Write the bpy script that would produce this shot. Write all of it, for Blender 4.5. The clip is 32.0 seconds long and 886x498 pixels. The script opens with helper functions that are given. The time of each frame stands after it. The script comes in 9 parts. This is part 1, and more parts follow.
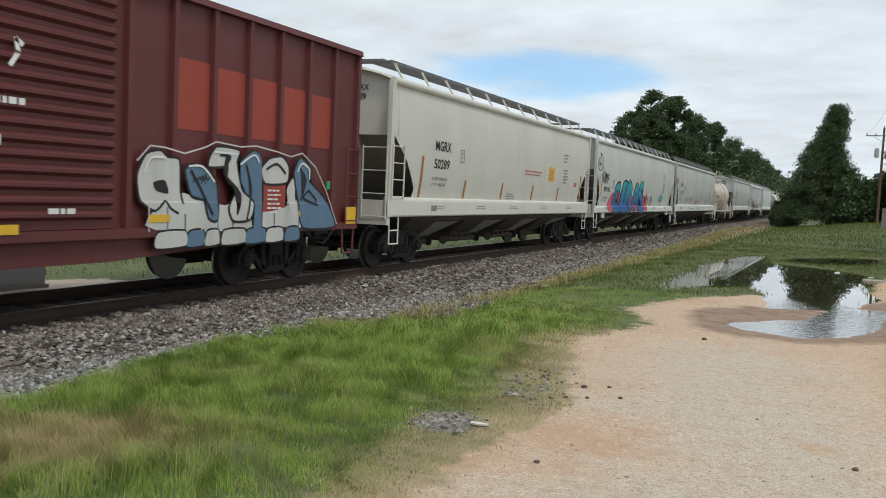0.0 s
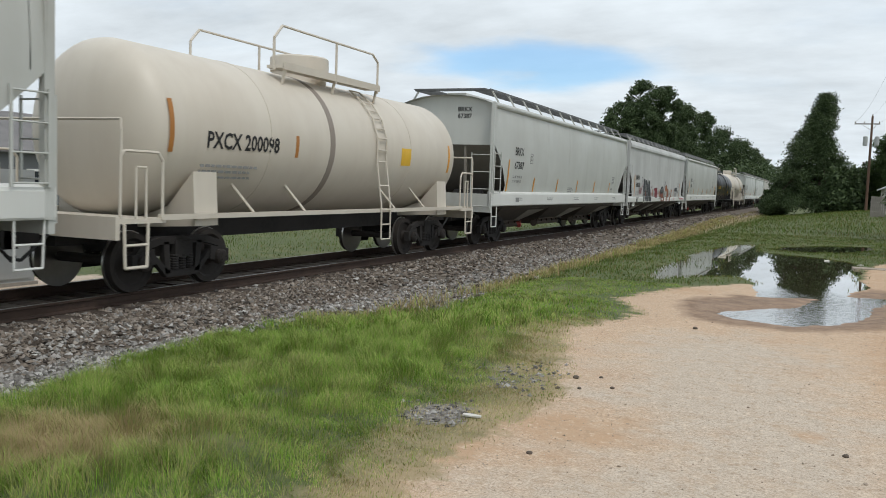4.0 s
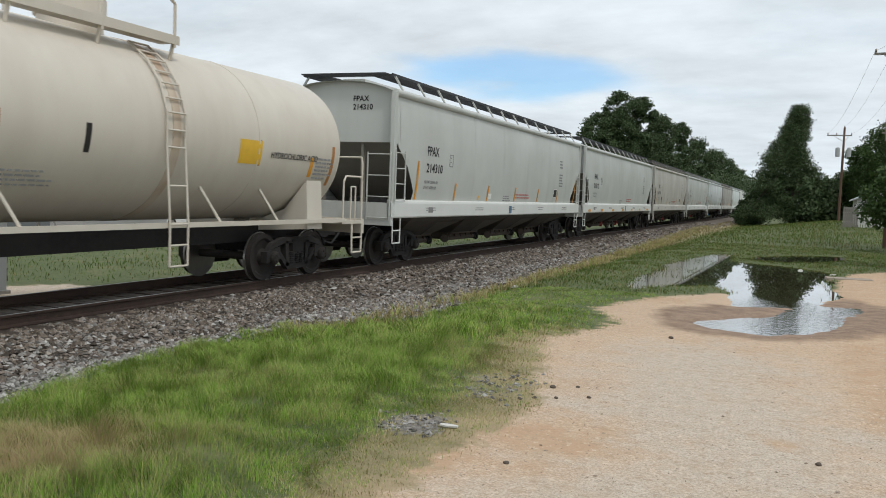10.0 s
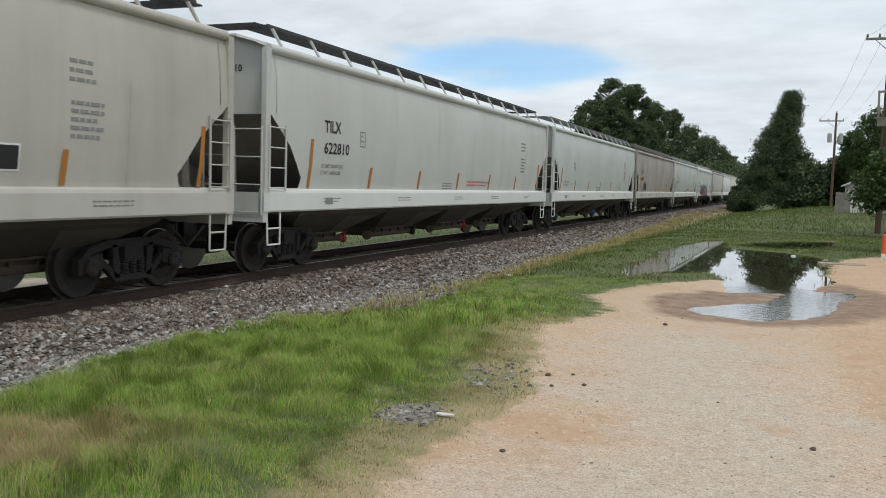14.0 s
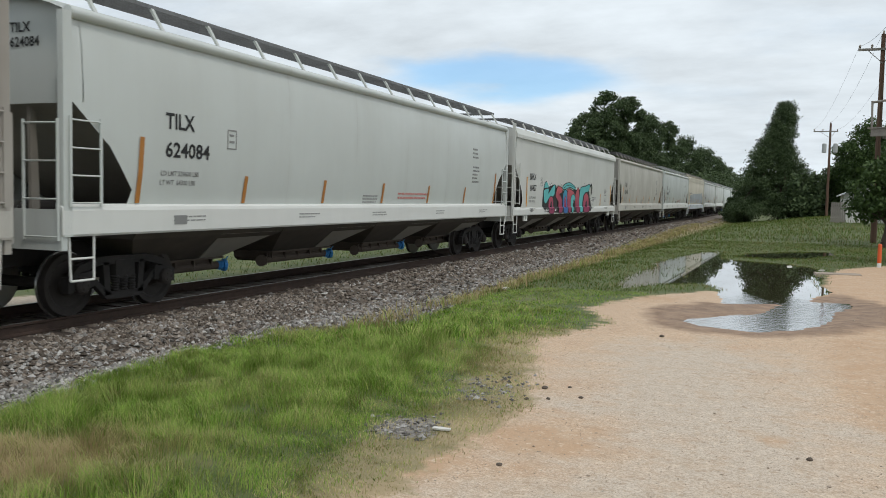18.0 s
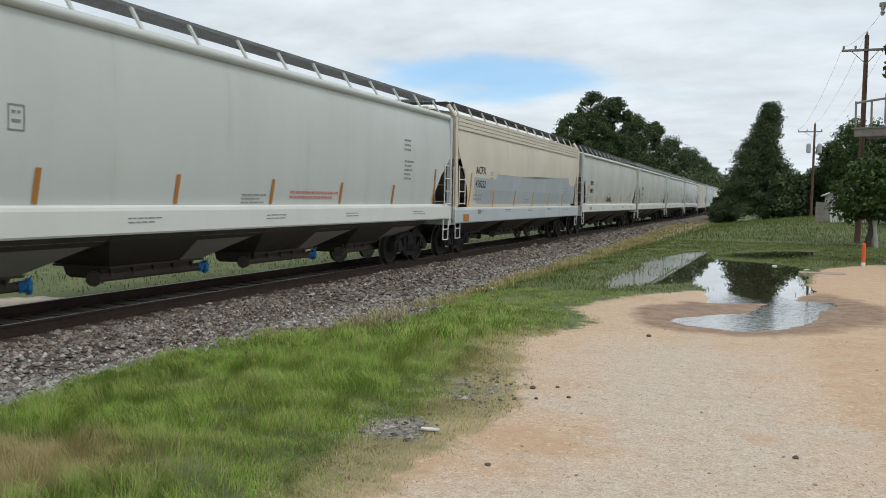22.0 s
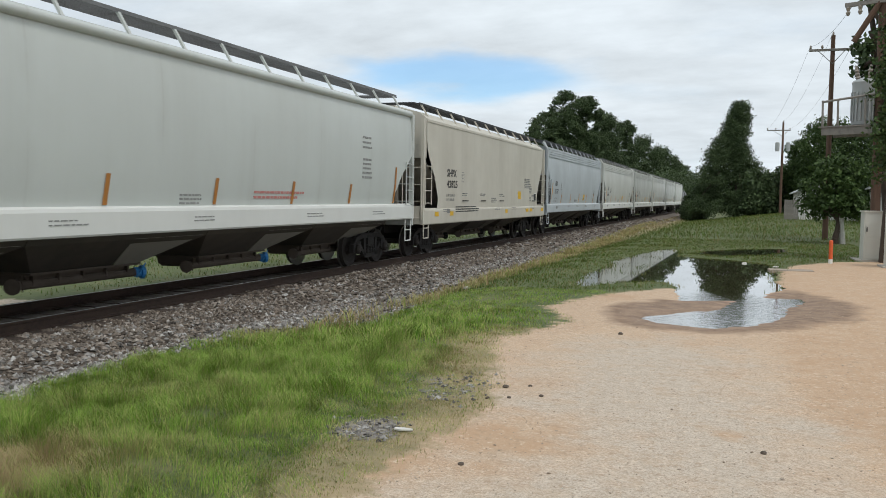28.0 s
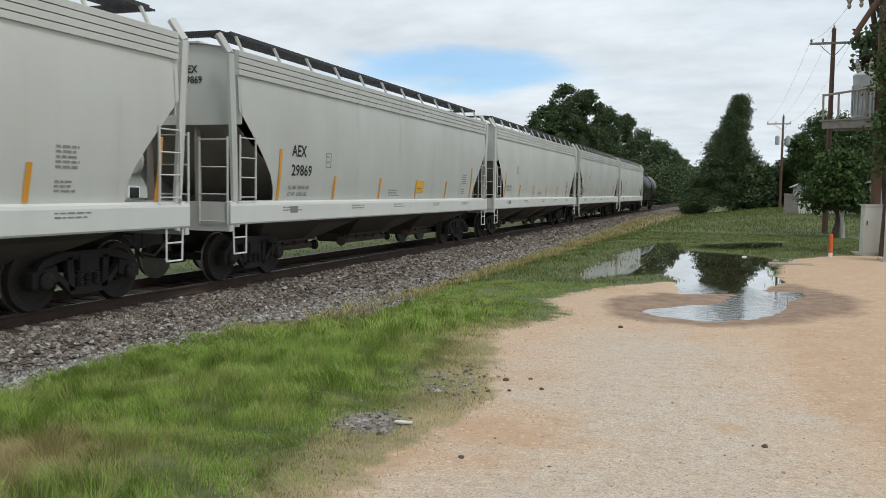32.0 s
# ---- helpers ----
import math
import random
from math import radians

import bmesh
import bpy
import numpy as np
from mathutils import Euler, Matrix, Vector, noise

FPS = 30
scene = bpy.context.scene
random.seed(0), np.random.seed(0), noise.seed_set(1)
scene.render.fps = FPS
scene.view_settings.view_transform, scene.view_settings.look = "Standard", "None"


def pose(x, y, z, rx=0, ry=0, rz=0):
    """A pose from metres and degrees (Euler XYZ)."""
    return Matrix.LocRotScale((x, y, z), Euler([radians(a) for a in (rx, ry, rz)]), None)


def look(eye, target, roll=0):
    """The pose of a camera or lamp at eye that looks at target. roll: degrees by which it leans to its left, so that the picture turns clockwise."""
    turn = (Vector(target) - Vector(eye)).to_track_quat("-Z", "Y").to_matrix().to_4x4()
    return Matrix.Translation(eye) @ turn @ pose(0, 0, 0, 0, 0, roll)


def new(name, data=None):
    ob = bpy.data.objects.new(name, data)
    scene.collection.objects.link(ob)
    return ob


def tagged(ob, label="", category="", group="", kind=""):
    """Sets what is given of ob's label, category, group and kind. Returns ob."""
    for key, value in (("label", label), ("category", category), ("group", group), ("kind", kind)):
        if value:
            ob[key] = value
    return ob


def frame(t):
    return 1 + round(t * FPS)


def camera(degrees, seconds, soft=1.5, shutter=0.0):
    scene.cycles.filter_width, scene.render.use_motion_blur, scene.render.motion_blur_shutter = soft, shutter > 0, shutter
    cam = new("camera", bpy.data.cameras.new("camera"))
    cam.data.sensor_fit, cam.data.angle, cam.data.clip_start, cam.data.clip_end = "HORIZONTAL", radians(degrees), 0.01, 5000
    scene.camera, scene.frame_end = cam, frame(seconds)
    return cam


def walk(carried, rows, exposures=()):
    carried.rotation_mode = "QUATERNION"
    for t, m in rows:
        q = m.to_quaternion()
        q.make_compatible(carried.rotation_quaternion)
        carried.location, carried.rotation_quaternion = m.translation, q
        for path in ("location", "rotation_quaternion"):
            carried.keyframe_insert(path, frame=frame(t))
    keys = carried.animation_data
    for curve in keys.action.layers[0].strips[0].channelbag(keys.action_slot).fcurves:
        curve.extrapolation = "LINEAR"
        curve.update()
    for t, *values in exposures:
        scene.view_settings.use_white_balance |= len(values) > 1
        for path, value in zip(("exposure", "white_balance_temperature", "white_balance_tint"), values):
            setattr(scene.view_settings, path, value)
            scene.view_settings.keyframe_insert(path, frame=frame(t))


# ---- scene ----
# ---- camera ----
cam = camera(55.2, 32.0, soft=0.9, shutter=0.06)
# seconds, place, heading left of the track, tilt, lean
VIEW = [
    (0.0, -0.011, -0.002, 1.695, 24.30, -3.54, 2.83),
    (0.5, -0.012, 0.002, 1.692, 24.24, -3.53, 2.92),
    (1.0, -0.002, 0.003, 1.691, 24.23, -3.59, 2.71),
    (1.5, -0.006, 0.001, 1.692, 24.06, -3.74, 2.48),
    (2.0, -0.008, 0.013, 1.687, 23.87, -3.89, 2.38),
    (2.5, -0.010, 0.004, 1.694, 23.92, -4.13, 2.40),
    (3.0, -0.011, 0.011, 1.692, 24.06, -4.09, 2.39),
    (3.5, -0.011, 0.007, 1.695, 23.88, -4.03, 2.39),
    (5.5, 0.001, 0.012, 1.694, 23.31, -4.18, 1.96),
    (6.0, 0.005, 0.010, 1.696, 23.14, -4.02, 2.39),
    (6.5, 0.005, 0.010, 1.695, 23.05, -3.95, 2.61),
    (7.0, 0.005, 0.013, 1.691, 22.98, -3.98, 2.54),
    (7.5, -0.009, 0.016, 1.688, 22.87, -3.98, 2.52),
    (8.0, -0.003, 0.014, 1.694, 22.87, -3.88, 2.19),
    (8.5, 0.002, 0.001, 1.702, 22.73, -3.70, 2.13),
    (9.0, 0.004, 0.006, 1.696, 22.61, -3.45, 2.11),
    (9.5, 0.006, 0.001, 1.700, 22.43, -3.33, 2.22),
    (10.0, -0.002, 0.001, 1.701, 22.22, -3.35, 2.42),
    (10.5, -0.002, 0.004, 1.703, 22.12, -3.52, 2.41),
    (11.0, -0.006, 0.005, 1.700, 22.17, -3.63, 2.35),
    (11.5, 0.002, -0.005, 1.704, 22.16, -3.63, 2.13),
    (12.0, 0.006, 0.001, 1.701, 22.05, -3.65, 1.95),
    (12.5, 0.003, 0.012, 1.699, 21.97, -3.77, 1.92),
    (13.0, -0.006, 0.010, 1.696, 21.96, -4.03, 1.98),
    (13.5, -0.010, 0.008, 1.699, 21.93, -4.16, 2.01),
    (14.0, -0.009, 0.006, 1.700, 21.77, -4.06, 1.88),
    (14.5, -0.006, 0.010, 1.697, 21.63, -3.98, 1.83),
    (16.5, 0.006, -0.002, 1.706, 21.35, -2.87, 1.27),
    (17.0, 0.003, 0.000, 1.705, 21.43, -2.98, 1.41),
    (17.5, 0.008, 0.007, 1.705, 21.55, -3.04, 1.36),
    (18.0, 0.011, -0.002, 1.705, 21.60, -3.14, 1.36),
    (18.5, 0.012, -0.003, 1.706, 21.55, -3.21, 1.27),
    (19.0, 0.014, 0.004, 1.705, 21.48, -3.19, 1.14),
    (19.5, 0.007, 0.000, 1.706, 21.25, -3.15, 1.25),
    (20.0, 0.007, -0.005, 1.704, 20.97, -3.08, 1.19),
    (20.5, 0.006, -0.001, 1.705, 20.87, -3.16, 1.30),
    (21.0, 0.007, -0.001, 1.705, 20.96, -3.26, 1.35),
    (21.5, 0.008, -0.010, 1.709, 20.88, -3.25, 1.32),
    (22.0, 0.007, -0.007, 1.705, 20.73, -3.09, 1.26),
    (22.5, 0.010, -0.008, 1.712, 20.65, -2.96, 1.00),
    (23.0, 0.017, -0.014, 1.709, 20.99, -3.19, 0.95),
    (23.5, 0.014, -0.006, 1.707, 21.39, -3.82, 0.99),
    (24.0, 0.012, -0.011, 1.709, 21.56, -4.06, 1.00),
    (24.5, 0.009, -0.005, 1.704, 21.52, -4.11, 0.97),
    (25.0, 0.017, -0.006, 1.705, 20.93, -4.09, 1.20),
    (25.5, 0.010, -0.000, 1.707, 20.26, -3.85, 1.29),
    (27.5, 0.027, -0.016, 1.714, 19.17, -3.02, 0.91),
    (28.0, 0.025, -0.021, 1.717, 18.96, -3.12, 1.02),
    (28.5, 0.017, -0.016, 1.712, 18.80, -3.15, 1.06),
    (29.0, 0.020, 0.001, 1.707, 18.64, -3.12, 0.90),
    (29.5, 0.019, -0.002, 1.710, 18.49, -3.17, 0.95),
    (30.0, 0.015, -0.010, 1.713, 18.56, -3.28, 1.01),
    (30.5, 0.012, -0.001, 1.709, 18.72, -3.38, 1.14),
    (31.0, 0.015, 0.003, 1.708, 18.79, -3.46, 1.08),
    (31.5, 0.010, 0.003, 1.708, 18.86, -3.56, 1.09),
    (32.0, 0.010, 0.002, 1.708, 18.92, -3.56, 1.08),
]


def view_pose(x, y, z, heading, tilt, lean):
    h, a = radians(heading), radians(tilt)
    ahead = Vector((-math.sin(h) * math.cos(a), math.cos(h) * math.cos(a), math.sin(a)))
    return look((x, y, z), Vector((x, y, z)) + ahead, lean)


walk(cam, [(t, view_pose(*row)) for t, *row in VIEW])

# ---- light ----
SUN_ELEVATION, SUN_AZIMUTH = 58.0, 128.0   # degrees; azimuth from the track's far end towards the lot
world = bpy.data.worlds.new("sky")
scene.world = world
world.use_nodes = True
scene.view_settings.exposure = 0.0


def build_sky():
    nt = world.node_tree
    n, l = nt.nodes, nt.links
    n.clear()
    out, bg = n.new("ShaderNodeOutputWorld"), n.new("ShaderNodeBackground")
    sky = n.new("ShaderNodeTexSky")
    sky.sky_type, sky.sun_disc = "NISHITA", False
    sky.sun_elevation, sky.sun_rotation = radians(SUN_ELEVATION), radians(SUN_AZIMUTH)
    sky.air_density, sky.dust_density = 1.0, 1.5
    tc, sep = n.new("ShaderNodeTexCoord"), n.new("ShaderNodeSeparateXYZ")
    l.new(tc.outputs["Generated"], sep.inputs[0])
    up = n.new("ShaderNodeMath"); up.operation = "MAXIMUM"; up.inputs[1].default_value = 0.03
    l.new(sep.outputs["Z"], up.inputs[0])
    add = n.new("ShaderNodeMath"); add.operation = "ADD"; add.inputs[1].default_value = 0.20
    l.new(up.outputs[0], add.inputs[0])
    comb = n.new("ShaderNodeCombineXYZ")
    for k in "XY":
        d = n.new("ShaderNodeMath"); d.operation = "DIVIDE"
        l.new(sep.outputs[k], d.inputs[0]); l.new(add.outputs[0], d.inputs[1]); l.new(d.outputs[0], comb.inputs[k])
    mp = n.new("ShaderNodeMapping"); mp.inputs["Location"].default_value = (0.6, 1.9, 0)
    mp.inputs["Scale"].default_value = (0.9, 1.3, 1)
    l.new(comb.outputs[0], mp.inputs["Vector"])
    big = n.new("ShaderNodeTexNoise"); big.inputs["Scale"].default_value = 0.75
    big.inputs["Detail"].default_value, big.inputs["Roughness"].default_value = 7, 0.55
    l.new(mp.outputs[0], big.inputs["Vector"])
    # a thin place in the cloud cover, low beyond the train
    gap = n.new("ShaderNodeVectorMath"); gap.operation = "SUBTRACT"
    gap.inputs[1].default_value = (-0.315 + 0.065, 0.935 + 0.065, 0.150 + 0.025)
    curl = n.new("ShaderNodeTexNoise"); curl.inputs["Scale"].default_value = 1.0; curl.inputs["Detail"].default_value = 6
    cm = n.new("ShaderNodeMapping"); cm.inputs["Scale"].default_value = (9, 9, 34)
    l.new(tc.outputs["Generated"], cm.inputs["Vector"]); l.new(cm.outputs[0], curl.inputs["Vector"])
    shift = n.new("ShaderNodeVectorMath"); shift.operation = "MULTIPLY_ADD"
    shift.inputs[1].default_value = (0.13, 0.13, 0.05)
    l.new(curl.outputs["Color"], shift.inputs[0]); l.new(tc.outputs["Generated"], shift.inputs[2])
    l.new(shift.outputs[0], gap.inputs[0])
    wide = n.new("ShaderNodeVectorMath"); wide.operation = "MULTIPLY"; wide.inputs[1].default_value = (7.5, 7.5, 40)
    l.new(gap.outputs[0], wide.inputs[0])
    far = n.new("ShaderNodeVectorMath"); far.operation = "LENGTH"
    l.new(wide.outputs[0], far.inputs[0])
    near = n.new("ShaderNodeMapRange"); near.interpolation_type = "SMOOTHSTEP"
    near.inputs["From Min"].default_value, near.inputs["From Max"].default_value = 0.0, 1.7
    near.inputs["To Min"].default_value, near.inputs["To Max"].default_value = -0.34, 0.20
    l.new(far.outputs["Value"], near.inputs["Value"])
    s = n.new("ShaderNodeMath"); s.operation = "ADD"
    l.new(big.outputs["Fac"], s.inputs[0]); l.new(near.outputs[0], s.inputs[1])
    cover = n.new("ShaderNodeMapRange"); cover.interpolation_type = "SMOOTHSTEP"
    cover.inputs["From Min"].default_value, cover.inputs["From Max"].default_value = 0.22, 0.68
    cover.inputs["To Min"].default_value = 0.32
    l.new(s.outputs[0], cover.inputs["Value"])
    tone = n.new("ShaderNodeTexNoise"); tone.inputs["Scale"].default_value = 1.6; tone.inputs["Detail"].default_value = 6
    l.new(mp.outputs[0], tone.inputs["Vector"])
    ramp = n.new("ShaderNodeMapRange")
    ramp.inputs["From Min"].default_value, ramp.inputs["From Max"].default_value = 0.3, 0.7
    ramp.inputs["To Min"].default_value, ramp.inputs["To Max"].default_value = CLOUD[0], CLOUD[1]
    curd = n.new("ShaderNodeTexNoise"); curd.inputs["Scale"].default_value = 5.5; curd.inputs["Detail"].default_value = 8
    curd.inputs["Roughness"].default_value = 0.6
    l.new(mp.outputs[0], curd.inputs["Vector"])
    both = n.new("ShaderNodeMix"); both.inputs[0].default_value = 0.35
    l.new(tone.outputs["Fac"], both.inputs[2]); l.new(curd.outputs["Fac"], both.inputs[3])
    l.new(both.outputs[0], ramp.inputs["Value"])
    cloud = n.new("ShaderNodeVectorMath"); cloud.operation = "SCALE"; cloud.inputs[0].default_value = (0.885, 0.968, 1.03)
    l.new(ramp.outputs[0], cloud.inputs["Scale"])
    sc = n.new("ShaderNodeVectorMath"); sc.operation = "MULTIPLY"; sc.inputs[1].default_value = (SKY * 0.66, SKY * 1.02, SKY * 1.26)
    l.new(sky.outputs[0], sc.inputs[0])
    mix = n.new("ShaderNodeMix"); mix.data_type = "RGBA"
    l.new(cover.outputs[0], mix.inputs[0]); l.new(sc.outputs[0], mix.inputs[6]); l.new(cloud.outputs[0], mix.inputs[7])
    l.new(mix.outputs[2], bg.inputs["Color"])
    bg.inputs["Strength"].default_value = 1.0
    l.new(bg.outputs[0], out.inputs["Surface"])


CLOUD, SKY = (0.68, 0.99), 0.15
build_sky()
sun = new("sun", bpy.data.lights.new("sun", "SUN"))
sun.data.energy, sun.data.angle, sun.data.color = 1.35, radians(12), (1.0, 0.96, 0.9)
a, e = radians(SUN_AZIMUTH), radians(SUN_ELEVATION)
sun.matrix_basis = look((30 * math.sin(a), 30 * math.cos(a), 40), (0, 0, 40 - 30 * math.tan(e)))


# ---- materials ----
def material(name):
    m = bpy.data.materials.new(name)
    m.use_nodes = True
    nt = m.node_tree
    return m, nt.nodes, nt.links, nt.nodes["Principled BSDF"]


def noise_at(n, l, scale, stretch=(1, 1, 1), detail=5, rough=0.55, coord="Object"):
    tc, mp, tx = n.new("ShaderNodeTexCoord"), n.new("ShaderNodeMapping"), n.new("ShaderNodeTexNoise")
    mp.inputs["Scale"].default_value = stretch
    tx.inputs["Scale"].default_value, tx.inputs["Detail"].default_value, tx.inputs["Roughness"].default_value = scale, detail, rough
    l.new(tc.outputs[coord], mp.inputs["Vector"]); l.new(mp.outputs[0], tx.inputs["Vector"])
    return tx.outputs["Fac"]


def span(n, l, value, lo, hi, out_lo=0.0, out_hi=1.0):
    r = n.new("ShaderNodeMapRange")
    for key, v in (("From Min", lo), ("From Max", hi), ("To Min", out_lo), ("To Max", out_hi)):
        r.inputs[key].default_value = v
    l.new(value, r.inputs["Value"])
    return r.outputs[0]


def blend(n, l, fac, a, b):
    mx = n.new("ShaderNodeMix"); mx.data_type = "RGBA"
    if isinstance(fac, float):
        mx.inputs[0].default_value = fac
    else:
        l.new(fac, mx.inputs[0])
    for k, c in ((6, a), (7, b)):
        if isinstance(c, tuple):
            mx.inputs[k].default_value = (*c, 1)
        else:
            l.new(c, mx.inputs[k])
    return mx.outputs[2]


def bump(n, l, bsdf, height, strength=0.3, distance=0.02):
    b = n.new("ShaderNodeBump")
    b.inputs["Strength"].default_value, b.inputs["Distance"].default_value = strength, distance
    l.new(height, b.inputs["Height"]); l.new(b.outputs[0], bsdf.inputs["Normal"])


def paint(name, color, rough=0.45, dirt=0.35, dirt_color=(0.16, 0.13, 0.10), spots=0.0, metal=0.0, seams=0.0):
    """Railcar paint: rain streaks, road film and small rust spots."""
    m, n, l, b = material(name)
    streak = span(n, l, noise_at(n, l, 1.0, (2.5, 2.5, 0.16), 6), 0.42, 0.75)
    film = span(n, l, noise_at(n, l, 0.5, (1, 1, 1), 4), 0.35, 0.75)
    both = n.new("ShaderNodeMath"); both.operation = "MULTIPLY_ADD"
    l.new(streak, both.inputs[0]); both.inputs[1].default_value = 0.6; l.new(film, both.inputs[2])
    amount = n.new("ShaderNodeMath"); amount.operation = "MULTIPLY"; amount.inputs[1].default_value = dirt * 0.5
    l.new(both.outputs[0], amount.inputs[0])
    c = blend(n, l, amount.outputs[0], color, dirt_color)
    if spots:
        sp = span(n, l, noise_at(n, l, 5.0, (1, 1, 0.45), 8, 0.7), 0.62, 0.7, 0, spots)
        c = blend(n, l, sp, c, (0.12, 0.045, 0.02))
    if seams:
        # dusty run-off along the upright welds of the side sheets
        tc, sep = n.new("ShaderNodeTexCoord"), n.new("ShaderNodeSeparateXYZ")
        l.new(tc.outputs["Object"], sep.inputs[0])
        wob = span(n, l, noise_at(n, l, 0.7, (0.2, 0.2, 1), 2), 0, 1, -0.05, 0.05)
        at = n.new("ShaderNodeMath"); at.operation = "ADD"
        l.new(sep.outputs["Y"], at.inputs[0]); l.new(wob, at.inputs[1])
        per = n.new("ShaderNodeMath"); per.operation = "PINGPONG"; per.inputs[1].default_value = 1.38
        l.new(at.outputs[0], per.inputs[0])
        line = span(n, l, per.outputs[0], 0.0, 0.045, 1.0, 0.0)
        soft = span(n, l, per.outputs[0], 0.0, 0.22, 0.45, 0.0)
        both2 = n.new("ShaderNodeMath"); both2.operation = "MAXIMUM"
        l.new(line, both2.inputs[0]); l.new(soft, both2.inputs[1])
        patchy = span(n, l, noise_at(n, l, 1.0, (0.8, 0.8, 0.55), 5, 0.6), 0.46, 0.68, 0.0, seams)
        am = n.new("ShaderNodeMath"); am.operation = "MULTIPLY"
        l.new(both2.outputs[0], am.inputs[0]); l.new(patchy, am.inputs[1])
        c = blend(n, l, am.outputs[0], c, (0.20, 0.175, 0.14))
    l.new(c, b.inputs["Base Color"])
    l.new(span(n, l, film, 0, 1, rough, min(1, rough + 0.25)), b.inputs["Roughness"])
    b.inputs["Metallic"].default_value = metal
    bump(n, l, b, noise_at(n, l, 1.3, (1, 1, 0.4), 3), 0.06, 0.05)
    return m


def grainy(name, color, dark, scale, rough=0.8, strength=0.4, distance=0.01, stretch=(1, 1, 1), metal=0.0):
    m, n, l, b = material(name)
    f1 = noise_at(n, l, scale, stretch, 8, 0.65)
    f2 = noise_at(n, l, scale * 0.12, stretch, 3)
    l.new(blend(n, l, span(n, l, f2, 0.3, 0.7), blend(n, l, span(n, l, f1, 0.3, 0.7), dark, color), color), b.inputs["Base Color"])
    b.inputs["Roughness"].default_value, b.inputs["Metallic"].default_value = rough, metal
    bump(n, l, b, f1, strength, distance)
    return m


def plain(name, color, rough=0.6, metal=0.0):
    m, n, l, b = material(name)
    f = noise_at(n, l, 6.0, (1, 1, 1), 4)
    l.new(blend(n, l, span(n, l, f, 0.3, 0.75, 0.0, 0.3), color, tuple(k * 0.55 for k in color)), b.inputs["Base Color"])
    b.inputs["Roughness"].default_value, b.inputs["Metallic"].default_value = rough, metal
    return m


M = {
    "steel_dark": grainy("truck_steel", (0.022, 0.019, 0.018), (0.008, 0.007, 0.007), 9, 0.92),
    "wheel": grainy("wheel_steel", (0.030, 0.024, 0.021), (0.012, 0.010, 0.009), 7, 0.85),
    "tread": plain("polished_tread", (0.45, 0.44, 0.43), 0.3, 0.9),
    "rail_side": grainy("rusty_rail", (0.055, 0.032, 0.022), (0.02, 0.012, 0.01), 12, 0.85),
    "rail_top": plain("worn_rail_head", (0.30, 0.29, 0.28), 0.35, 0.9),
    "tie": grainy("creosoted_wood", (0.075, 0.055, 0.042), (0.02, 0.014, 0.012), 5, 0.9, 0.8, 0.02, (0.4, 3, 1)),
    "black": plain("black_lettering", (0.012, 0.012, 0.013), 0.6),
    "grey_mark": plain("grey_lettering", (0.23, 0.23, 0.225), 0.6),
    "red_mark": plain("red_lettering", (0.46, 0.17, 0.15), 0.6),
    "yellow_mark": plain("yellow_lettering", (0.75, 0.45, 0.03), 0.55),
    "white_mark": plain("white_lettering", (0.78, 0.78, 0.76), 0.55),
    "orange_strip": plain("orange_reflective_strip", (0.72, 0.32, 0.02), 0.4),
    "amber_strip": plain("dull_amber_strip", (0.42, 0.17, 0.03), 0.5),
    "blue": plain("blue_plastic_cap", (0.03, 0.22, 0.55), 0.45),
    "red": plain("red_painted_gate", (0.38, 0.05, 0.04), 0.6),
    "galv": grainy("galvanised_grating", (0.20, 0.205, 0.21), (0.10, 0.10, 0.10), 10, 0.6, 0.2, 0.005, metal=0.4),
    "hose": plain("black_rubber", (0.015, 0.015, 0.015), 0.7),
}


# ---- mesh tools ----
def box(bm, x0, x1, y0, y1, z0, z1):
    vs = [bm.verts.new((x, y, z)) for x in (x0, x1) for y in (y0, y1) for z in (z0, z1)]
    for f in ((0, 1, 3, 2), (4, 6, 7, 5), (0, 4, 5, 1), (2, 3, 7, 6), (0, 2, 6, 4), (1, 5, 7, 3)):
        bm.faces.new([vs[i] for i in f])
    return vs


def rod(bm, p, q, r, n=8, r2=None, caps=True):
    p, q = Vector(p), Vector(q)
    d = (q - p).normalized()
    u = d.orthogonal().normalized()
    w = d.cross(u)
    rings = []
    for c, k in ((p, r), (q, r if r2 is None else r2)):
        rings.append([bm.verts.new(c + (u * math.cos(i * math.tau / n) + w * math.sin(i * math.tau / n)) * k) for i in range(n)])
    for i in range(n):
        bm.faces.new((rings[0][i], rings[0][(i + 1) % n], rings[1][(i + 1) % n], rings[1][i]))
    if caps:
        bm.faces.new(rings[0][::-1]); bm.faces.new(rings[1])


def pipe(bm, pts, r, n=6):
    for p, q in zip(pts, pts[1:]):
        rod(bm, p, q, r, n)


def slab(bm, poly, axis, lo, hi):
    """A plate: the outline poly, in the two other axes, between lo and hi along axis."""
    def at(a, b, c):
        return {"x": (c, a, b), "y": (a, c, b), "z": (a, b, c)}[axis]
    bot = [bm.verts.new(at(a, b, lo)) for a, b in poly]
    top = [bm.verts.new(at(a, b, hi)) for a, b in poly]
    k = len(poly)
    bm.faces.new(bot[::-1]); bm.faces.new(top)
    for i in range(k):
        bm.faces.new((bot[i], bot[(i + 1) % k], top[(i + 1) % k], top[i]))


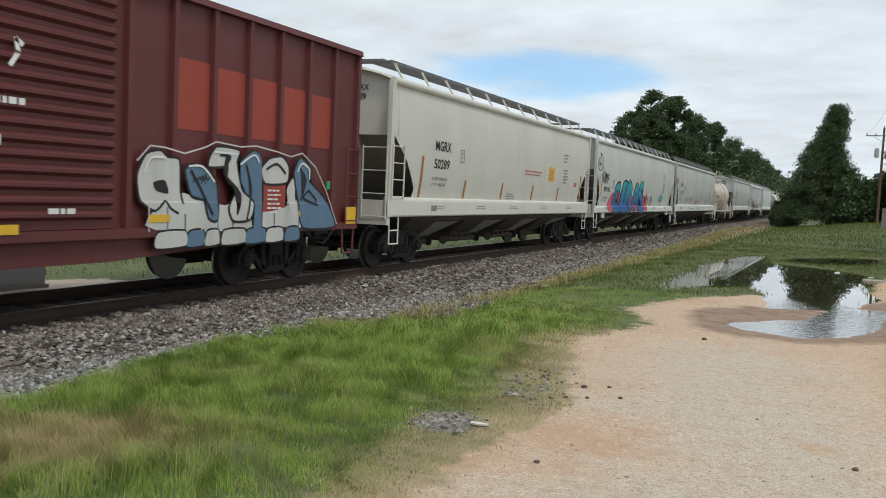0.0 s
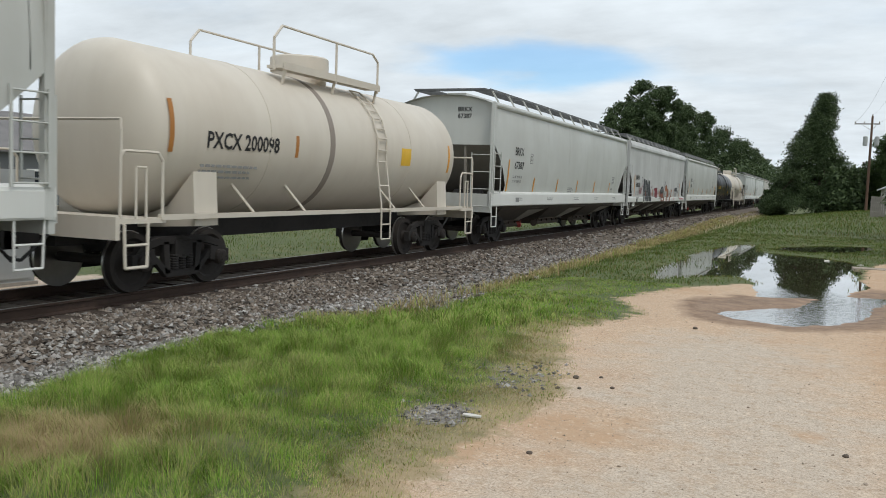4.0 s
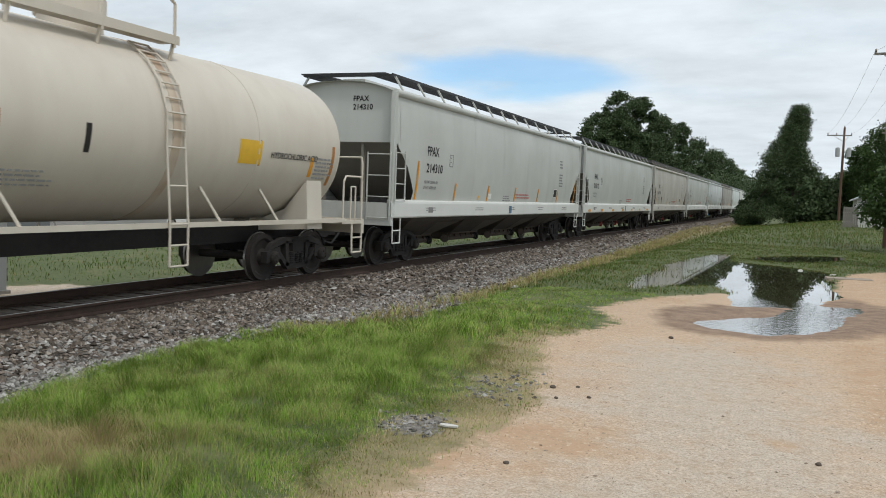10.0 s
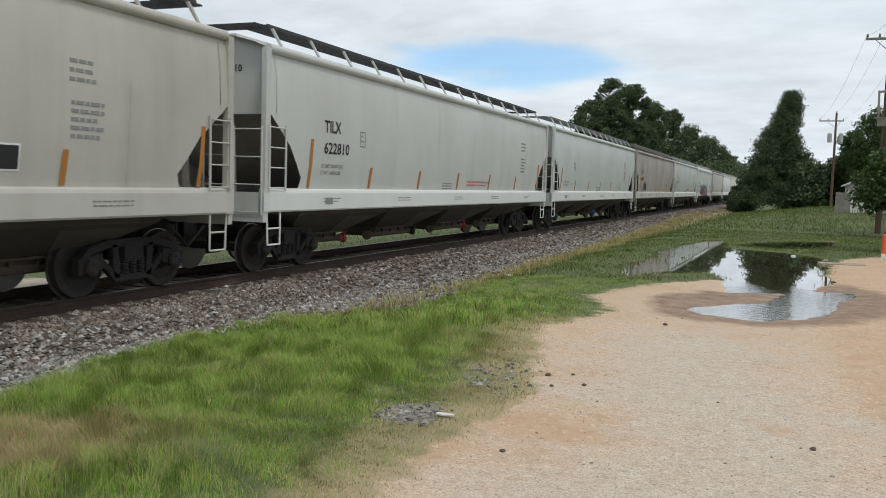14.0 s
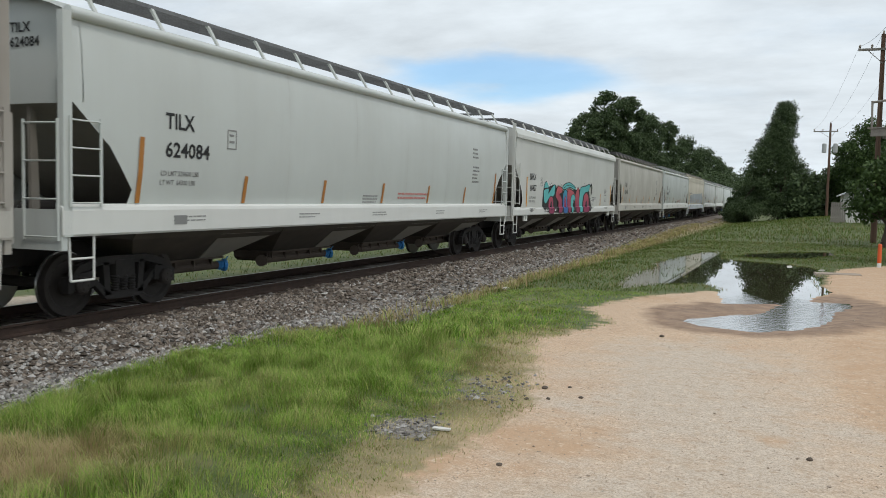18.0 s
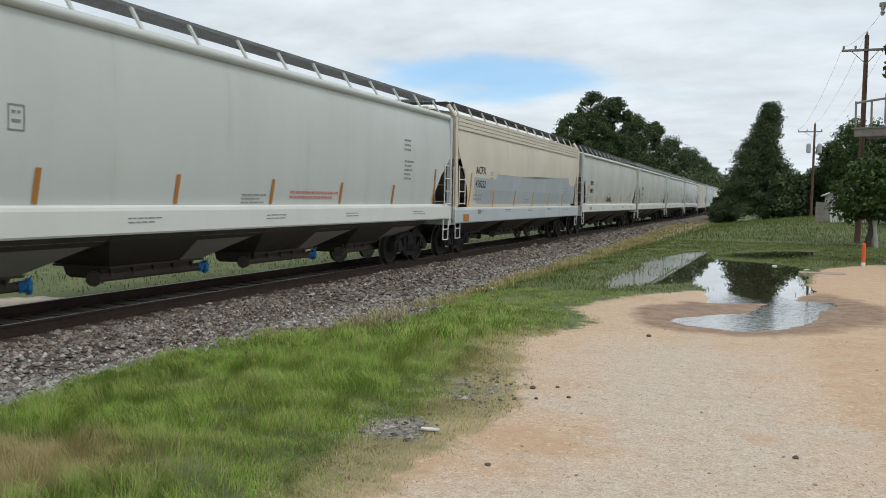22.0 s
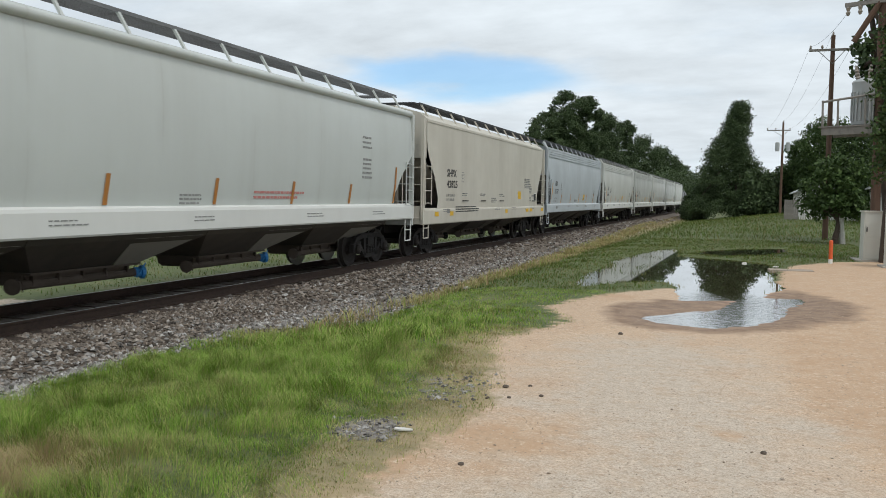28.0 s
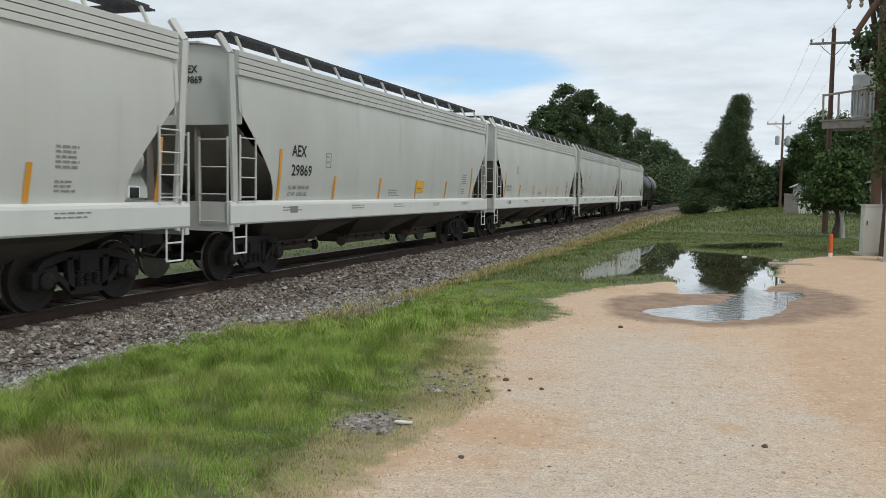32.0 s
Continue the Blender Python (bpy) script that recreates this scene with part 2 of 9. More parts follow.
def turned(bm, profile, p, axis, n=24):
    """A body turned round the axis through p; profile: rows of (along, radius)."""
    axis, p = Vector(axis).normalized(), Vector(p)
    u = axis.orthogonal().normalized()
    w = axis.cross(u)
    rings = []
    for s, r in profile:
        rings.append([bm.verts.new(p + axis * s + (u * math.cos(i * math.tau / n) + w * math.sin(i * math.tau / n)) * max(r, 1e-4)) for i in range(n)])
    for a, b in zip(rings, rings[1:]):
        for i in range(n):
            bm.faces.new((a[i], a[(i + 1) % n], b[(i + 1) % n], b[i]))
    bm.faces.new(rings[0][::-1]); bm.faces.new(rings[-1])


def link(name, bm, mat, parent=None, label="", smooth=False):
    me = bpy.data.meshes.new(name)
    bmesh.ops.recalc_face_normals(bm, faces=bm.faces)
    bm.to_mesh(me)
    bm.free()
    me.materials.append(mat)
    if smooth:
        me.shade_smooth()
        me.set_sharp_from_angle(angle=radians(35))
    ob = new(name, me)
    ob.parent = parent
    if label:
        ob["label"] = label
    return ob


def part(name, bm, mat, parent, label="", smooth=False):
    return link(name, bm, mat, parent, label, smooth)


def again(ob, parent, at=(0, 0, 0), turn=0.0):
    """The same part once more, on the same mesh."""
    o = new(ob.name.split(".")[0], ob.data)
    o.parent = parent
    o.matrix_basis = Matrix.Translation(at) @ Matrix.Rotation(turn, 4, "Z")
    if "label" in ob:
        o["label"] = ob["label"]
    return o


def thing(name, at, label, category, group=""):
    e = new(name)
    e.empty_display_size = 0.5
    e.matrix_basis = Matrix.Translation(at)
    return tagged(e, label, category, group)


def lettering(text, size, y, z, side, parent, mat, name="lettering", stretch=1.0, lift=0.007):
    """Letters on a side whose surface lies at side(z), read from the lot; y, z: the lower left corner."""
    cu = bpy.data.curves.new(name, "FONT")
    cu.body, cu.size, cu.resolution_u = text, size / 0.70, 2
    cu.offset = size * 0.030
    ob = bpy.data.objects.new(name, cu)
    me = bpy.data.meshes.new_from_object(ob)
    bpy.data.objects.remove(ob)
    for v in me.vertices:
        zz = z + v.co.y
        v.co = (side(zz) + lift, y + v.co.x * stretch, zz)
    me.materials.clear()
    me.materials.append(mat)
    o = new(name, me)
    o.parent = parent
    return o


def plate(name, y0, y1, z0, z1, side, parent, mat, label="", lift=0.005, lean=0.0, depth=0.003):
    """A thin sheet on the side: a decal, strip or painted patch."""
    bm = bmesh.new()
    n = max(1, int((z1 - z0) / 0.07))
    rows = []
    for k in range(n + 1):
        z = z0 + (z1 - z0) * k / n
        d = lean * k / n
        rows.append([bm.verts.new((side(z) + lift + q, yy + d, z)) for yy in (y0, y1) for q in (0, -depth)])
    for a, b in zip(rows, rows[1:]):
        bm.faces.new((a[0], a[2], b[2], b[0])); bm.faces.new((a[3], a[1], b[1], b[3]))
        bm.faces.new((a[1], a[0], b[0], b[1])); bm.faces.new((a[2], a[3], b[3], b[2]))
    bm.faces.new((rows[0][0], rows[0][1], rows[0][3], rows[0][2])); bm.faces.new((rows[-1][0], rows[-1][2], rows[-1][3], rows[-1][1]))
    return part(name, bm, mat, parent, label)


def bars(y, z, rows, width, side, parent, mat, height=0.045, gap=0.085, seed=1):
    """Small print too fine to read: short dashes, line under line, in one mesh."""
    rnd = random.Random(seed)
    bm = bmesh.new()
    for k in range(rows):
        zz = z - k * gap
        yy = y
        end = y + width * rnd.uniform(0.7, 1.0)
        while yy < end:
            w = min(rnd.uniform(0.05, 0.16), end - yy)
            if w > 0.02:
                slab(bm, [(yy, zz), (yy + w, zz), (yy + w, zz + height), (yy, zz + height)], "x", side(zz + height / 2) + 0.001, side(zz + height / 2) + 0.006)
            yy += w + 0.03
    return tagged(part("small_print", bm, mat, parent), kind="stuff")


# ---- the train ----
TRACK_X, RAIL_Z, SPEED = -10.3, -0.05, 16.40
GRADE = 0.0078


def rise(y):
    """The line climbs gently away from the lot."""
    return GRADE * (min(max(y, -80.0), 660.0) - 11.0)

WHEEL_R = 0.457
WHEELSETS = []     # front and rear axles of every truck


def wheelset(parent, y):
    bm = bmesh.new()
    rod(bm, (-1.0, 0, 0), (1.0, 0, 0), 0.08, 10)
    for s in (-1, 1):
        turned(bm, [(-0.07, 0.30), (-0.07, 0.485), (-0.035, 0.485), (-0.03, WHEEL_R), (0.07, WHEEL_R - 0.004), (0.07, 0.37), (0.03, 0.33), (0.02, 0.17), (0.08, 0.14), (0.09, 0.09)],
               (s * 0.76, 0, 0), (s, 0, 0), 28)
    n = len(bm.faces)
    for s in (-1, 1):
        turned(bm, [(-0.072, 0.47), (-0.072, 0.487), (-0.034, 0.487), (-0.034, 0.47)], (s * 0.76, 0, 0), (s, 0, 0), 28)
    for i, f in enumerate(bm.faces):
        f.material_index = int(i >= n)
    ws = part("wheelset", bm, M["wheel"], parent, "steel wheelset with bright worn flanges", True)
    ws.data.materials.append(M["tread"])
    ws.matrix_basis = Matrix.Translation((0, y, WHEEL_R))
    return ws


def side_frame(bm, s):
    """Cast side frame with its two windows and pedestal jaws, on the side s."""
    x0, x1 = s * 0.98 - 0.05, s * 0.98 + 0.05
    slab(bm, [(-1.10, 0.40), (-0.86, 0.64), (-0.50, 0.72), (0.50, 0.72), (0.86, 0.64), (1.10, 0.40), (1.08, 0.56), (0.90, 0.74), (0.52, 0.84), (-0.52, 0.84), (-0.90, 0.74), (-1.08, 0.56)], "x", x0, x1)
    slab(bm, [(-0.70, 0.52), (-0.36, 0.20), (0.36, 0.20), (0.70, 0.52), (0.66, 0.60), (0.33, 0.31), (-0.33, 0.31), (-0.66, 0.60)], "x", x0, x1)
    for k in (-1, 1):
        slab(bm, [(k * 0.28, 0.26), (k * 0.40, 0.26), (k * 0.44, 0.76), (k * 0.32, 0.76)], "x", x0, x1)
        slab(bm, [(k * 0.64, 0.42), (k * 1.12, 0.36), (k * 1.12, 0.58), (k * 0.66, 0.66)], "x", x0 - 0.02, x1 + 0.02)


def truck(parent, y, master=None):
    if master:
        t = again(master, parent, (0, y, 0))
        for c in master.children:
            o = again(c, t)
            o.matrix_basis = c.matrix_basis.copy()
            for g in c.children:
                q = again(g, o)
            if c.name.startswith("wheelset"):
                WHEELSETS.append(o)
        return t
    bm = bmesh.new()
    for s in (-1, 1):
        side_frame(bm, s)
    box(bm, -1.05, 1.05, -0.20, 0.20, 0.50, 0.78)
    t = part("truck", bm, M["steel_dark"], parent, "dark cast steel truck")
    t.matrix_basis = Matrix.Translation((0, y, 0))
    for s in (-1, 1):
        for k in (-0.17, 0.0, 0.17):
            bm = bmesh.new()
            turned(bm, [(0.04 * j + q, 0.055 if q in (0, 0.038) else 0.068) for j in range(6) for q in (0, 0.012, 0.028, 0.038)], (s * 1.0, k, 0.31), (0, 0, 1), 10)
            part("spring", bm, M["steel_dark"], t)
        for k in (-0.89, 0.89):
            bm = bmesh.new()
            turned(bm, [(0, 0.13), (0.10, 0.13), (0.13, 0.10), (0.14, 0.05)], (s * 1.0, k, WHEEL_R), (s, 0, 0), 14)
            for i in range(3):
                q = i * math.tau / 3
                turned(bm, [(0.12, 0.02), (0.15, 0.02)], (s * 1.0, k + 0.06 * math.cos(q), WHEEL_R + 0.06 * math.sin(q)), (s, 0, 0), 6)
            part("bearing_cap", bm, M["wheel"], t)
    WHEELSETS.append(wheelset(t, -0.89))
    WHEELSETS.append(wheelset(t, 0.89))
    return t


TRUCK = None


def running_gear(car, length, inset=1.75):
    global TRUCK
    for y in (inset, length - inset):
        t = truck(car, y, TRUCK)
        TRUCK = TRUCK or t
    for y, s in ((0, -1), (length, 1)):
        bm = bmesh.new()
        box(bm, -0.11, 0.11, min(y, y + s * 0.42), max(y, y + s * 0.42), 0.74, 0.95)
        box(bm, -0.2, 0.13, min(y + s * 0.38, y + s * 0.60), max(y + s * 0.38, y + s * 0.60), 0.70, 0.99)
        part("coupler", bm, M["steel_dark"], car)
        bm = bmesh.new()
        pipe(bm, [(0.28, y, 0.9), (0.30, y + s * 0.25, 0.72), (0.26, y + s * 0.45, 0.55), (0.16, y + s * 0.58, 0.60)], 0.025)
        part("air_hose", bm, M["hose"], car)


def ladder(car, mat, x, y0, y1, z0, z1, rungs, axis="y"):
    """Stiles and rungs of a grab ladder; axis: the way along which the rungs run."""
    bm = bmesh.new()
    for y in (y0, y1):
        c = (x, y) if axis == "y" else (y, x)
        box(bm, c[0] - 0.010, c[0] + 0.010, c[1] - 0.020, c[1] + 0.020, z0, z1)
    ld = part("ladder", bm, mat, car)
    bm = bmesh.new()
    if axis == "y":
        rod(bm, (x, y0, 0), (x, y1, 0), 0.013, 6)
    else:
        rod(bm, (y0, x, 0), (y1, x, 0), 0.013, 6)
    first = part("rung", bm, mat, ld)
    zs = [z0 + 0.05 + (z1 - z0 - 0.1) * k / (rungs - 1) for k in range(rungs)]
    first.matrix_basis = Matrix.Translation((0, 0, zs[0]))
    for z in zs[1:]:
        again(first, ld, (0, 0, z))


def grating(bm, x0, x1, y0, y1, z):
    n = max(2, int((x1 - x0) / 0.055))
    for i in range(n + 1):
        x = x0 + (x1 - x0) * i / n
        box(bm, x - 0.006, x + 0.006, y0, y1, z, z + 0.035)
    k = max(2, int((y1 - y0) / 0.16))
    for i in range(k + 1):
        y = y0 + (y1 - y0) * i / k
        box(bm, x0, x1, y - 0.005, y + 0.005, z + 0.02, z + 0.034)


def end_letters(name, car, y, z=3.98, x0=0.30):
    """The marks repeated on the leading end sheet."""
    for text, zz in zip(name, (z, z - 0.20)):
        cu = bpy.data.curves.new("end_number", "FONT")
        cu.body, cu.size, cu.resolution_u, cu.offset = text, 0.19, 2, 0.004
        ob = bpy.data.objects.new("end_number", cu)
        me = bpy.data.meshes.new_from_object(ob)
        bpy.data.objects.remove(ob)
        for v in me.vertices:
            v.co = (x0 + v.co.x * 0.95, y - 0.006, zz + v.co.y)
        me.materials.clear()
        me.materials.append(M["black"])
        o = new("end_number", me)
        o.parent = car


def side_pellet(z):
    """Half width of a bulged hopper side at the height z."""
    pts = ((1.0, 1.50), (1.62, 1.50), (2.1, 1.560), (2.7, 1.592), (3.3, 1.592), (3.8, 1.560), (4.15, 1.51), (5, 1.4))
    for (a, p), (b, q) in zip(pts, pts[1:]):
        if z <= b:
            return p + (q - p) * (z - a) / (b - a)
    return 1.4


def side_flat(z):
    return 1.555


def sill_side(z):
    return 1.60


def hopper(label, s0, length, body_mat, sill_mat, marks=(), style="pellet", strips="orange_strip", outlets=("steel_dark", "steel_dark"),
           board="galv", bays=4, seed=1, trim_mat=None, strip_y=1.47, extras=None, number_side=True, underside=None, web=None, text_y=2.0, name=None, end_text=True, no_strips=(), name_z=(2.79, 2.36), sill_top=1.60, sill_bot=1.20, recess_k=1.0, bracket=False, stretch=0.92, mark_shift=0.0):
    """A covered hopper wagon, leading end at y = 0, on the rails at z = 0."""
    rnd = random.Random(seed)
    L = length
    trim = trim_mat or body_mat
    under = underside or M["bay_shaded"]
    car = thing("covered_hopper_car", (TRACK_X, s0, RAIL_Z), label, "railcar", "cars of the train")
    side = side_flat if style in ("angle", "centre") else side_pellet
    top = 4.16
    # side sheets and roof in one skin
    zs = [sill_top, 1.72, 1.84, 2.1, 2.44, 2.64, 3.0, 3.25, 3.55, 3.8, 4.0, top]

    def recess(z):
        pts = {"pellet": ((1.6, 1.25), (1.72, 1.31), (1.84, 1.35), (2.44, 0.87), (2.64, 0.61), (3.0, 0.17), (9, 0.17)),
               "ribbed": ((1.6, 1.42), (1.8, 1.42), (2.2, 1.22), (2.7, 0.78), (3.25, 0.26), (9, 0.22)),
               "angle": ((1.6, 1.15), (1.75, 1.25), (2.3, 1.05), (2.75, 0.42), (2.9, 0.34), (3.0, 0.30), (9, 0.52)),
               "centre": ((1.6, 1.4), (1.8, 1.45), (2.4, 1.15), (3.1, 0.55), (3.4, 0.40), (9, 0.35))}[style]
        for (a, p), (b, q) in zip(pts, pts[1:]):
            if z <= b:
                return (p + (q - p) * (z - a) / (b - a)) * recess_k
        return 0.2 * recess_k

    if strips and style == "pellet":
        recess_k = min(recess_k, (strip_y - 0.07) / 1.35)
    half = [(side(z), z) for z in zs]
    roof = {"pellet": [(1.47, 4.20), (1.2, 4.30), (0.8, 4.40), (0.4, 4.45)], "ribbed": [(1.50, 4.36), (1.2, 4.44), (0.8, 4.50), (0.4, 4.53)],
            "angle": [(1.47, 4.28), (1.2, 4.36), (0.8, 4.44), (0.4, 4.48)], "centre": [(1.46, 4.25), (1.25, 4.38), (0.8, 4.47), (0.4, 4.50)]}[style]
    prof = half + roof
    prof = prof + [(0.0, roof[-1][1] + 0.01)] + [(-x, z) for x, z in prof[::-1]]
    bm = bmesh.new()
    cuts = [None, 0.2, 0.4, 0.6, 0.8, None]
    grid = []
    for x, z in prof:
        e = recess(min(z, 4.2))
        grid.append([bm.verts.new((x, e if i == 0 else L - e if i == 5 else e + (L - 2 * e) * k, z)) for i, k in enumerate(cuts)])
    for a, b in zip(grid, grid[1:]):
        for i in range(5):
            bm.faces.new((a[i], a[i + 1], b[i + 1], b[i]))
    part("body", bm, body_mat, car, smooth=True)
    # roof edge
    for s in (-1, 1):
        bm = bmesh.new()
        y0, y1 = recess(4.1), L - recess(4.1)
        if style == "pellet":
            rod(bm, (s * 1.525, y0, 4.16), (s * 1.525, y1, 4.16), 0.085, 12)
        elif style == "ribbed":
            for k in range(4):
                slab(bm, [(s * 1.50, 3.90 + k * 0.115), (s * 1.588, 3.905 + k * 0.115), (s * 1.588, 4.0 + k * 0.115), (s * 1.56, 4.012 + k * 0.115), (s * 1.50, 4.015 + k * 0.115)], "y", y0, y1)
        elif style == "angle":
            slab(bm, [(s * 1.50, 4.30), (s * 1.56, 3.98), (s * 1.625, 3.98), (s * 1.625, 4.10), (s * 1.52, 4.32)], "y", y0 - 0.12, y1 + 0.12)
        else:
            slab(bm, [(s * 1.50, 4.06), (s * 1.575, 4.08), (s * 1.575, 4.11), (s * 1.50, 4.12)], "y", y0, y1)
        part("roof_edge", bm, body_mat, car, smooth=style == "pellet")
    # ends: upright sheet, slope sheet, platform, braces
    for y, s in ((0, 1), (L, -1)):
        bm = bmesh.new()
        e = 0.36
        pr = [(x, z) for x, z in prof if z >= 2.99]
        slab(bm, pr, "y", y + s * e, y + s * (e + 0.02))
        part("end_sheet", bm, body_mat, car)
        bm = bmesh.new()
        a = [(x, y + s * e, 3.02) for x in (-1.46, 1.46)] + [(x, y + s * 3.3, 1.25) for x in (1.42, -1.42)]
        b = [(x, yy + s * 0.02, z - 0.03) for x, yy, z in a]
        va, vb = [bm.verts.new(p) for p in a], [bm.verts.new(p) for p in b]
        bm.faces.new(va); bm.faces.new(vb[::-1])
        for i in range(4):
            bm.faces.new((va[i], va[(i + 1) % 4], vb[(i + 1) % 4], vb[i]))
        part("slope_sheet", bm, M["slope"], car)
        bm = bmesh.new()
        box(bm, -1.58, 1.58, min(y, y + s * 0.10), max(y, y + s * 0.10), 1.02, 1.56)
        box(bm, -1.5, 1.5, min(y + s * 0.1, y + s * 1.3), max(y + s * 0.1, y + s * 1.3), 1.20, 1.25)
        part("end_sill", bm, trim, car)
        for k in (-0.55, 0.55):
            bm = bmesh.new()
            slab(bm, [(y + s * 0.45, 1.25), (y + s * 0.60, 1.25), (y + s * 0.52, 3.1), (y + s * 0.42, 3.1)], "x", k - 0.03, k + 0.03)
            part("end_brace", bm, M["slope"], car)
        for k in (-1, 1):
            bm = bmesh.new()
            xx = sorted((k * 1.50, k * 1.60))
            if style == "ribbed":
                pts = [(k * 1.52, y + s * 0.28, 1.1), (k * 1.54, y + s * 0.17, 2.7), (k * 1.55, y + s * 0.06, 4.25), (k * 1.30, y + s * 0.06, 4.60)]
                for p, q in zip(pts, pts[1:]):
                    rod(bm, p, q, 0.075, 6)
            elif style == "angle":
                slab(bm, [(y + s * 0.02, 1.2), (y + s * 0.10, 1.2), (y + s * 0.10, 4.45 if y == 0 else 3.05), (y + s * 0.02, 4.45 if y == 0 else 3.05)], "x", *xx)
            else:
                slab(bm, [(y + s * 0.02, 1.2), (y + s * 0.17, 1.2), (y + s * 0.17, 4.16), (y + s * 0.02, 4.16)], "x", *xx)
            part("corner_post", bm, trim, car)
    # side sills
    for s in (-1, 1):
        bm = bmesh.new()
        q0 = 0.0
        slab(bm, [(s * 1.48, sill_bot + 0.02), (s * 1.58, sill_bot), (s * 1.60, sill_bot + 0.03), (s * 1.60, sill_top - 0.05), (s * 1.585, sill_top), (s * 1.48, sill_top + 0.04)], "y", q0, L - q0)
        part("side_sill", bm, sill_mat, car, "white side sill")
    for y0, y1 in ((0.1, 2.9), (L - 2.9, L - 0.1)):
        bm = bmesh.new()
        box(bm, -0.32, 0.32, y0, y1, 0.72, 1.05)
        part("stub_sill", bm, M["steel_dark"], car)
    # hopper bays: upturned pyramids that close to a gate beside the centre line
    inner = 1.55
    for k in range(bays):
        y0, y1 = inner + (L - 2 * inner) * k / bays, inner + (L - 2 * inner) * (k + 1) / bays
        yc, half = (y0 + y1) / 2, 0.28 * (y1 - y0)
        up, meet, low = 1.24, 1.10, 0.62
        bm = bmesh.new()
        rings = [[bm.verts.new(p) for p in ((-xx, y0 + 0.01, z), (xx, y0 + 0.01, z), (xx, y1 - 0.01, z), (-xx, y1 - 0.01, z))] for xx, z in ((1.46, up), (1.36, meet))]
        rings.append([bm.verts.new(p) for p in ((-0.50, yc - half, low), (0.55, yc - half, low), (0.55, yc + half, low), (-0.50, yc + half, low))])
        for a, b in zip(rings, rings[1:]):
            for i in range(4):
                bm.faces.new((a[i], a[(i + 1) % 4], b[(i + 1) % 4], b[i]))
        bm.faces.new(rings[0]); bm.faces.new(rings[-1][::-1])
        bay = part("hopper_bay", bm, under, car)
        # outlet: flange, trough and the discharge pipe along it
        bm = bmesh.new()
        box(bm, -0.56, 0.62, yc - half - 0.07, yc + half + 0.07, 0.60, 0.635)
        slab(bm, [(yc - half, 0.60), (yc + half, 0.60), (yc + half - 0.05, 0.46), (yc + half - 0.16, 0.40), (yc - half + 0.16, 0.40), (yc - half + 0.05, 0.46)], "x", -0.40, 0.44)
        for q in range(5):
            yy = yc - half + 0.12 + (2 * half - 0.24) * q / 4
            box(bm, 0.44, 0.50, yy - 0.02, yy + 0.02, 0.44, 0.60)
        rod(bm, (0.42, yc - half - 0.16, 0.45), (0.42, yc + half + 0.16, 0.45), 0.075, 10)
        part("outlet_gate", bm, M["outlet_rust"], bay)
        for k2, ang in ((1, 0.9), (-1, 0.9)):
            bm = bmesh.new()
            turned(bm, [(0, 0.085), (0.10, 0.085), (0.11, 0.12), (0.17, 0.12), (0.18, 0.05)], (0.42, yc + k2 * (half + 0.14), 0.45), (0.45, k2 * 0.9, 0), 12)
            rod(bm, (0.50, yc + k2 * (half + 0.10), 0.36), (0.60, yc + k2 * (half + 0.22), 0.62), 0.012, 5)
            part("outlet_cap", bm, M[outlets[k % 2]] if k2 > 0 else M["outlet_rust"], bay)
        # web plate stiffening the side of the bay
        # added plate whose paler colour paints the bay's side face as lit
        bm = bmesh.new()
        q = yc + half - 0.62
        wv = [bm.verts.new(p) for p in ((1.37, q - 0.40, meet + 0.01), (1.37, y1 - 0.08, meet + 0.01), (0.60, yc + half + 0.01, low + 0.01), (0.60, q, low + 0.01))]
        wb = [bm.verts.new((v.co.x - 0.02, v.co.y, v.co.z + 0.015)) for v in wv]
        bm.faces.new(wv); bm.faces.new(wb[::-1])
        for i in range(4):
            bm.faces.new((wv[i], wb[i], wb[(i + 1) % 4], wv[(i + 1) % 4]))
        part("bay_web", bm, web or M["bay_half_shaded"], bay)
    if bracket:
        for y in (1.54, L - 1.9):
            bm = bmesh.new()
            y2 = y + 0.4
            for p, q in (((y, 1.18), (y2, 1.24)), ((y, 0.99), (y2, 1.04)), ((y, 1.04), (y + 0.13, 1.18)), ((y2 - 0.13, 1.04), (y2, 1.18))):
                box(bm, 1.50, 1.56, p[0], q[0], p[1], q[1])
            part("jacking_pad", bm, sill_mat, car, "white jacking pad with a hole")
    # ladders, steps and grab irons
    for y, s in ((0, 1), (L, -1)):
        for k in (-1, 1):
            yy = sorted((y + s * 0.28, y + s * 0.82)) if style == "ribbed" else sorted((y + s * 0.12, y + s * 0.66))
            ladder(car, trim, k * 1.62, yy[0], yy[1], 1.60, 2.80 if style != "angle" else 3.1, 4)
            xx = sorted((k * 1.55, k * 0.95))
            ladder(car, trim, y - s * 0.03, xx[0], xx[1], 1.15, 2.75, 4, "x")
            bm = bmesh.new()
            pts = [(k * 1.56, y + s * 0.14, 1.22), (k * 1.56, y + s * 0.17, 0.60), (k * 1.56, y + s * 0.58, 0.60), (k * 1.56, y + s * 0.58, 1.22)]
            for p, q in zip(pts, pts[1:]):
                rod(bm, p, q, 0.017, 6)
            rod(bm, (k * 1.56, y + s * 0.17, 0.90), (k * 1.56, y + s * 0.58, 0.90), 0.016, 6)
            part("sill_step", bm, sill_mat, car)
    # roof walks, struts and hatch cover
    zr = 4.62 if style != "ribbed" else 4.70
    bx = 1.22
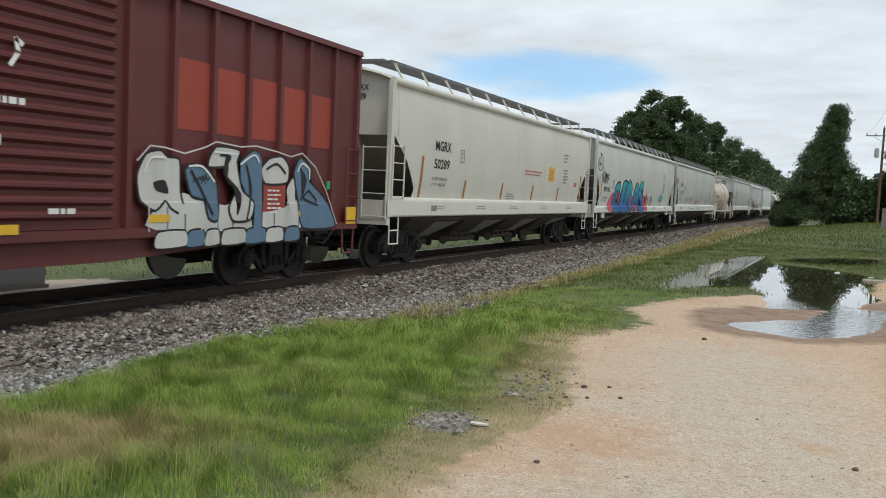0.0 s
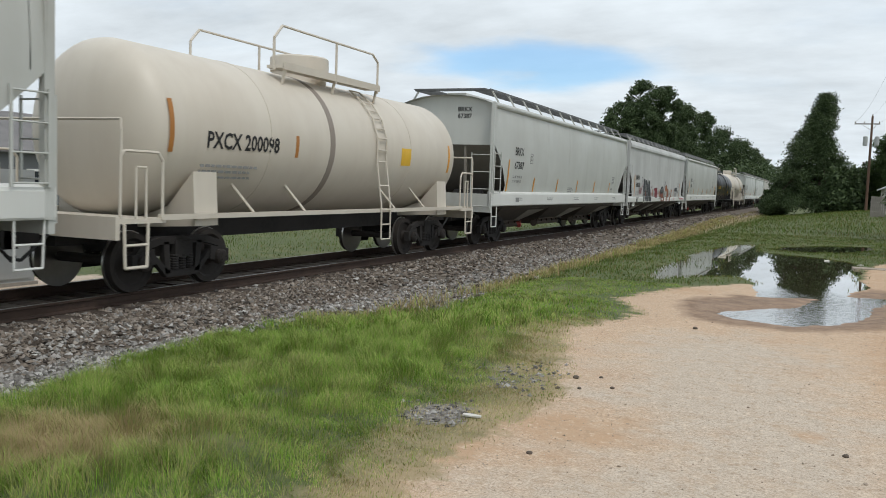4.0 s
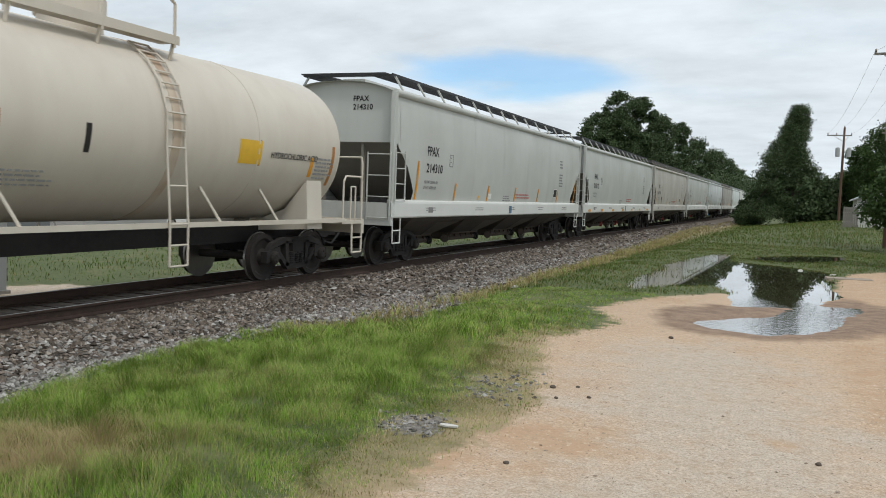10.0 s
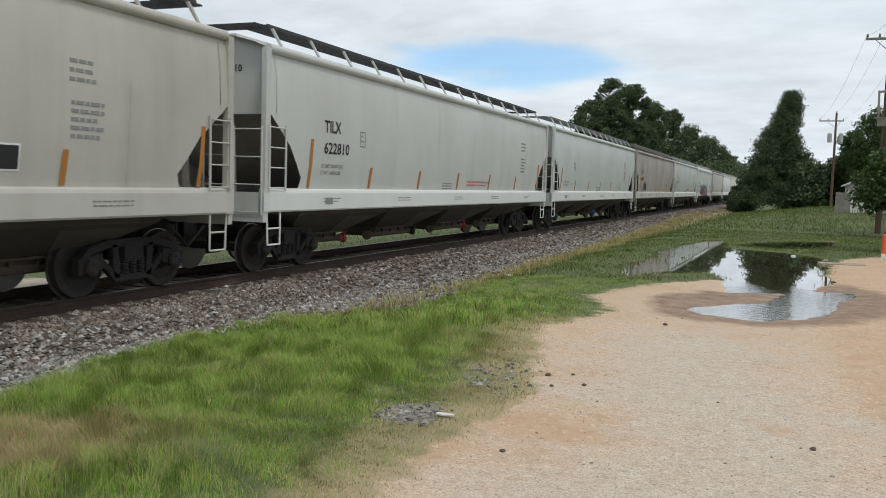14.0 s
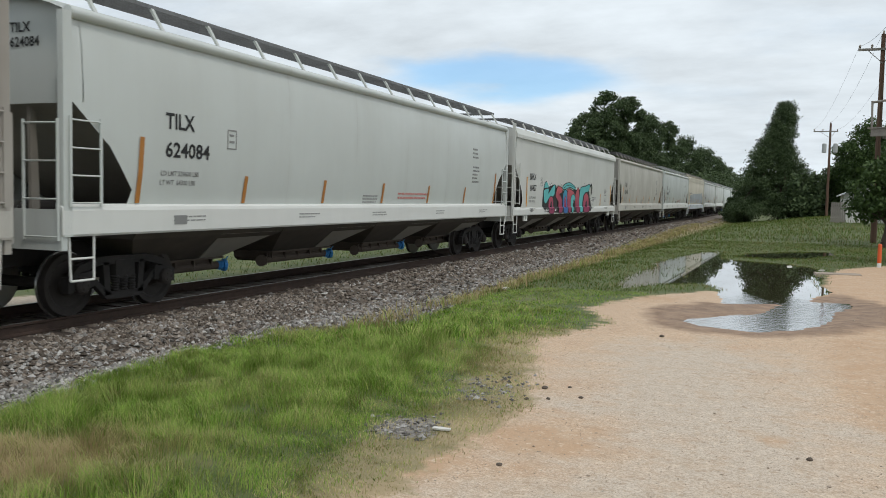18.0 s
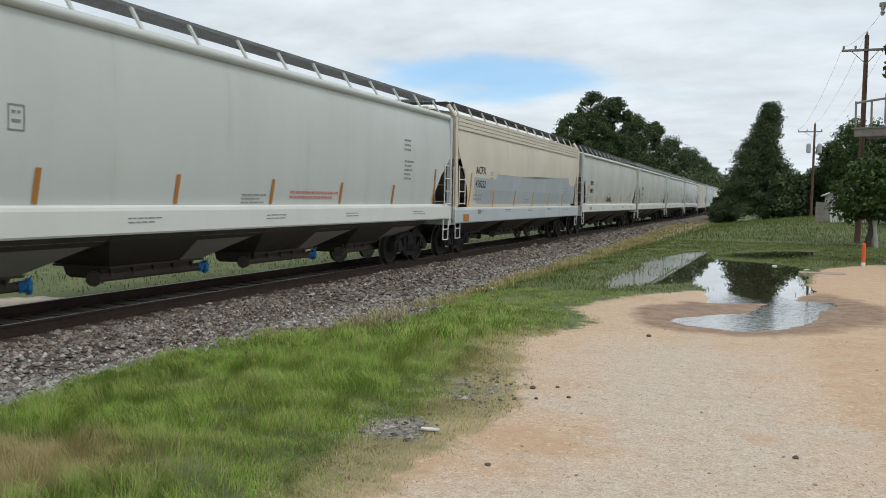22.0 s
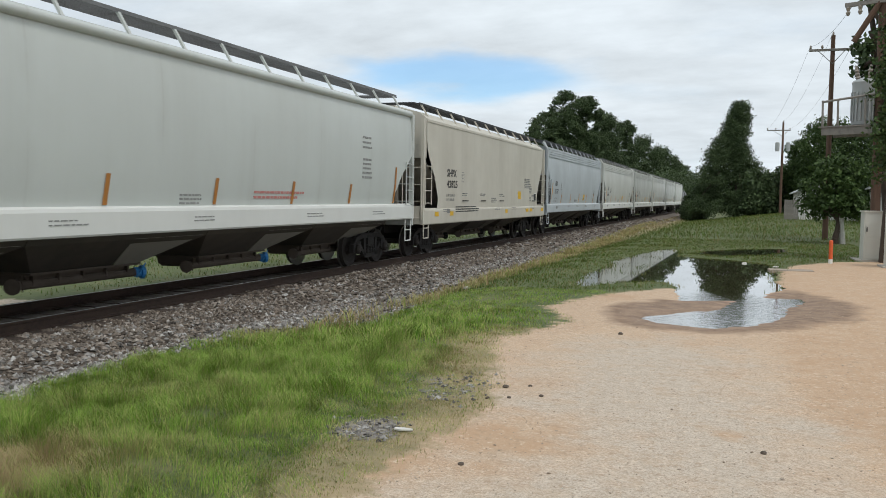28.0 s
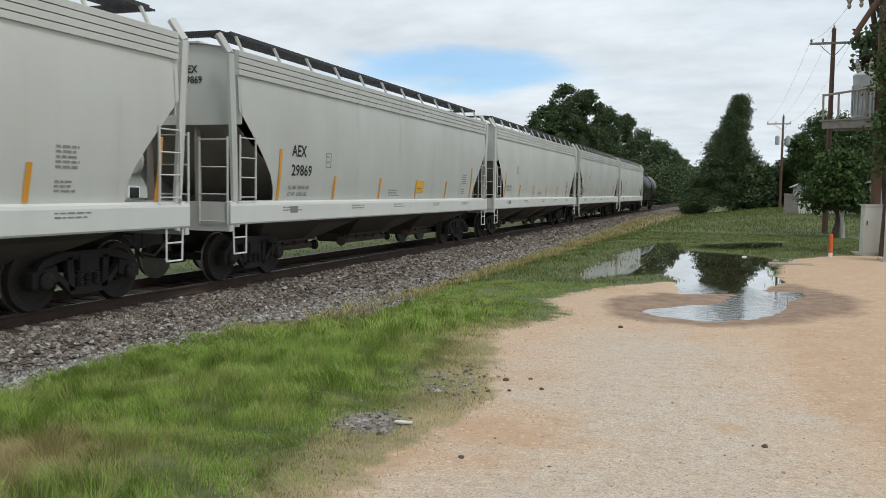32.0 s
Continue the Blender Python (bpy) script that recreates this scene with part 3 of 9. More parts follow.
    for s in (-1, 1):
        bm = bmesh.new()
        x0, x1 = sorted((s * (bx - 0.58), s * bx))
        grating(bm, x0, x1, 0.55, L - 0.55, zr)
        box(bm, min(s * bx, s * (bx + 0.02)), max(s * bx, s * (bx + 0.02)), 0.55, L - 0.55, zr - 0.01, zr + 0.05)
        part("roof_walk", bm, M[board], car, "metal grating roof walk")
        bm = bmesh.new()
        slab(bm, [(s * 1.46, 4.20), (s * 1.50, 4.20), (s * (bx + 0.02), zr), (s * (bx - 0.03), zr)], "y", -0.03, 0.03)
        st = None
        count = int(L / 1.45)
        for i in range(count + 1):
            y = 0.75 + (L - 1.5) * i / count
            if st is None:
                st = part("walk_strut", bm, trim, car)
                st.matrix_basis = Matrix.Translation((0, y, 0))
            else:
                again(st, car, (0, y, 0))
    for y in (0.30, L - 0.80):
        bm = bmesh.new()
        grating(bm, -1.15, 1.15, y, y + 0.5, zr)
        part("end_walk", bm, M[board], car)
    bm = bmesh.new()
    slab(bm, [(-0.34, roof[-1][1]), (0.34, roof[-1][1]), (0.30, roof[-1][1] + 0.14), (-0.30, roof[-1][1] + 0.14)], "y", 0.9, L - 0.9)
    part("hatch_cover", bm, trim, car)
    # brake gear on the leading platform
    bm = bmesh.new()
    turned(bm, [(0, 0.05), (0.04, 0.19), (0.9, 0.19), (0.94, 0.05)], (0.1, 0.75, 1.48), (1, 0, 0), 14)
    part("air_reservoir", bm, M["steel_dark"], car)
    bm = bmesh.new()
    turned(bm, [(0, 0.26), (0.03, 0.27), (0.05, 0.24)], (-0.6, -0.02 + 0.08, 2.3), (0, -1, 0), 18)
    part("hand_brake", bm, trim, car)
    running_gear(car, L)
    # marks on the side towards the lot
    if strips:
        for i in range(7):
            pitch = 2.66 if style == "ribbed" else 2.79
            y = strip_y + pitch * i - (0.14 if i else 0.0)
            if y > L - 0.75 or i in no_strips or y < 0.5:
                continue
            z1 = 2.62 if i == 0 or y > L - 2.6 else 2.12
            plate("reflective_strip", y, y + 0.095, sill_top + 0.05, z1, side, car, M[strips], "orange reflective strip", 0.016, 0.03)
    if name:
        lettering(name[0], 0.235, text_y, name_z[0], side, car, M["black"], "reporting_mark", stretch * (1.3 if name[0] == "ACFX" else 1.06))
        lettering(name[1], 0.225, text_y, name_z[1], side, car, M["black"], "car_number", stretch * 1.22)
        if end_text:
            end_letters(name, car, 0.355)
    for text, size, y, z, *more in marks:
        mat = M[more[0]] if more else M["black"]
        lettering(text, size, y, z, side, car, mat)
    if number_side:
        py, pz = text_y + 1.55, (name_z[1] if name else 2.36) + 0.2
        for y0, y1, z0, z1 in ((0, 0.26, 0, 0.022), (0, 0.26, 0.31, 0.332), (0, 0.022, 0.022, 0.31), (0.238, 0.26, 0.022, 0.31)):
            plate("plate_mark", py + y0, py + y1, pz + z0, pz + z1, side, car, M["grey_mark"])
        bars(py + 0.06, pz + 0.22, 2, 0.14, side, car, M["grey_mark"], 0.035, 0.11, seed + 17)
        zl = (name_z[1] - 0.29) if name else 2.0
        lettering("LD LMT %d LBS" % (219000 + rnd.randrange(30) * 100), 0.075, text_y - 0.08, zl, side, car, M["grey_mark"], "load_limit")
        lettering("LT WT  %d LBS" % (63000 + rnd.randrange(30) * 100), 0.075, text_y - 0.09, zl - 0.14, side, car, M["grey_mark"], "light_weight")
        low = style != "pellet" or (name and name[0] in ("BRKX", "GPLX"))
        if low:
            bars(L - 2.95, 2.34, 5, 0.5, side, car, M["grey_mark"], 0.035, 0.07, seed + 1)
            bars(L - 2.95, 1.86, 3, 0.4, side, car, M["grey_mark"], 0.03, 0.065, seed + 2)
        else:
            bars(L - 3.55, 3.26, 3, 0.55, side, car, M["grey_mark"], 0.05, 0.12, seed + 1)
            bars(L - 3.52, 2.72, 5, 0.6, side, car, M["grey_mark"], 0.05, 0.11, seed + 2)
        bars(L * 0.45, 1.80, 3, 0.8, side, car, M["grey_mark"], 0.03, 0.07, seed + 3)
    for i in range(5):
        bars(2.0 + (L - 5) * i / 4 + rnd.uniform(-0.3, 0.3), 1.43, 2, 0.8, sill_side, car, M["grey_mark"], 0.02, 0.06, seed + 5 + i)
    plate("sill_decal", 2.2, 2.5, 1.32, 1.46, sill_side, car, M["grey_mark"])
    if extras:
        before = set(car.children)
        extras(car, side, L)
        for ob in car.children:
            if ob not in before:
                ob.matrix_basis = Matrix.Translation((0, mark_shift, 0)) @ ob.matrix_basis
    return car


# ---- ground ----
def smooth(a, b, x):
    t = min(1.0, max(0.0, (x - a) / (b - a)))
    return t * t * (3 - 2 * t)


DIRT = [(-1.75, -8), (-1.9, 3.0), (-1.98, 4.23), (-2.07, 4.78), (-1.99, 5.73), (-1.90, 6.95), (-2.33, 8.48), (-2.80, 10.28), (-2.45, 11.6), (-2.25, 12.4), (-3.0, 14.03), (-2.3, 16.6),
        (-1.22, 18.6), (0.9, 19.0), (1.25, 24.6), (1.67, 27.5), (3.0, 30.2), (4.9, 31.9), (9, 33), (14, 33), (14, -8)]
PALE = [(-1.6, 0), (-1.75, 4.6), (-1.5, 5.2), (-1.05, 5.6), (-0.95, 6.2), (-1.3, 6.7), (-1.75, 7.0), (-1.7, 8.2), (-1.9, 9.5), (-1.6, 10.8), (-0.6, 11.2), (0.0, 10.5), (0.15, 8.3), (0.5, 7.6), (1.0, 7.0), (0.6, 6.6), (0.7, 5.6), (1.2, 4), (1.4, 0)]
MUD = [(-1.97, 13.65), (-1.51, 12.27), (-0.77, 12.05), (-0.08, 12.15), (0.72, 12.8), (1.9, 14.6), (2.2, 16.6), (1.7, 18.2), (1.1, 19.5), (0.4, 17.4), (-0.14, 16.7), (-1.19, 16.05), (-1.92, 14.9)]
POOLS = [[(-3.35, 18.9), (-3.4, 21.8), (-3.5, 29), (-2.9, 36), (-2.2, 37), (-1.7, 31.1), (-1.1, 30.6), (0.2, 29.9), (0.9, 28.6), (1.31, 27.4), (1.0, 24), (0.91, 22.1), (1.0, 19.7), (0.6, 18.1), (0.5, 17.0), (-0.84, 16.4), (-1.1, 19.1), (-1.5, 20.3), (-2.35, 19.6), (-3.07, 18.3)],
         [(-1.6, 33.0), (-1.1, 35.6), (0.24, 38.5), (2.27, 40.5), (2.15, 37.1), (1.05, 33.4), (0.0, 32.0)],
         [(-1.32, 13.76), (-0.86, 14.2), (-0.12, 15.0), (0.04, 16.4), (0.44, 17.4), (1.32, 17.75), (1.3, 16.9), (0.92, 15.88), (0.8, 14.7), (0.42, 13.4), (-0.26, 12.85), (-0.78, 12.95), (-1.2, 13.2)]]
GRAVEL = [(-20, -30), (-20, 400), (-8.2, 400), (-7.6, 130), (-6.9, 43), (-6.4, 22.1), (-6.3, 16.2), (-5.55, 14.3), (-5.35, 12.2), (-6.4, 11.7), (-7.1, 11.0), (-7.0, 8.5), (-6.9, 7.1), (-6.5, 5.4), (-6.35, 3.0), (-6.3, -30)]
PILE = [(-2.75, 5.5), (-2.35, 5.5), (-2.3, 5.9), (-2.45, 6.2), (-2.8, 5.95)]
PATCH = [(-2.75, 6.7), (-2.2, 6.7), (-2.0, 7.2), (-2.3, 8.2), (-2.9, 7.9)]
WATER_Z = -0.030


FIELD_X, FIELD_Y, FIELD_STEP = (-21.0, 16.0), (-13.0, 141.0), 0.1
FIELDS = {}


def field(poly):
    """Signed distance to the outline on a fine lattice, positive within."""
    gx = np.arange(FIELD_X[0], FIELD_X[1], FIELD_STEP, dtype=np.float32)[None, :]
    gy = np.arange(FIELD_Y[0], FIELD_Y[1], FIELD_STEP, dtype=np.float32)[:, None]
    best = np.full((gy.size, gx.size), 1e9, np.float32)
    odd = np.zeros(best.shape, bool)
    for (ax, ay), (bx, by) in zip(poly, poly[1:] + poly[:1]):
        dx, dy = bx - ax, by - ay
        t = np.clip(((gx - ax) * dx + (gy - ay) * dy) / (dx * dx + dy * dy), 0, 1)
        best = np.minimum(best, (gx - ax - t * dx) ** 2 + (gy - ay - t * dy) ** 2)
        if ay != by:
            odd ^= ((ay > gy) != (by > gy)) & (gx < (bx - ax) * (gy - ay) / (by - ay) + ax)
    return np.sqrt(best) * np.where(odd, 1, -1)


def inside(poly, x, y):
    """Signed distance to the outline, positive within."""
    key = id(poly)
    if key not in FIELDS:
        FIELDS[key] = field(poly).tolist()
    f = FIELDS[key]
    u, v = (x - FIELD_X[0]) / FIELD_STEP, (y - FIELD_Y[0]) / FIELD_STEP
    u, v = min(max(u, 0.0), len(f[0]) - 1.001), min(max(v, 0.0), len(f) - 1.001)
    i, j = int(u), int(v)
    u, v = u - i, v - j
    p, q = f[j], f[j + 1]
    return (p[i] * (1 - u) + p[i + 1] * u) * (1 - v) + (q[i] * (1 - u) + q[i + 1] * u) * v


def pool_depth(x, y):
    if not (-5 < x < 4.5 and 10 < y < 42):
        return 0.0
    d = max(inside(p, x, y) for p in POOLS)
    return smooth(-0.38, 0.38, d + 0.03 + 0.10 * noise.noise((x * 1.3, y * 0.7, 3.0)) + 0.11 * noise.noise((x * 2.2, y * 4.0, 5.0)) + 0.05 * noise.noise((x * 6, y * 9, 7.0)))


def ground_height(x, y):
    h = -0.30 * smooth(-3.2 - 0.9 * smooth(11, 15, y), -6.6, x) - 0.15 * smooth(-7.0, -8.0, x)
    h += 1.1 * smooth(42, 100, y) * smooth(-5.5, 6, x)
    h += rise(y) * smooth(-5.0, -8.0, x)
    h += 0.03 * noise.noise((x * 0.5, y * 0.5, 0)) * smooth(-2.0, -3.5, x)
    h += 0.012 * noise.noise((x * 0.9, y * 0.7, 8.0))
    return h - 0.066 * pool_depth(x, y)


def shore(value):
    return min(1.0, max(0.0, 0.5 + value * 0.5))


def ground_material():
    m, n, l, b = material("lot_ground")
    at, at2 = n.new("ShaderNodeVertexColor"), n.new("ShaderNodeVertexColor")
    at.layer_name, at2.layer_name = "zones", "stains"
    za, zb = n.new("ShaderNodeSeparateColor"), n.new("ShaderNodeSeparateColor")
    l.new(at.outputs["Color"], za.inputs[0]); l.new(at2.outputs["Color"], zb.inputs[0])

    def ragged(value, scale, amount, width=0.06, detail=8):
        nz = span(n, l, noise_at(n, l, scale, (1, 1, 1), detail, 0.65), 0.2, 0.8, -amount, amount)
        s = n.new("ShaderNodeMath"); s.operation = "ADD"
        l.new(value, s.inputs[0]); l.new(nz, s.inputs[1])
        return span(n, l, s.outputs[0], 0.5 - width, 0.5 + width)

    grit = noise_at(n, l, 38, detail=8, rough=0.8)
    fine, mid, big = noise_at(n, l, 70, detail=8, rough=0.75), noise_at(n, l, 7, detail=7, rough=0.65), noise_at(n, l, 0.9, detail=5)
    # worn sandy dirt, its stones and its grey travelled part
    sand = blend(n, l, span(n, l, big, 0.35, 0.65), (0.515, 0.338, 0.213), (0.595, 0.42, 0.28))
    sand = blend(n, l, span(n, l, mid, 0.45, 0.75, 0, 0.55), sand, (0.48, 0.33, 0.21))
    grey = blend(n, l, span(n, l, mid, 0.3, 0.7), (0.465, 0.38, 0.298), (0.59, 0.498, 0.405))
    dirt = blend(n, l, ragged(za.outputs["Blue"], 1.6, 0.42, 0.22), sand, grey)
    dirt = blend(n, l, span(n, l, fine, 0.51, 0.59, 0, 0.6), dirt, (0.28, 0.22, 0.165))
    dirt = blend(n, l, span(n, l, fine, 0.39, 0.47, 0.55, 0), dirt, (0.70, 0.62, 0.52))
    dirt = blend(n, l, span(n, l, grit, 0.50, 0.61, 0, 0.5), dirt, (0.30, 0.22, 0.155))
    dirt = blend(n, l, span(n, l, grit, 0.38, 0.48, 0.45, 0), dirt, (0.72, 0.62, 0.50))
    dirt = blend(n, l, span(n, l, ragged(zb.outputs["Red"], 2.6, 0.5, 0.22), 0, 1, 0, 0.8), dirt, (0.47, 0.305, 0.185))
    blot = span(n, l, noise_at(n, l, 2.3, (1, 1, 1), 7, 0.7), 0.53, 0.66, 0, 0.45)
    dirt = blend(n, l, blot, dirt, (0.48, 0.34, 0.225))
    crumbs = span(n, l, noise_at(n, l, 9, (1, 1, 1), 8, 0.75), 0.54, 0.62, 0, 0.6)
    dirt = blend(n, l, crumbs, dirt, (0.36, 0.255, 0.165))
    dirt = blend(n, l, span(n, l, noise_at(n, l, 13, (1, 1, 1), 8, 0.75), 0.36, 0.45, 0.6, 0), dirt, (0.72, 0.60, 0.47))
    lane = span(n, l, noise_at(n, l, 1.4, (3.2, 0.5, 1), 6, 0.7), 0.54, 0.72, 0, 0.4)
    dirt = blend(n, l, lane, dirt, (0.46, 0.35, 0.25))
    mud = blend(n, l, span(n, l, noise_at(n, l, 3.0, (1, 1, 1), 8, 0.7), 0.35, 0.65), (0.17, 0.105, 0.065), (0.33, 0.22, 0.145))
    # turf: soil, thatch and short growth
    turf = blend(n, l, span(n, l, mid, 0.35, 0.65), (0.055, 0.080, 0.022), (0.10, 0.125, 0.040))
    turf = blend(n, l, span(n, l, fine, 0.5, 0.75, 0, 0.6), turf, (0.20, 0.18, 0.085))
    turf = blend(n, l, span(n, l, big, 0.5, 0.72, 0, 0.35), turf, (0.25, 0.22, 0.11))
    turf = blend(n, l, ragged(zb.outputs["Green"], 2.0, 0.35, 0.25), turf, (0.36, 0.28, 0.165))
    gravel = blend(n, l, span(n, l, noise_at(n, l, 22, detail=4), 0.35, 0.65), (0.10, 0.085, 0.072), (0.30, 0.28, 0.255))
    c = blend(n, l, ragged(za.outputs["Red"], 3.4, 0.13, 0.04), turf, dirt)
    c = blend(n, l, ragged(za.outputs["Green"], 1.8, 0.16, 0.10), c, mud)
    c = blend(n, l, ragged(zb.outputs["Blue"], 4.0, 0.30, 0.06), c, gravel)
    l.new(c, b.inputs["Base Color"])
    l.new(span(n, l, za.outputs["Green"], 0.4, 0.75, 0.92, 0.72), b.inputs["Roughness"])
    mixh = n.new("ShaderNodeMath"); mixh.operation = "MULTIPLY_ADD"; mixh.inputs[1].default_value = 0.35
    l.new(fine, mixh.inputs[0]); l.new(mid, mixh.inputs[2])
    bump(n, l, b, mixh.outputs[0], 0.5, 0.025)
    return m


def build_ground():
    xs = [-900, -500, -300, -200, -140, -100, -70, -50, -38, -30, -25, -20, -16, -14] + [-12.5 + 0.2 * i for i in range(45)] + [-3.5 + 0.1 * i for i in range(60)] + [2.5 + 0.2 * i for i in range(20)] + [6.6, 7, 8, 9, 11, 14, 18, 25, 35, 50, 75, 110, 160, 250, 400, 900]
    ys = [-400, -200, -100, -50, -25, -12, -6, -3, -1, 0.5, 1.5] + [2.0 + 0.16 * i for i in range(60)] + [11.6 + 0.09 * i for i in range(88)] + [19.52 + 0.2 * i for i in range(108)] + [41.5, 42.5, 44, 46, 48, 50, 53, 57, 63, 70, 80, 90, 100, 115, 135, 160, 200, 260, 350, 500, 800, 1500]
    verts = [(x, y, ground_height(x, y)) for y in ys for x in xs]
    w = len(xs)
    faces = [(j * w + i, j * w + i + 1, (j + 1) * w + i + 1, (j + 1) * w + i) for j in range(len(ys) - 1) for i in range(w - 1)]
    me = bpy.data.meshes.new("ground")
    me.from_pydata(verts, [], faces)
    zones, stains = [], []
    for x, y, z in verts:
        near = -9 < x < 15 and -12 < y < 140
        zones += [shore(inside(DIRT, x, y)) if near else 0.0, shore(inside(MUD, x, y) * 1.2) if near and 9 < y < 21 else 0.0, shore(inside(PALE, x, y) * 0.8) if near and y < 12 else 0.0, 1.0]
        dry = max(0.9 - math.hypot((x + 4.6) / 1.2, (y - 4.3) / 1.0) * 0.6, 0.68 * smooth(-1.1, -0.2, inside(DIRT, x, y)) * smooth(13, 10, y) if near else 0.0, 0.62 * smooth(-5.2, -6.0, x) * smooth(11, 14, y) * smooth(160, 90, y) if near else 0.0, 0.0)
        spot = max(0.0, 0.60 * smooth(0.2, 0.9, x - 0.22 * max(0.0, 8.2 - y)) if x < 9 else 0.0, 0.95 - 0.5 * math.hypot((x + 1.5) / 0.5, (y - 5.95) / 0.55), 0.8 - 0.5 * math.hypot((x + 2.0) / 0.25, (y - 5.0) / 0.6), 0.75 - 0.5 * math.hypot((x - 0.02) / 0.16, (y - 6.65) / 0.25), 0.7 - 0.5 * math.hypot((x - 1.7) / 0.6, (y - 19.5) / 2.5), 0.9 - 0.5 * math.hypot((x + 2.2) / 0.5, (y - 16.2) / 0.7))
        road = 0.0
        if -45 < x < -9:
            road = shore(3.4 - abs(x + 24.2)) if y > -30 else 0.0
            road = max(road, shore(1.8 - math.hypot(x + 13.3, (y - 11.2) * 0.7)))
        if near:
            gr = max(shore(inside(GRAVEL, x, y) * 1.4), shore(inside(PILE, x, y) * 3) if abs(y - 6) < 3 else 0, 0.62 * shore(inside(PATCH, x, y) * 1.5) if abs(y - 7) < 4 else 0)
        else:
            gr = 0.0
        stains += [spot, dry, gr, 1.0]
        if road > 0:
            zones[-4], zones[-2] = max(zones[-4], road), 0.9
    for name, data in (("zones", zones), ("stains", stains)):
        me.color_attributes.new(name, "FLOAT_COLOR", "POINT").data.foreach_set("color", data)
    me.materials.append(ground_material())
    me.shade_smooth()
    tagged(new("ground", me), "grassy verge and pale sandy dirt lot", kind="structure")


build_ground()


def water_material():
    m, n, l, b = material("muddy_water")
    b.inputs["Base Color"].default_value = (0.075, 0.056, 0.034, 1)
    b.inputs["Roughness"].default_value, b.inputs["IOR"].default_value = 0.01, 2.1
    b.inputs["Specular IOR Level"].default_value = 0.5
    tc, sep = n.new("ShaderNodeTexCoord"), n.new("ShaderNodeSeparateXYZ")
    l.new(tc.outputs["Object"], sep.inputs[0])
    rip = span(n, l, sep.outputs["Y"], 16.2, 18.6, 1.0, 0.0)
    hgt = n.new("ShaderNodeMath"); hgt.operation = "MULTIPLY"
    wave = span(n, l, noise_at(n, l, 5, (0.6, 2.4, 1), 3), 0.0, 1.0, -0.5, 0.5)
    l.new(rip, hgt.inputs[0]); l.new(wave, hgt.inputs[1])
    bump(n, l, b, hgt.outputs[0], 1.0, 0.006)
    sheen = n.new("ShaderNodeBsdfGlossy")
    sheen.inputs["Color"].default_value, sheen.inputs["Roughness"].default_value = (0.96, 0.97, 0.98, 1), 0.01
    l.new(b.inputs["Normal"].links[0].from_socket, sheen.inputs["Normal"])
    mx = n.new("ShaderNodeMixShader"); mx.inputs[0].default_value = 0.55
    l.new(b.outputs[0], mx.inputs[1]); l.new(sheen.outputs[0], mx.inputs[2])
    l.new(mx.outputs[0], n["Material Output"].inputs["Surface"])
    return m


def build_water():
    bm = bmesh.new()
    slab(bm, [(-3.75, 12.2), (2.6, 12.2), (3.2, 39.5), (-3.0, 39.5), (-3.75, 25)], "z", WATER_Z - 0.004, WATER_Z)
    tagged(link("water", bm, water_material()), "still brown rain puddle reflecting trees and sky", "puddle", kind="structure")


build_water()


# ---- railway line ----
def island_mix(name, colors, rough=0.9, strength=0.5):
    """Pieces that differ one from the next."""
    m, n, l, b = material(name)
    geo = n.new("ShaderNodeNewGeometry")
    ramp = n.new("ShaderNodeValToRGB")
    ramp.color_ramp.interpolation = "LINEAR"
    while len(ramp.color_ramp.elements) < len(colors):
        ramp.color_ramp.elements.new(0.5)
    for i, (e, c) in enumerate(zip(ramp.color_ramp.elements, colors)):
        e.position, e.color = i / (len(colors) - 1), (*c, 1)
    l.new(geo.outputs["Random Per Island"], ramp.inputs["Fac"])
    f = noise_at(n, l, 18, detail=5)
    l.new(blend(n, l, span(n, l, f, 0.35, 0.7, 0, 0.35), ramp.outputs["Color"], tuple(0.5 * k for k in colors[0])), b.inputs["Base Color"])
    b.inputs["Roughness"].default_value = rough
    bump(n, l, b, f, strength, 0.006)
    return m


def bed_height(x):
    d = abs(x - TRACK_X)
    return -0.235 - 0.01 * smooth(1.3, 1.7, d) - 0.26 * smooth(1.75, 3.6, d)


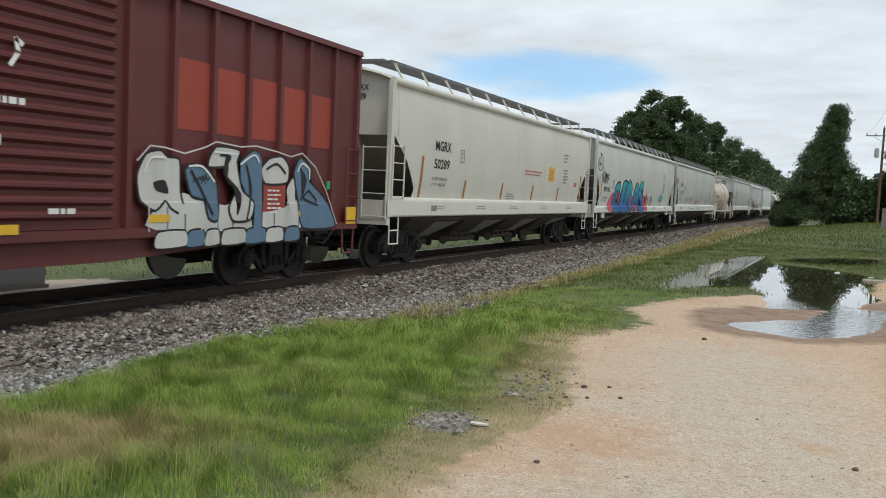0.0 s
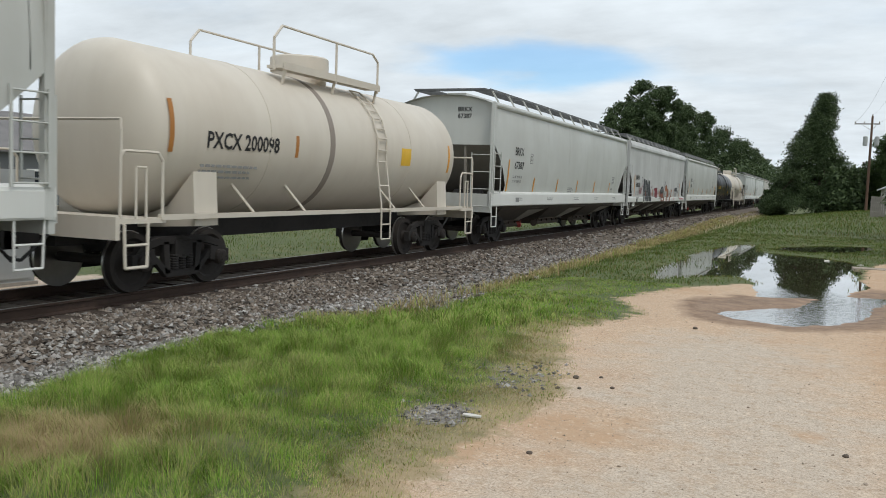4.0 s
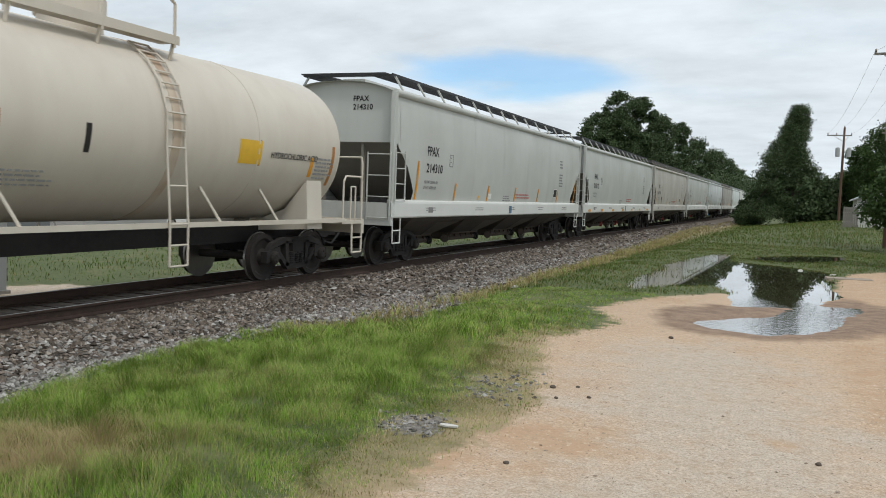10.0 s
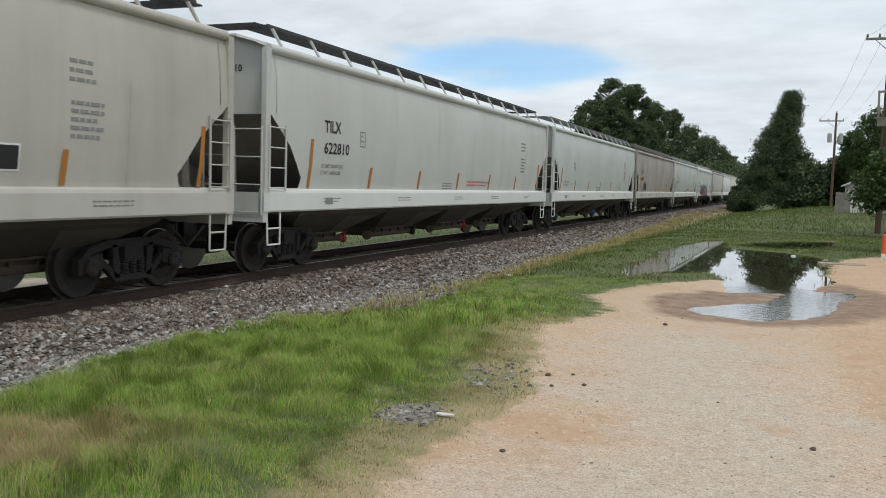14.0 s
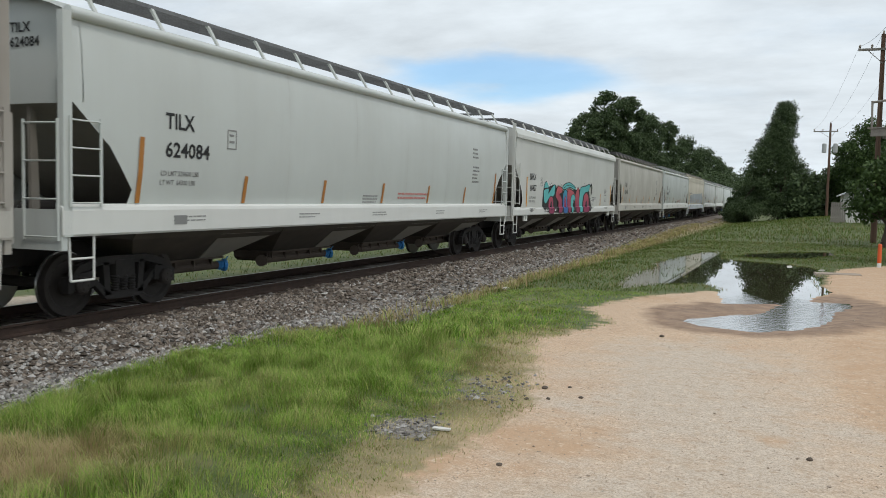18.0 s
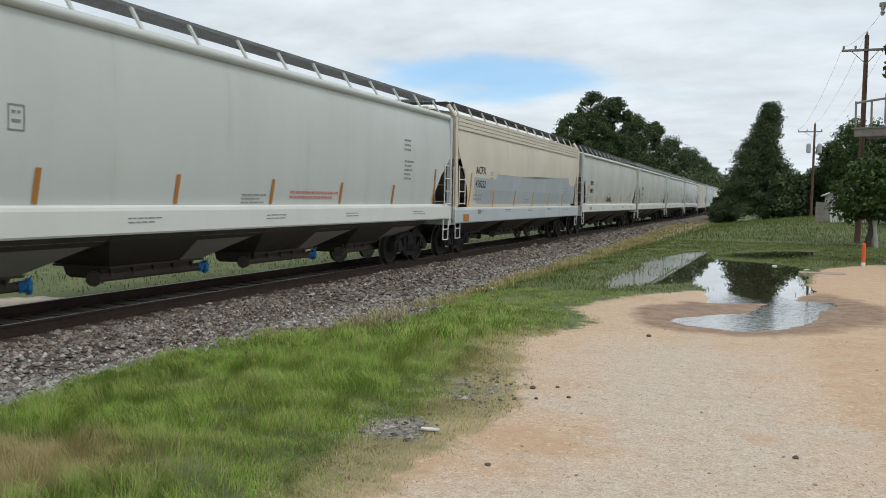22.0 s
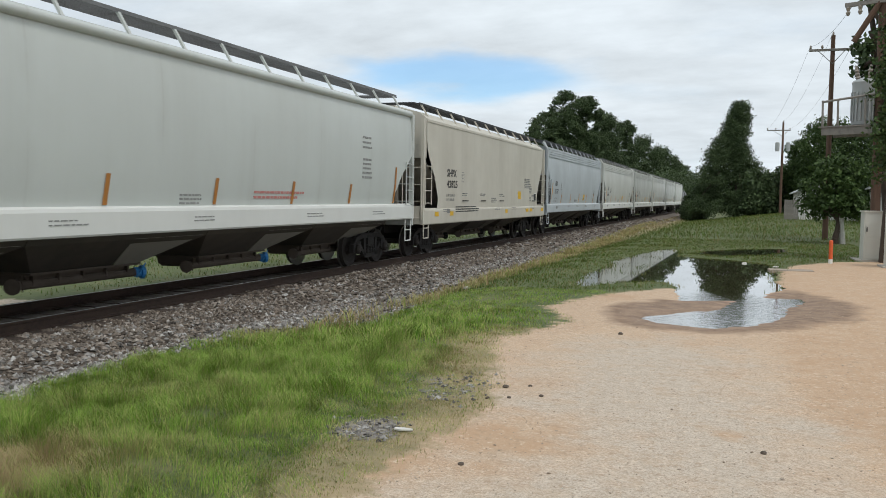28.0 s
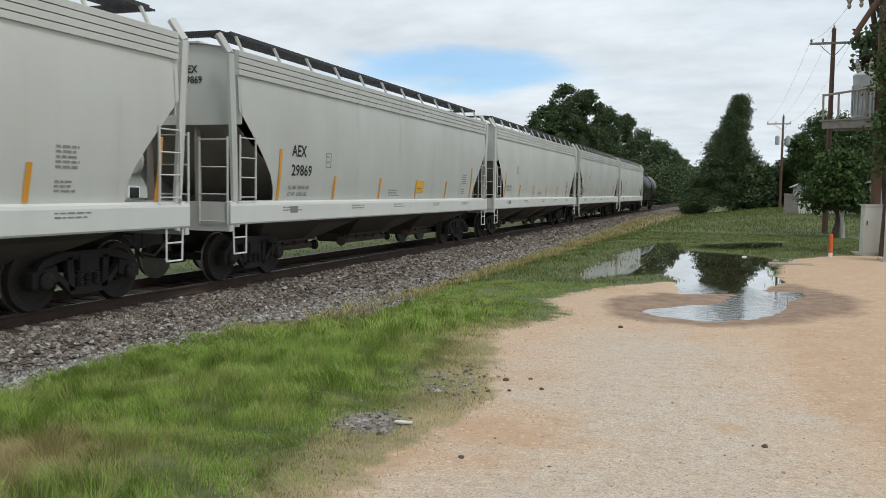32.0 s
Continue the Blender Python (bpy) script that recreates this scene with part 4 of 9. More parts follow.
def build_track():
    bm = bmesh.new()
    xs = [TRACK_X + d for d in (-3.9, -3.5, -3.0, -2.5, -2.0, -1.6, -1.2, 0, 1.2, 1.6, 2.0, 2.5, 3.0, 3.5, 3.9)]
    ys = [-80, -40, -20, -10] + [0.6 * i - 4 for i in range(110)] + [64, 70, 80, 95, 115, 140, 180, 240, 320, 420, 600]
    rows = [[bm.verts.new((x, y, bed_height(x) + rise(y) - (0.25 if abs(x - TRACK_X) > 3.8 else 0) + 0.022 * noise.noise((x * 3, y * 3, 1.0)))) for x in xs] for y in ys]
    for a, b in zip(rows, rows[1:]):
        for i in range(len(xs) - 1):
            bm.faces.new((a[i], a[i + 1], b[i + 1], b[i]))
    bed_mat = grainy("ballast_bed", (0.16, 0.13, 0.105), (0.05, 0.04, 0.032), 20, 0.95, 0.9, 0.05)
    tagged(link("ballast", bm, bed_mat, smooth=True), "grey crushed stone ballast beside the rails", kind="structure")
    line = tagged(new("railway_track"), "rusty steel rails on dark wooden ties", "railway track", kind="structure")
    line.matrix_basis = pose(TRACK_X, 0, RAIL_Z + rise(0), math.degrees(math.atan(GRADE)))
    for s in (-1, 1):
        c = s * 0.755
        bm = bmesh.new()
        slab(bm, [(c - 0.075, -0.172), (c + 0.075, -0.172), (c + 0.075, -0.158), (c + 0.012, -0.135), (c + 0.010, -0.045), (c + 0.035, -0.035), (c + 0.037, -0.006), (c + 0.030, -0.003),
                  (c - 0.030, -0.003), (c - 0.037, -0.006), (c - 0.035, -0.035), (c - 0.010, -0.045), (c - 0.012, -0.135), (c - 0.075, -0.158)], "y", -80, 600)
        r = part("rail", bm, M["rail_side"], line)
        bm = bmesh.new()
        slab(bm, [(c - 0.016, -0.004), (c + 0.016, -0.004), (c + 0.013, 0.0), (c - 0.013, 0.0)], "y", -80, 600)
        part("rail_head", bm, M["rail_top"], r, "bright worn rail head")
    bm = bmesh.new()
    box(bm, -1.30, 1.30, -0.115, 0.115, -0.34, -0.172)
    bmesh.ops.bevel(bm, geom=bm.edges[:], offset=0.012, segments=1)
    first = part("tie", bm, M["tie"], line)
    rnd = random.Random(4)
    first.matrix_basis = Matrix.Translation((0, 1.0, 0))
    for i in range(1, 260):
        again(first, line, (rnd.uniform(-0.06, 0.06), 1.0 + 0.53 * i, rnd.uniform(-0.006, 0.003)), rnd.uniform(-0.012, 0.012))
    bm = bmesh.new()
    for i in range(60):
        box(bm, -1.30, 1.30, -31.0 + 0.53 * i, -30.77 + 0.53 * i, -0.34, -0.173)
    for i in range(300):
        box(bm, -1.30, 1.30, 139.0 + 0.53 * i, 139.23 + 0.53 * i, -0.34, -0.173)
    tagged(part("far_ties", bm, M["tie"], line), kind="stuff")


build_track()


def scatter(name, count_of, place, size, material_, label, category, seed, flat=0.65):
    """Many small broken stones as one object; place(rng) gives x, y, z or None."""
    rng = np.random.default_rng(seed)
    base = np.array([(1, 0, 0), (-1, 0, 0), (0, 1, 0), (0, -1, 0), (0, 0, 1), (0, 0, -1)], float)
    tri = np.array([(0, 2, 4), (2, 1, 4), (1, 3, 4), (3, 0, 4), (2, 0, 5), (1, 2, 5), (3, 1, 5), (0, 3, 5)])
    vs, fs, k = [], [], 0
    for _ in range(count_of):
        p = place(rng)
        if p is None:
            continue
        r = size(rng, p)
        v = base * (r * rng.uniform(0.6, 1.3, (6, 1))) + rng.normal(0, r * 0.22, (6, 3))
        v[:, 2] *= flat
        a = rng.uniform(0, math.tau)
        c, s = math.cos(a), math.sin(a)
        v[:, :2] = v[:, :2] @ np.array([[c, s], [-s, c]])
        vs.append(v + np.array([p[0], p[1], p[2] + r * 0.25]))
        fs.append(tri + k)
        k += 6
    me = bpy.data.meshes.new(name)
    me.from_pydata(np.concatenate(vs).tolist(), [], np.concatenate(fs).tolist())
    me.materials.append(material_)
    return tagged(new(name, me), label, category, kind="stuff")


STONE = island_mix("crushed_stone", [(0.055, 0.050, 0.044), (0.175, 0.162, 0.147), (0.34, 0.325, 0.305), (0.11, 0.101, 0.090), (0.52, 0.505, 0.48), (0.235, 0.222, 0.203)], 0.85)
BROWN_STONE = island_mix("rusty_crushed_stone", [(0.036, 0.028, 0.021), (0.118, 0.090, 0.068), (0.24, 0.198, 0.160), (0.066, 0.050, 0.038), (0.37, 0.325, 0.28), (0.14, 0.110, 0.085)], 0.85)


def surface(x, y):
    return max(ground_height(x, y), bed_height(x) + rise(y)) if x < -6.4 else ground_height(x, y)


def ballast_place(rng):
    u = rng.uniform()
    if u < 0.62:
        y = rng.uniform(3.2, 14.5)
    elif u < 0.87:
        y = rng.uniform(14.5, 32)
    else:
        y = rng.uniform(32, 95)
    x = rng.uniform(-9.4, -5.3)
    d = inside(GRAVEL, x, y)
    if d < rng.uniform(-0.25, 0.05):
        return None
    if x < -9.0 and abs((y - 1.0) / 0.53 - round((y - 1.0) / 0.53)) < 0.25:
        return None
    return x, y, surface(x, y)


def rusty(x, y):
    """How much of the ballast is stained brown here, 0 to 1."""
    return max(0.85 * smooth(-6.6 + 0.3 * smooth(9, 15, y), -8.6 + 0.6 * smooth(9, 15, y), x + 0.6 * noise.noise((x, y * 0.7, 3))), 0.5 * smooth(8.5, 15, y))


def only(brown):
    def place(rng):
        p = ballast_place(rng)
        return p if p and (rng.uniform() < rusty(p[0], p[1])) == brown else None
    return place


def stone_size(rng, p):
    return rng.uniform(0.018, 0.052) * (1.0 if p[1] < 15 else 1.25 if p[1] < 32 else 1.9)


scatter("ballast_stones", 40000, only(False), stone_size, STONE, "loose grey broken ballast stones", "gravel", 11)
scatter("ballast_stones", 40000, only(True), stone_size, BROWN_STONE, "rust-brown stained ballast stones beside the rails", "gravel", 15)


def between(poly, lo=0.0):
    xs, ys = [p[0] for p in poly], [p[1] for p in poly]

    def place(rng):
        x, y = rng.uniform(min(xs) - 0.2, max(xs) + 0.2), rng.uniform(min(ys) - 0.2, max(ys) + 0.2)
        return (x, y, ground_height(x, y)) if inside(poly, x, y) > rng.uniform(-0.12, lo) else None
    return place


scatter("gravel_pile", 320, between(PILE, 0.1), lambda r, p: r.uniform(0.010, 0.030), STONE, "small spill of grey ballast stones in the grass", "gravel", 12)
scatter("loose_gravel", 420, between(PATCH, 0.25), lambda r, p: r.uniform(0.01, 0.028), STONE, "scattered grey stones among thin grass", "gravel", 13)
PEBBLE = island_mix("lot_pebbles", [(0.26, 0.20, 0.15), (0.40, 0.32, 0.24), (0.56, 0.48, 0.38), (0.32, 0.25, 0.19), (0.66, 0.59, 0.50)], 0.9)


def lot_place(rng):
    y = 3.0 + 14 * rng.uniform() ** 2.0
    x = rng.uniform(-2.6, 6.5)
    return (x, y, ground_height(x, y)) if inside(DIRT, x, y) > 0.1 and ground_height(x, y) > WATER_Z + 0.012 else None


scatter("lot_pebbles", 15000, lot_place, lambda r, p: r.uniform(0.003, 0.0075) if r.uniform() < 0.98 else r.uniform(0.008, 0.015), PEBBLE, "small pebbles lying on the dirt lot", "pebbles", 14)


# single stones and scraps that stand out on the dirt
def single_stone(x, y, r, seed, name="stone", label="dark stone lying on the dirt lot", color=(0.10, 0.075, 0.055)):
    rnd = random.Random(seed)
    bm = bmesh.new()
    bmesh.ops.create_icosphere(bm, subdivisions=2, radius=r)
    for v in bm.verts:
        v.co *= 1 + 0.35 * noise.noise(v.co / r * 0.9 + Vector((seed, 0, 0)))
        v.co.z *= 0.55
    ob = link(name, bm, M[name + str(color)], smooth=False) if name + str(color) in M else link(name, bm, M.setdefault(name + str(color), grainy("dark_stone", color, tuple(0.5 * k for k in color), 30)))
    ob.matrix_basis = pose(x, y, ground_height(x, y) + r * 0.3, 0, 0, rnd.uniform(0, 360))
    tagged(ob, label, "stone", "stones on the lot")


for i, (x, y, r) in enumerate([(-1.62, 5.21, 0.022), (0.27, 6.24, 0.024), (-1.56, 7.37, 0.022), (-1.81, 7.19, 0.02), (-1.37, 11.43, 0.035), (-1.95, 7.6, 0.03), (-1.98, 7.1, 0.022), (-1.75, 7.75, 0.02)]):
    single_stone(x, y, r, i + 1)
bm = bmesh.new()
slab(bm, [(-0.07, -0.02), (-0.01, -0.03), (0.065, -0.012), (0.07, 0.012), (0.0, 0.022), (-0.065, 0.012)], "z", 0.0, 0.012)
bmesh.ops.bevel(bm, geom=bm.edges[:], offset=0.004, segments=1)
scrap = link("paper_scrap", bm, plain("dirty_white_paper", (0.62, 0.60, 0.56), 0.8))
scrap.matrix_basis = pose(-2.27, 5.82, ground_height(-2.27, 5.82) + 0.012, 4, 3, 12)
tagged(scrap, "crumpled dirty white paper scrap in thin grass", "litter")
bm = bmesh.new()
slab(bm, [(-0.6, -0.32), (0.55, -0.36), (0.62, 0.30), (-0.55, 0.34)], "z", -0.05, 0.015)
bmesh.ops.bevel(bm, geom=bm.edges[:], offset=0.012, segments=2)
pad = link("concrete_slab", bm, grainy("weathered_concrete", (0.36, 0.30, 0.24), (0.22, 0.18, 0.14), 14))
pad.matrix_basis = pose(1.55, 25.6, 0.0, 0, 0, 8)
tagged(pad, "low weathered concrete slab at the puddle edge", "slab")
for i, (x, y) in enumerate([(1.2, 26.6), (0.35, 28.3), (-5.4, 17.4), (-6.2, 60.0), (-6.6, 92.0)]):
    bm = bmesh.new()
    slab(bm, [(-0.09, -0.04), (0.06, -0.055), (0.09, 0.03), (-0.05, 0.055)], "z", 0, 0.035)
    bmesh.ops.bevel(bm, geom=bm.edges[:], offset=0.015, segments=1)
    o = link("paper_scrap", bm, bpy.data.materials["dirty_white_paper"])
    o.matrix_basis = pose(x, y, ground_height(x, y) + 0.03, 8, -6, 40 * i)
    tagged(o, "white scrap of litter lying by the grass", "litter", "litter on the ground")


# ---- grass ----
def grass_material(name, cols, dry):
    m, n, l, b = material(name)
    geo = n.new("ShaderNodeNewGeometry")
    at = n.new("ShaderNodeVertexColor"); at.layer_name = "dry"
    green = n.new("ShaderNodeValToRGB")
    while len(green.color_ramp.elements) < len(cols):
        green.color_ramp.elements.new(0.5)
    for i, (e, c) in enumerate(zip(green.color_ramp.elements, cols)):
        e.position, e.color = i / (len(cols) - 1), (*c, 1)
    l.new(geo.outputs["Random Per Island"], green.inputs["Fac"])
    c = blend(n, l, at.outputs["Color"], green.outputs["Color"], dry)
    l.new(c, b.inputs["Base Color"])
    b.inputs["Roughness"].default_value = 0.6
    b.inputs["Specular IOR Level"].default_value = 0.12
    tr = n.new("ShaderNodeBsdfTranslucent")
    l.new(c, tr.inputs["Color"])
    mx = n.new("ShaderNodeMixShader"); mx.inputs[0].default_value = 0.3
    l.new(b.outputs[0], mx.inputs[1]); l.new(tr.outputs[0], mx.inputs[2])
    l.new(mx.outputs[0], n["Material Output"].inputs["Surface"])
    return m


GRASS = grass_material("grass_blades", [(0.055, 0.125, 0.014), (0.155, 0.305, 0.034), (0.26, 0.46, 0.056), (0.085, 0.190, 0.020), (0.46, 0.50, 0.15), (0.19, 0.36, 0.038)], (0.40, 0.305, 0.17))
STRAW = grass_material("straw_blades", [(0.16, 0.21, 0.045), (0.28, 0.31, 0.09), (0.20, 0.26, 0.06)], (0.60, 0.49, 0.29))
DEEP_GRASS = grass_material("deep_green_grass_blades", [(0.045, 0.090, 0.014), (0.080, 0.145, 0.022), (0.11, 0.185, 0.030), (0.060, 0.11, 0.017), (0.15, 0.19, 0.045)], (0.30, 0.215, 0.115))


def blades(name, region, count, height, width, dry, seed, label, mat=None):
    """Curved blades, three faces each; region(x, y) -> chance, height and dry are functions of the place."""
    rng = np.random.default_rng(seed)
    (x0, x1, y0, y1), chance = region
    vs, fs, cs, k = [], [], [], 0
    xs, ys, us = rng.uniform(x0, x1, count), rng.uniform(y0, y1, count), rng.uniform(0, 1, count)
    for x, y, u in zip(xs, ys, us):
        if u > chance(x, y):
            continue
        h = height(x, y) * rng.uniform(0.45, 1.15)
        w = width * rng.uniform(0.6, 1.2)
        a = 9.0 * noise.noise((x * 1.7, y * 1.7, 31.0)) + rng.normal(0, 0.9)
        lean = rng.uniform(0.2, 1.05) * h
        dx, dy = math.cos(a), math.sin(a)
        px, py = -dy * w, dx * w
        z = ground_height(x, y) - 0.01
        for t, ww in ((0.0, 1.0), (0.55, 0.75)):
            ox, oy, oz = x + dx * lean * t * t, y + dy * lean * t * t, z + h * t * (1 - 0.12 * t)
            vs += [(ox - px * ww, oy - py * ww, oz), (ox + px * ww, oy + py * ww, oz)]
        vs.append((x + dx * lean, y + dy * lean, z + h * 0.86))
        fs += [(k, k + 1, k + 3, k + 2), (k + 2, k + 3, k + 4)]
        d = min(1.0, max(0.0, dry(x, y) + rng.normal(0, 0.28)))
        cs += [d, d, d, 1.0] * 5
        k += 5
    me = bpy.data.meshes.new(name)
    me.from_pydata(vs, [], fs)
    me.color_attributes.new("dry", "FLOAT_COLOR", "POINT").data.foreach_set("color", cs)
    me.materials.append(mat or GRASS)
    return tagged(new(name, me), label, "grass", kind="stuff")


def nz(x, y, s, o=0.0):
    return noise.noise((x * s, y * s, o))


def verge(x, y):
    d = inside(DIRT, x, y)
    if d > 0.15:
        return 0.0
    if pool_depth(x, y) > 0.8:
        return 0.22 if x < -2.0 - 0.6 * nz(x, y, 0.8, 51.0) else 0.0
    g = max(inside(GRAVEL, x, y), inside(PILE, x, y) if abs(y - 6) < 2 else -9)
    if g > 0.1:
        return 0.0
    thin = 0.55 * smooth(-0.25, 0.25, inside(PATCH, x, y)) if 5 < y < 10 else 0.0
    clump = 0.75 + 0.6 * nz(x, y, 1.3, 2.0) + 0.5 * nz(x, y, 4.2, 12.0)
    edge = smooth(0.08, -0.6, d - 0.25 * nz(x, y, 2.2, 4.0) - 0.15 * nz(x, y, 6.0, 4.0))
    thin = max(thin, 0.55 * smooth(-0.9, -0.1, d + 0.3 * nz(x, y, 1.6, 61.0)) * smooth(12, 9, y))
    return (0.10 + 0.90 * edge) * clump * (1 - thin) * smooth(0.1, -0.15, g)


def verge_height(x, y):
    tall = smooth(-2.3, -3.7, x) * smooth(15, 9, y)
    tuft = max(0.12, 0.75 + 0.75 * nz(x, y, 0.9, 6.0) + 1.1 * nz(x, y, 2.6, 16.0) + 0.5 * nz(x, y, 6.5, 17.0))
    return 0.045 + 0.155 * tall * tuft * (1 - 0.5 * smooth(-5.8, -6.9, x))


def verge_dry(x, y):
    d = 0.06 + 0.40 * max(0.0, nz(x, y, 0.8, 9.0)) + 0.35 * max(0.0, nz(x, y, 3.0, 19.0))
    d += 0.70 * smooth(1.35, 0.3, math.hypot((x + 4.6) / 1.35, (y - 4.15) / 0.95) + 0.35 * nz(x, y, 2.4, 33.0))
    d += 0.6 * smooth(-0.9, -0.1, inside(DIRT, x, y) + 0.3 * nz(x, y, 1.6, 61.0)) * smooth(13, 9, y)
    d += 0.55 * smooth(-5.4, -6.0, x) * smooth(11.5, 14, y)
    d += 0.6 * smooth(0.75, 0.35, math.hypot(x + 6.6, (y - 11.6) * 0.8))
    return min(d, 1.0)


blades("grass", ((-7.4, -1.7, 2.6, 9.5), verge), 250000, verge_height, 0.0019, verge_dry, 21, "uncut green and dry grass on the verge")
blades("grass", ((-7.4, -1.7, 9.5, 17), verge), 70000, lambda x, y: verge_height(x, y) * 1.1, 0.005, verge_dry, 22, "short green grass on the verge")
blades("grass", ((-7.6, 5.5, 17, 48), verge), 120000, lambda x, y: 0.075 + 0.09 * max(0, nz(x, y, 0.5) + nz(x, y, 1.5)), 0.007, verge_dry, 23, "green grass round the puddle", DEEP_GRASS)


def straw(x, y):
    d = inside(DIRT, x, y) + 0.3 * nz(x, y, 1.6, 61.0)
    return smooth(-1.1, -0.45, d) * smooth(0.12, -0.1, d) * (0.6 + 0.8 * nz(x, y, 3.5, 71.0))


blades("straw", ((-4.4, -1.7, 3.0, 11.5), straw), 60000, lambda x, y: 0.035 + 0.02 * nz(x, y, 2.0), 0.003, lambda x, y: 0.75, 27, "trampled straw-coloured grass at the edge of the lot", STRAW)


def trodden(x, y):
    d = inside(DIRT, x, y) + 0.25 * nz(x, y, 1.9, 64.0)
    return smooth(-1.7, -0.9, d) * smooth(0.10, -0.15, d) * max(0.0, 0.62 + 1.0 * nz(x, y, 2.8, 75.0)) if inside(PILE, x, y) < 0.05 else 0.0


blades("trodden_grass", ((-4.6, -1.7, 3.0, 11.5), trodden), 70000, lambda x, y: 0.040 + 0.018 * nz(x, y, 2.6), 0.0024, lambda x, y: 0.50 + 0.6 * nz(x, y, 2.1, 83.0), 29, "short trodden green and yellow grass beside the lot")


def weedy(x, y):
    mid = -5.75 - 0.028 * max(0, y - 22)
    return max(0.0, smooth(0.75, 0.1, abs(x - mid)) * (0.55 + 1.3 * nz(x, y, 0.7, 41.0)))


blades("dry_weeds", ((-8.2, -4.6, 11.0, 85), weedy), 50000, lambda x, y: 0.24 + 0.18 * max(0, nz(x, y, 0.9, 44.0)), 0.009, lambda x, y: 0.78, 26, "tan dry weeds along the foot of the ballast")


def bank(x, y):
    return 0.0 if inside(GRAVEL, x, y) > 0 or inside(DIRT, x, y) > 0 else 0.7 + 0.5 * nz(x, y, 0.3)


blades("grass", ((-8.4, 16, 48, 118), bank), 52000, lambda x, y: 0.20 + 0.2 * max(0, nz(x, y, 0.2) + nz(x, y, 0.6)), 0.014,
       lambda x, y: 0.08 + 0.3 * max(0, nz(x, y, 0.15, 3.0)) + 0.6 * smooth(-5.5, -6.8, x), 24, "rough green grass before the trees", DEEP_GRASS)
blades("grass", ((-21, -13.6, 9, 60), lambda x, y: 0.8 + 0.4 * nz(x, y, 0.4) if math.hypot(x + 13.3, (y - 11.2) * 0.7) > 2.2 else 0.0), 15000, lambda x, y: 0.13 + 0.06 * nz(x, y, 0.5), 0.010,
       lambda x, y: 0.1 + 0.3 * max(0, nz(x, y, 0.3, 5.0)), 25, "green grass beyond the railway line", DEEP_GRASS)


# ---- trees ----
def leaf_material(name, cols):
    m, n, l, b = material(name)
    geo = n.new("ShaderNodeNewGeometry")
    ramp = n.new("ShaderNodeValToRGB")
    while len(ramp.color_ramp.elements) < len(cols):
        ramp.color_ramp.elements.new(0.5)
    for i, (e, c) in enumerate(zip(ramp.color_ramp.elements, cols)):
        e.position, e.color = i / (len(cols) - 1), (*c, 1)
    l.new(geo.outputs["Random Per Island"], ramp.inputs["Fac"])
    l.new(ramp.outputs["Color"], b.inputs["Base Color"])
    b.inputs["Roughness"].default_value = 0.6
    b.inputs["Specular IOR Level"].default_value = 0.25
    return m


LEAF_DARK = leaf_material("dark_leaves", [(0.036, 0.058, 0.026), (0.058, 0.090, 0.037), (0.084, 0.122, 0.048), (0.046, 0.072, 0.030)])
LEAF_GREEN = leaf_material("green_leaves", [(0.028, 0.052, 0.014), (0.048, 0.086, 0.022), (0.075, 0.118, 0.032), (0.036, 0.066, 0.018)])
BARK = grainy("bark", (0.085, 0.062, 0.048), (0.03, 0.022, 0.018), 6, 0.95, 0.8, 0.03, (2, 2, 0.5))
PALE_BARK = grainy("whitewashed_bark", (0.55, 0.53, 0.49), (0.25, 0.22, 0.19), 6, 0.95, 0.6, 0.02)


def leaf_cloud(blobs, count, size, rng):
    """Leaf sprays on and within uneven blobs (x, y, z, rx, rz)."""
    blobs = np.array(blobs, float)
    vol = blobs[:, 3] ** 2 * blobs[:, 4]
    pick = rng.choice(len(blobs), count, p=vol ** 0.8 / (vol ** 0.8).sum())
    d = rng.normal(size=(count, 3))
    d /= np.linalg.norm(d, axis=1)[:, None]
    r = rng.uniform(0.0, 1.0, count) ** 0.35 * rng.uniform(0.85, 1.12, count)
    q = blobs[pick]
    lump = 1 + 0.28 * np.sin(d[:, 0] * 5 + q[:, 0] * 3) * np.sin(d[:, 1] * 6 + q[:, 1]) + 0.22 * np.sin(d[:, 2] * 7 + q[:, 2] * 2)
    c = q[:, :3] + d * (r * lump)[:, None] * q[:, [3, 3, 4]]
    n = rng.normal(size=(count, 3)) + np.array([0, -0.3, 0.5])
    n /= np.linalg.norm(n, axis=1)[:, None]
    u = np.cross(n, rng.normal(size=(count, 3)))
    u /= np.linalg.norm(u, axis=1)[:, None]
    w = np.cross(n, u)
    s = size * rng.uniform(0.5, 1.25, count)[:, None]
    v = np.stack([c - u * s, c - w * s * 0.55 + n * s * 0.12, c + u * s, c + w * s * 0.55 + n * s * 0.12], 1).reshape(-1, 3)
    f = np.arange(count * 4).reshape(-1, 4)
    return v, f


def quad_mesh(name, v, f):
    """A mesh of loose quads from arrays."""
    me = bpy.data.meshes.new(name)
    me.vertices.add(len(v))
    me.vertices.foreach_set("co", np.asarray(v, np.float32).ravel())
    me.loops.add(f.size)
    me.loops.foreach_set("vertex_index", f.astype(np.int32).ravel())
    me.polygons.add(len(f))
    me.polygons.foreach_set("loop_start", np.arange(0, f.size, 4, dtype=np.int32))
    me.update(calc_edges=True)
    return me


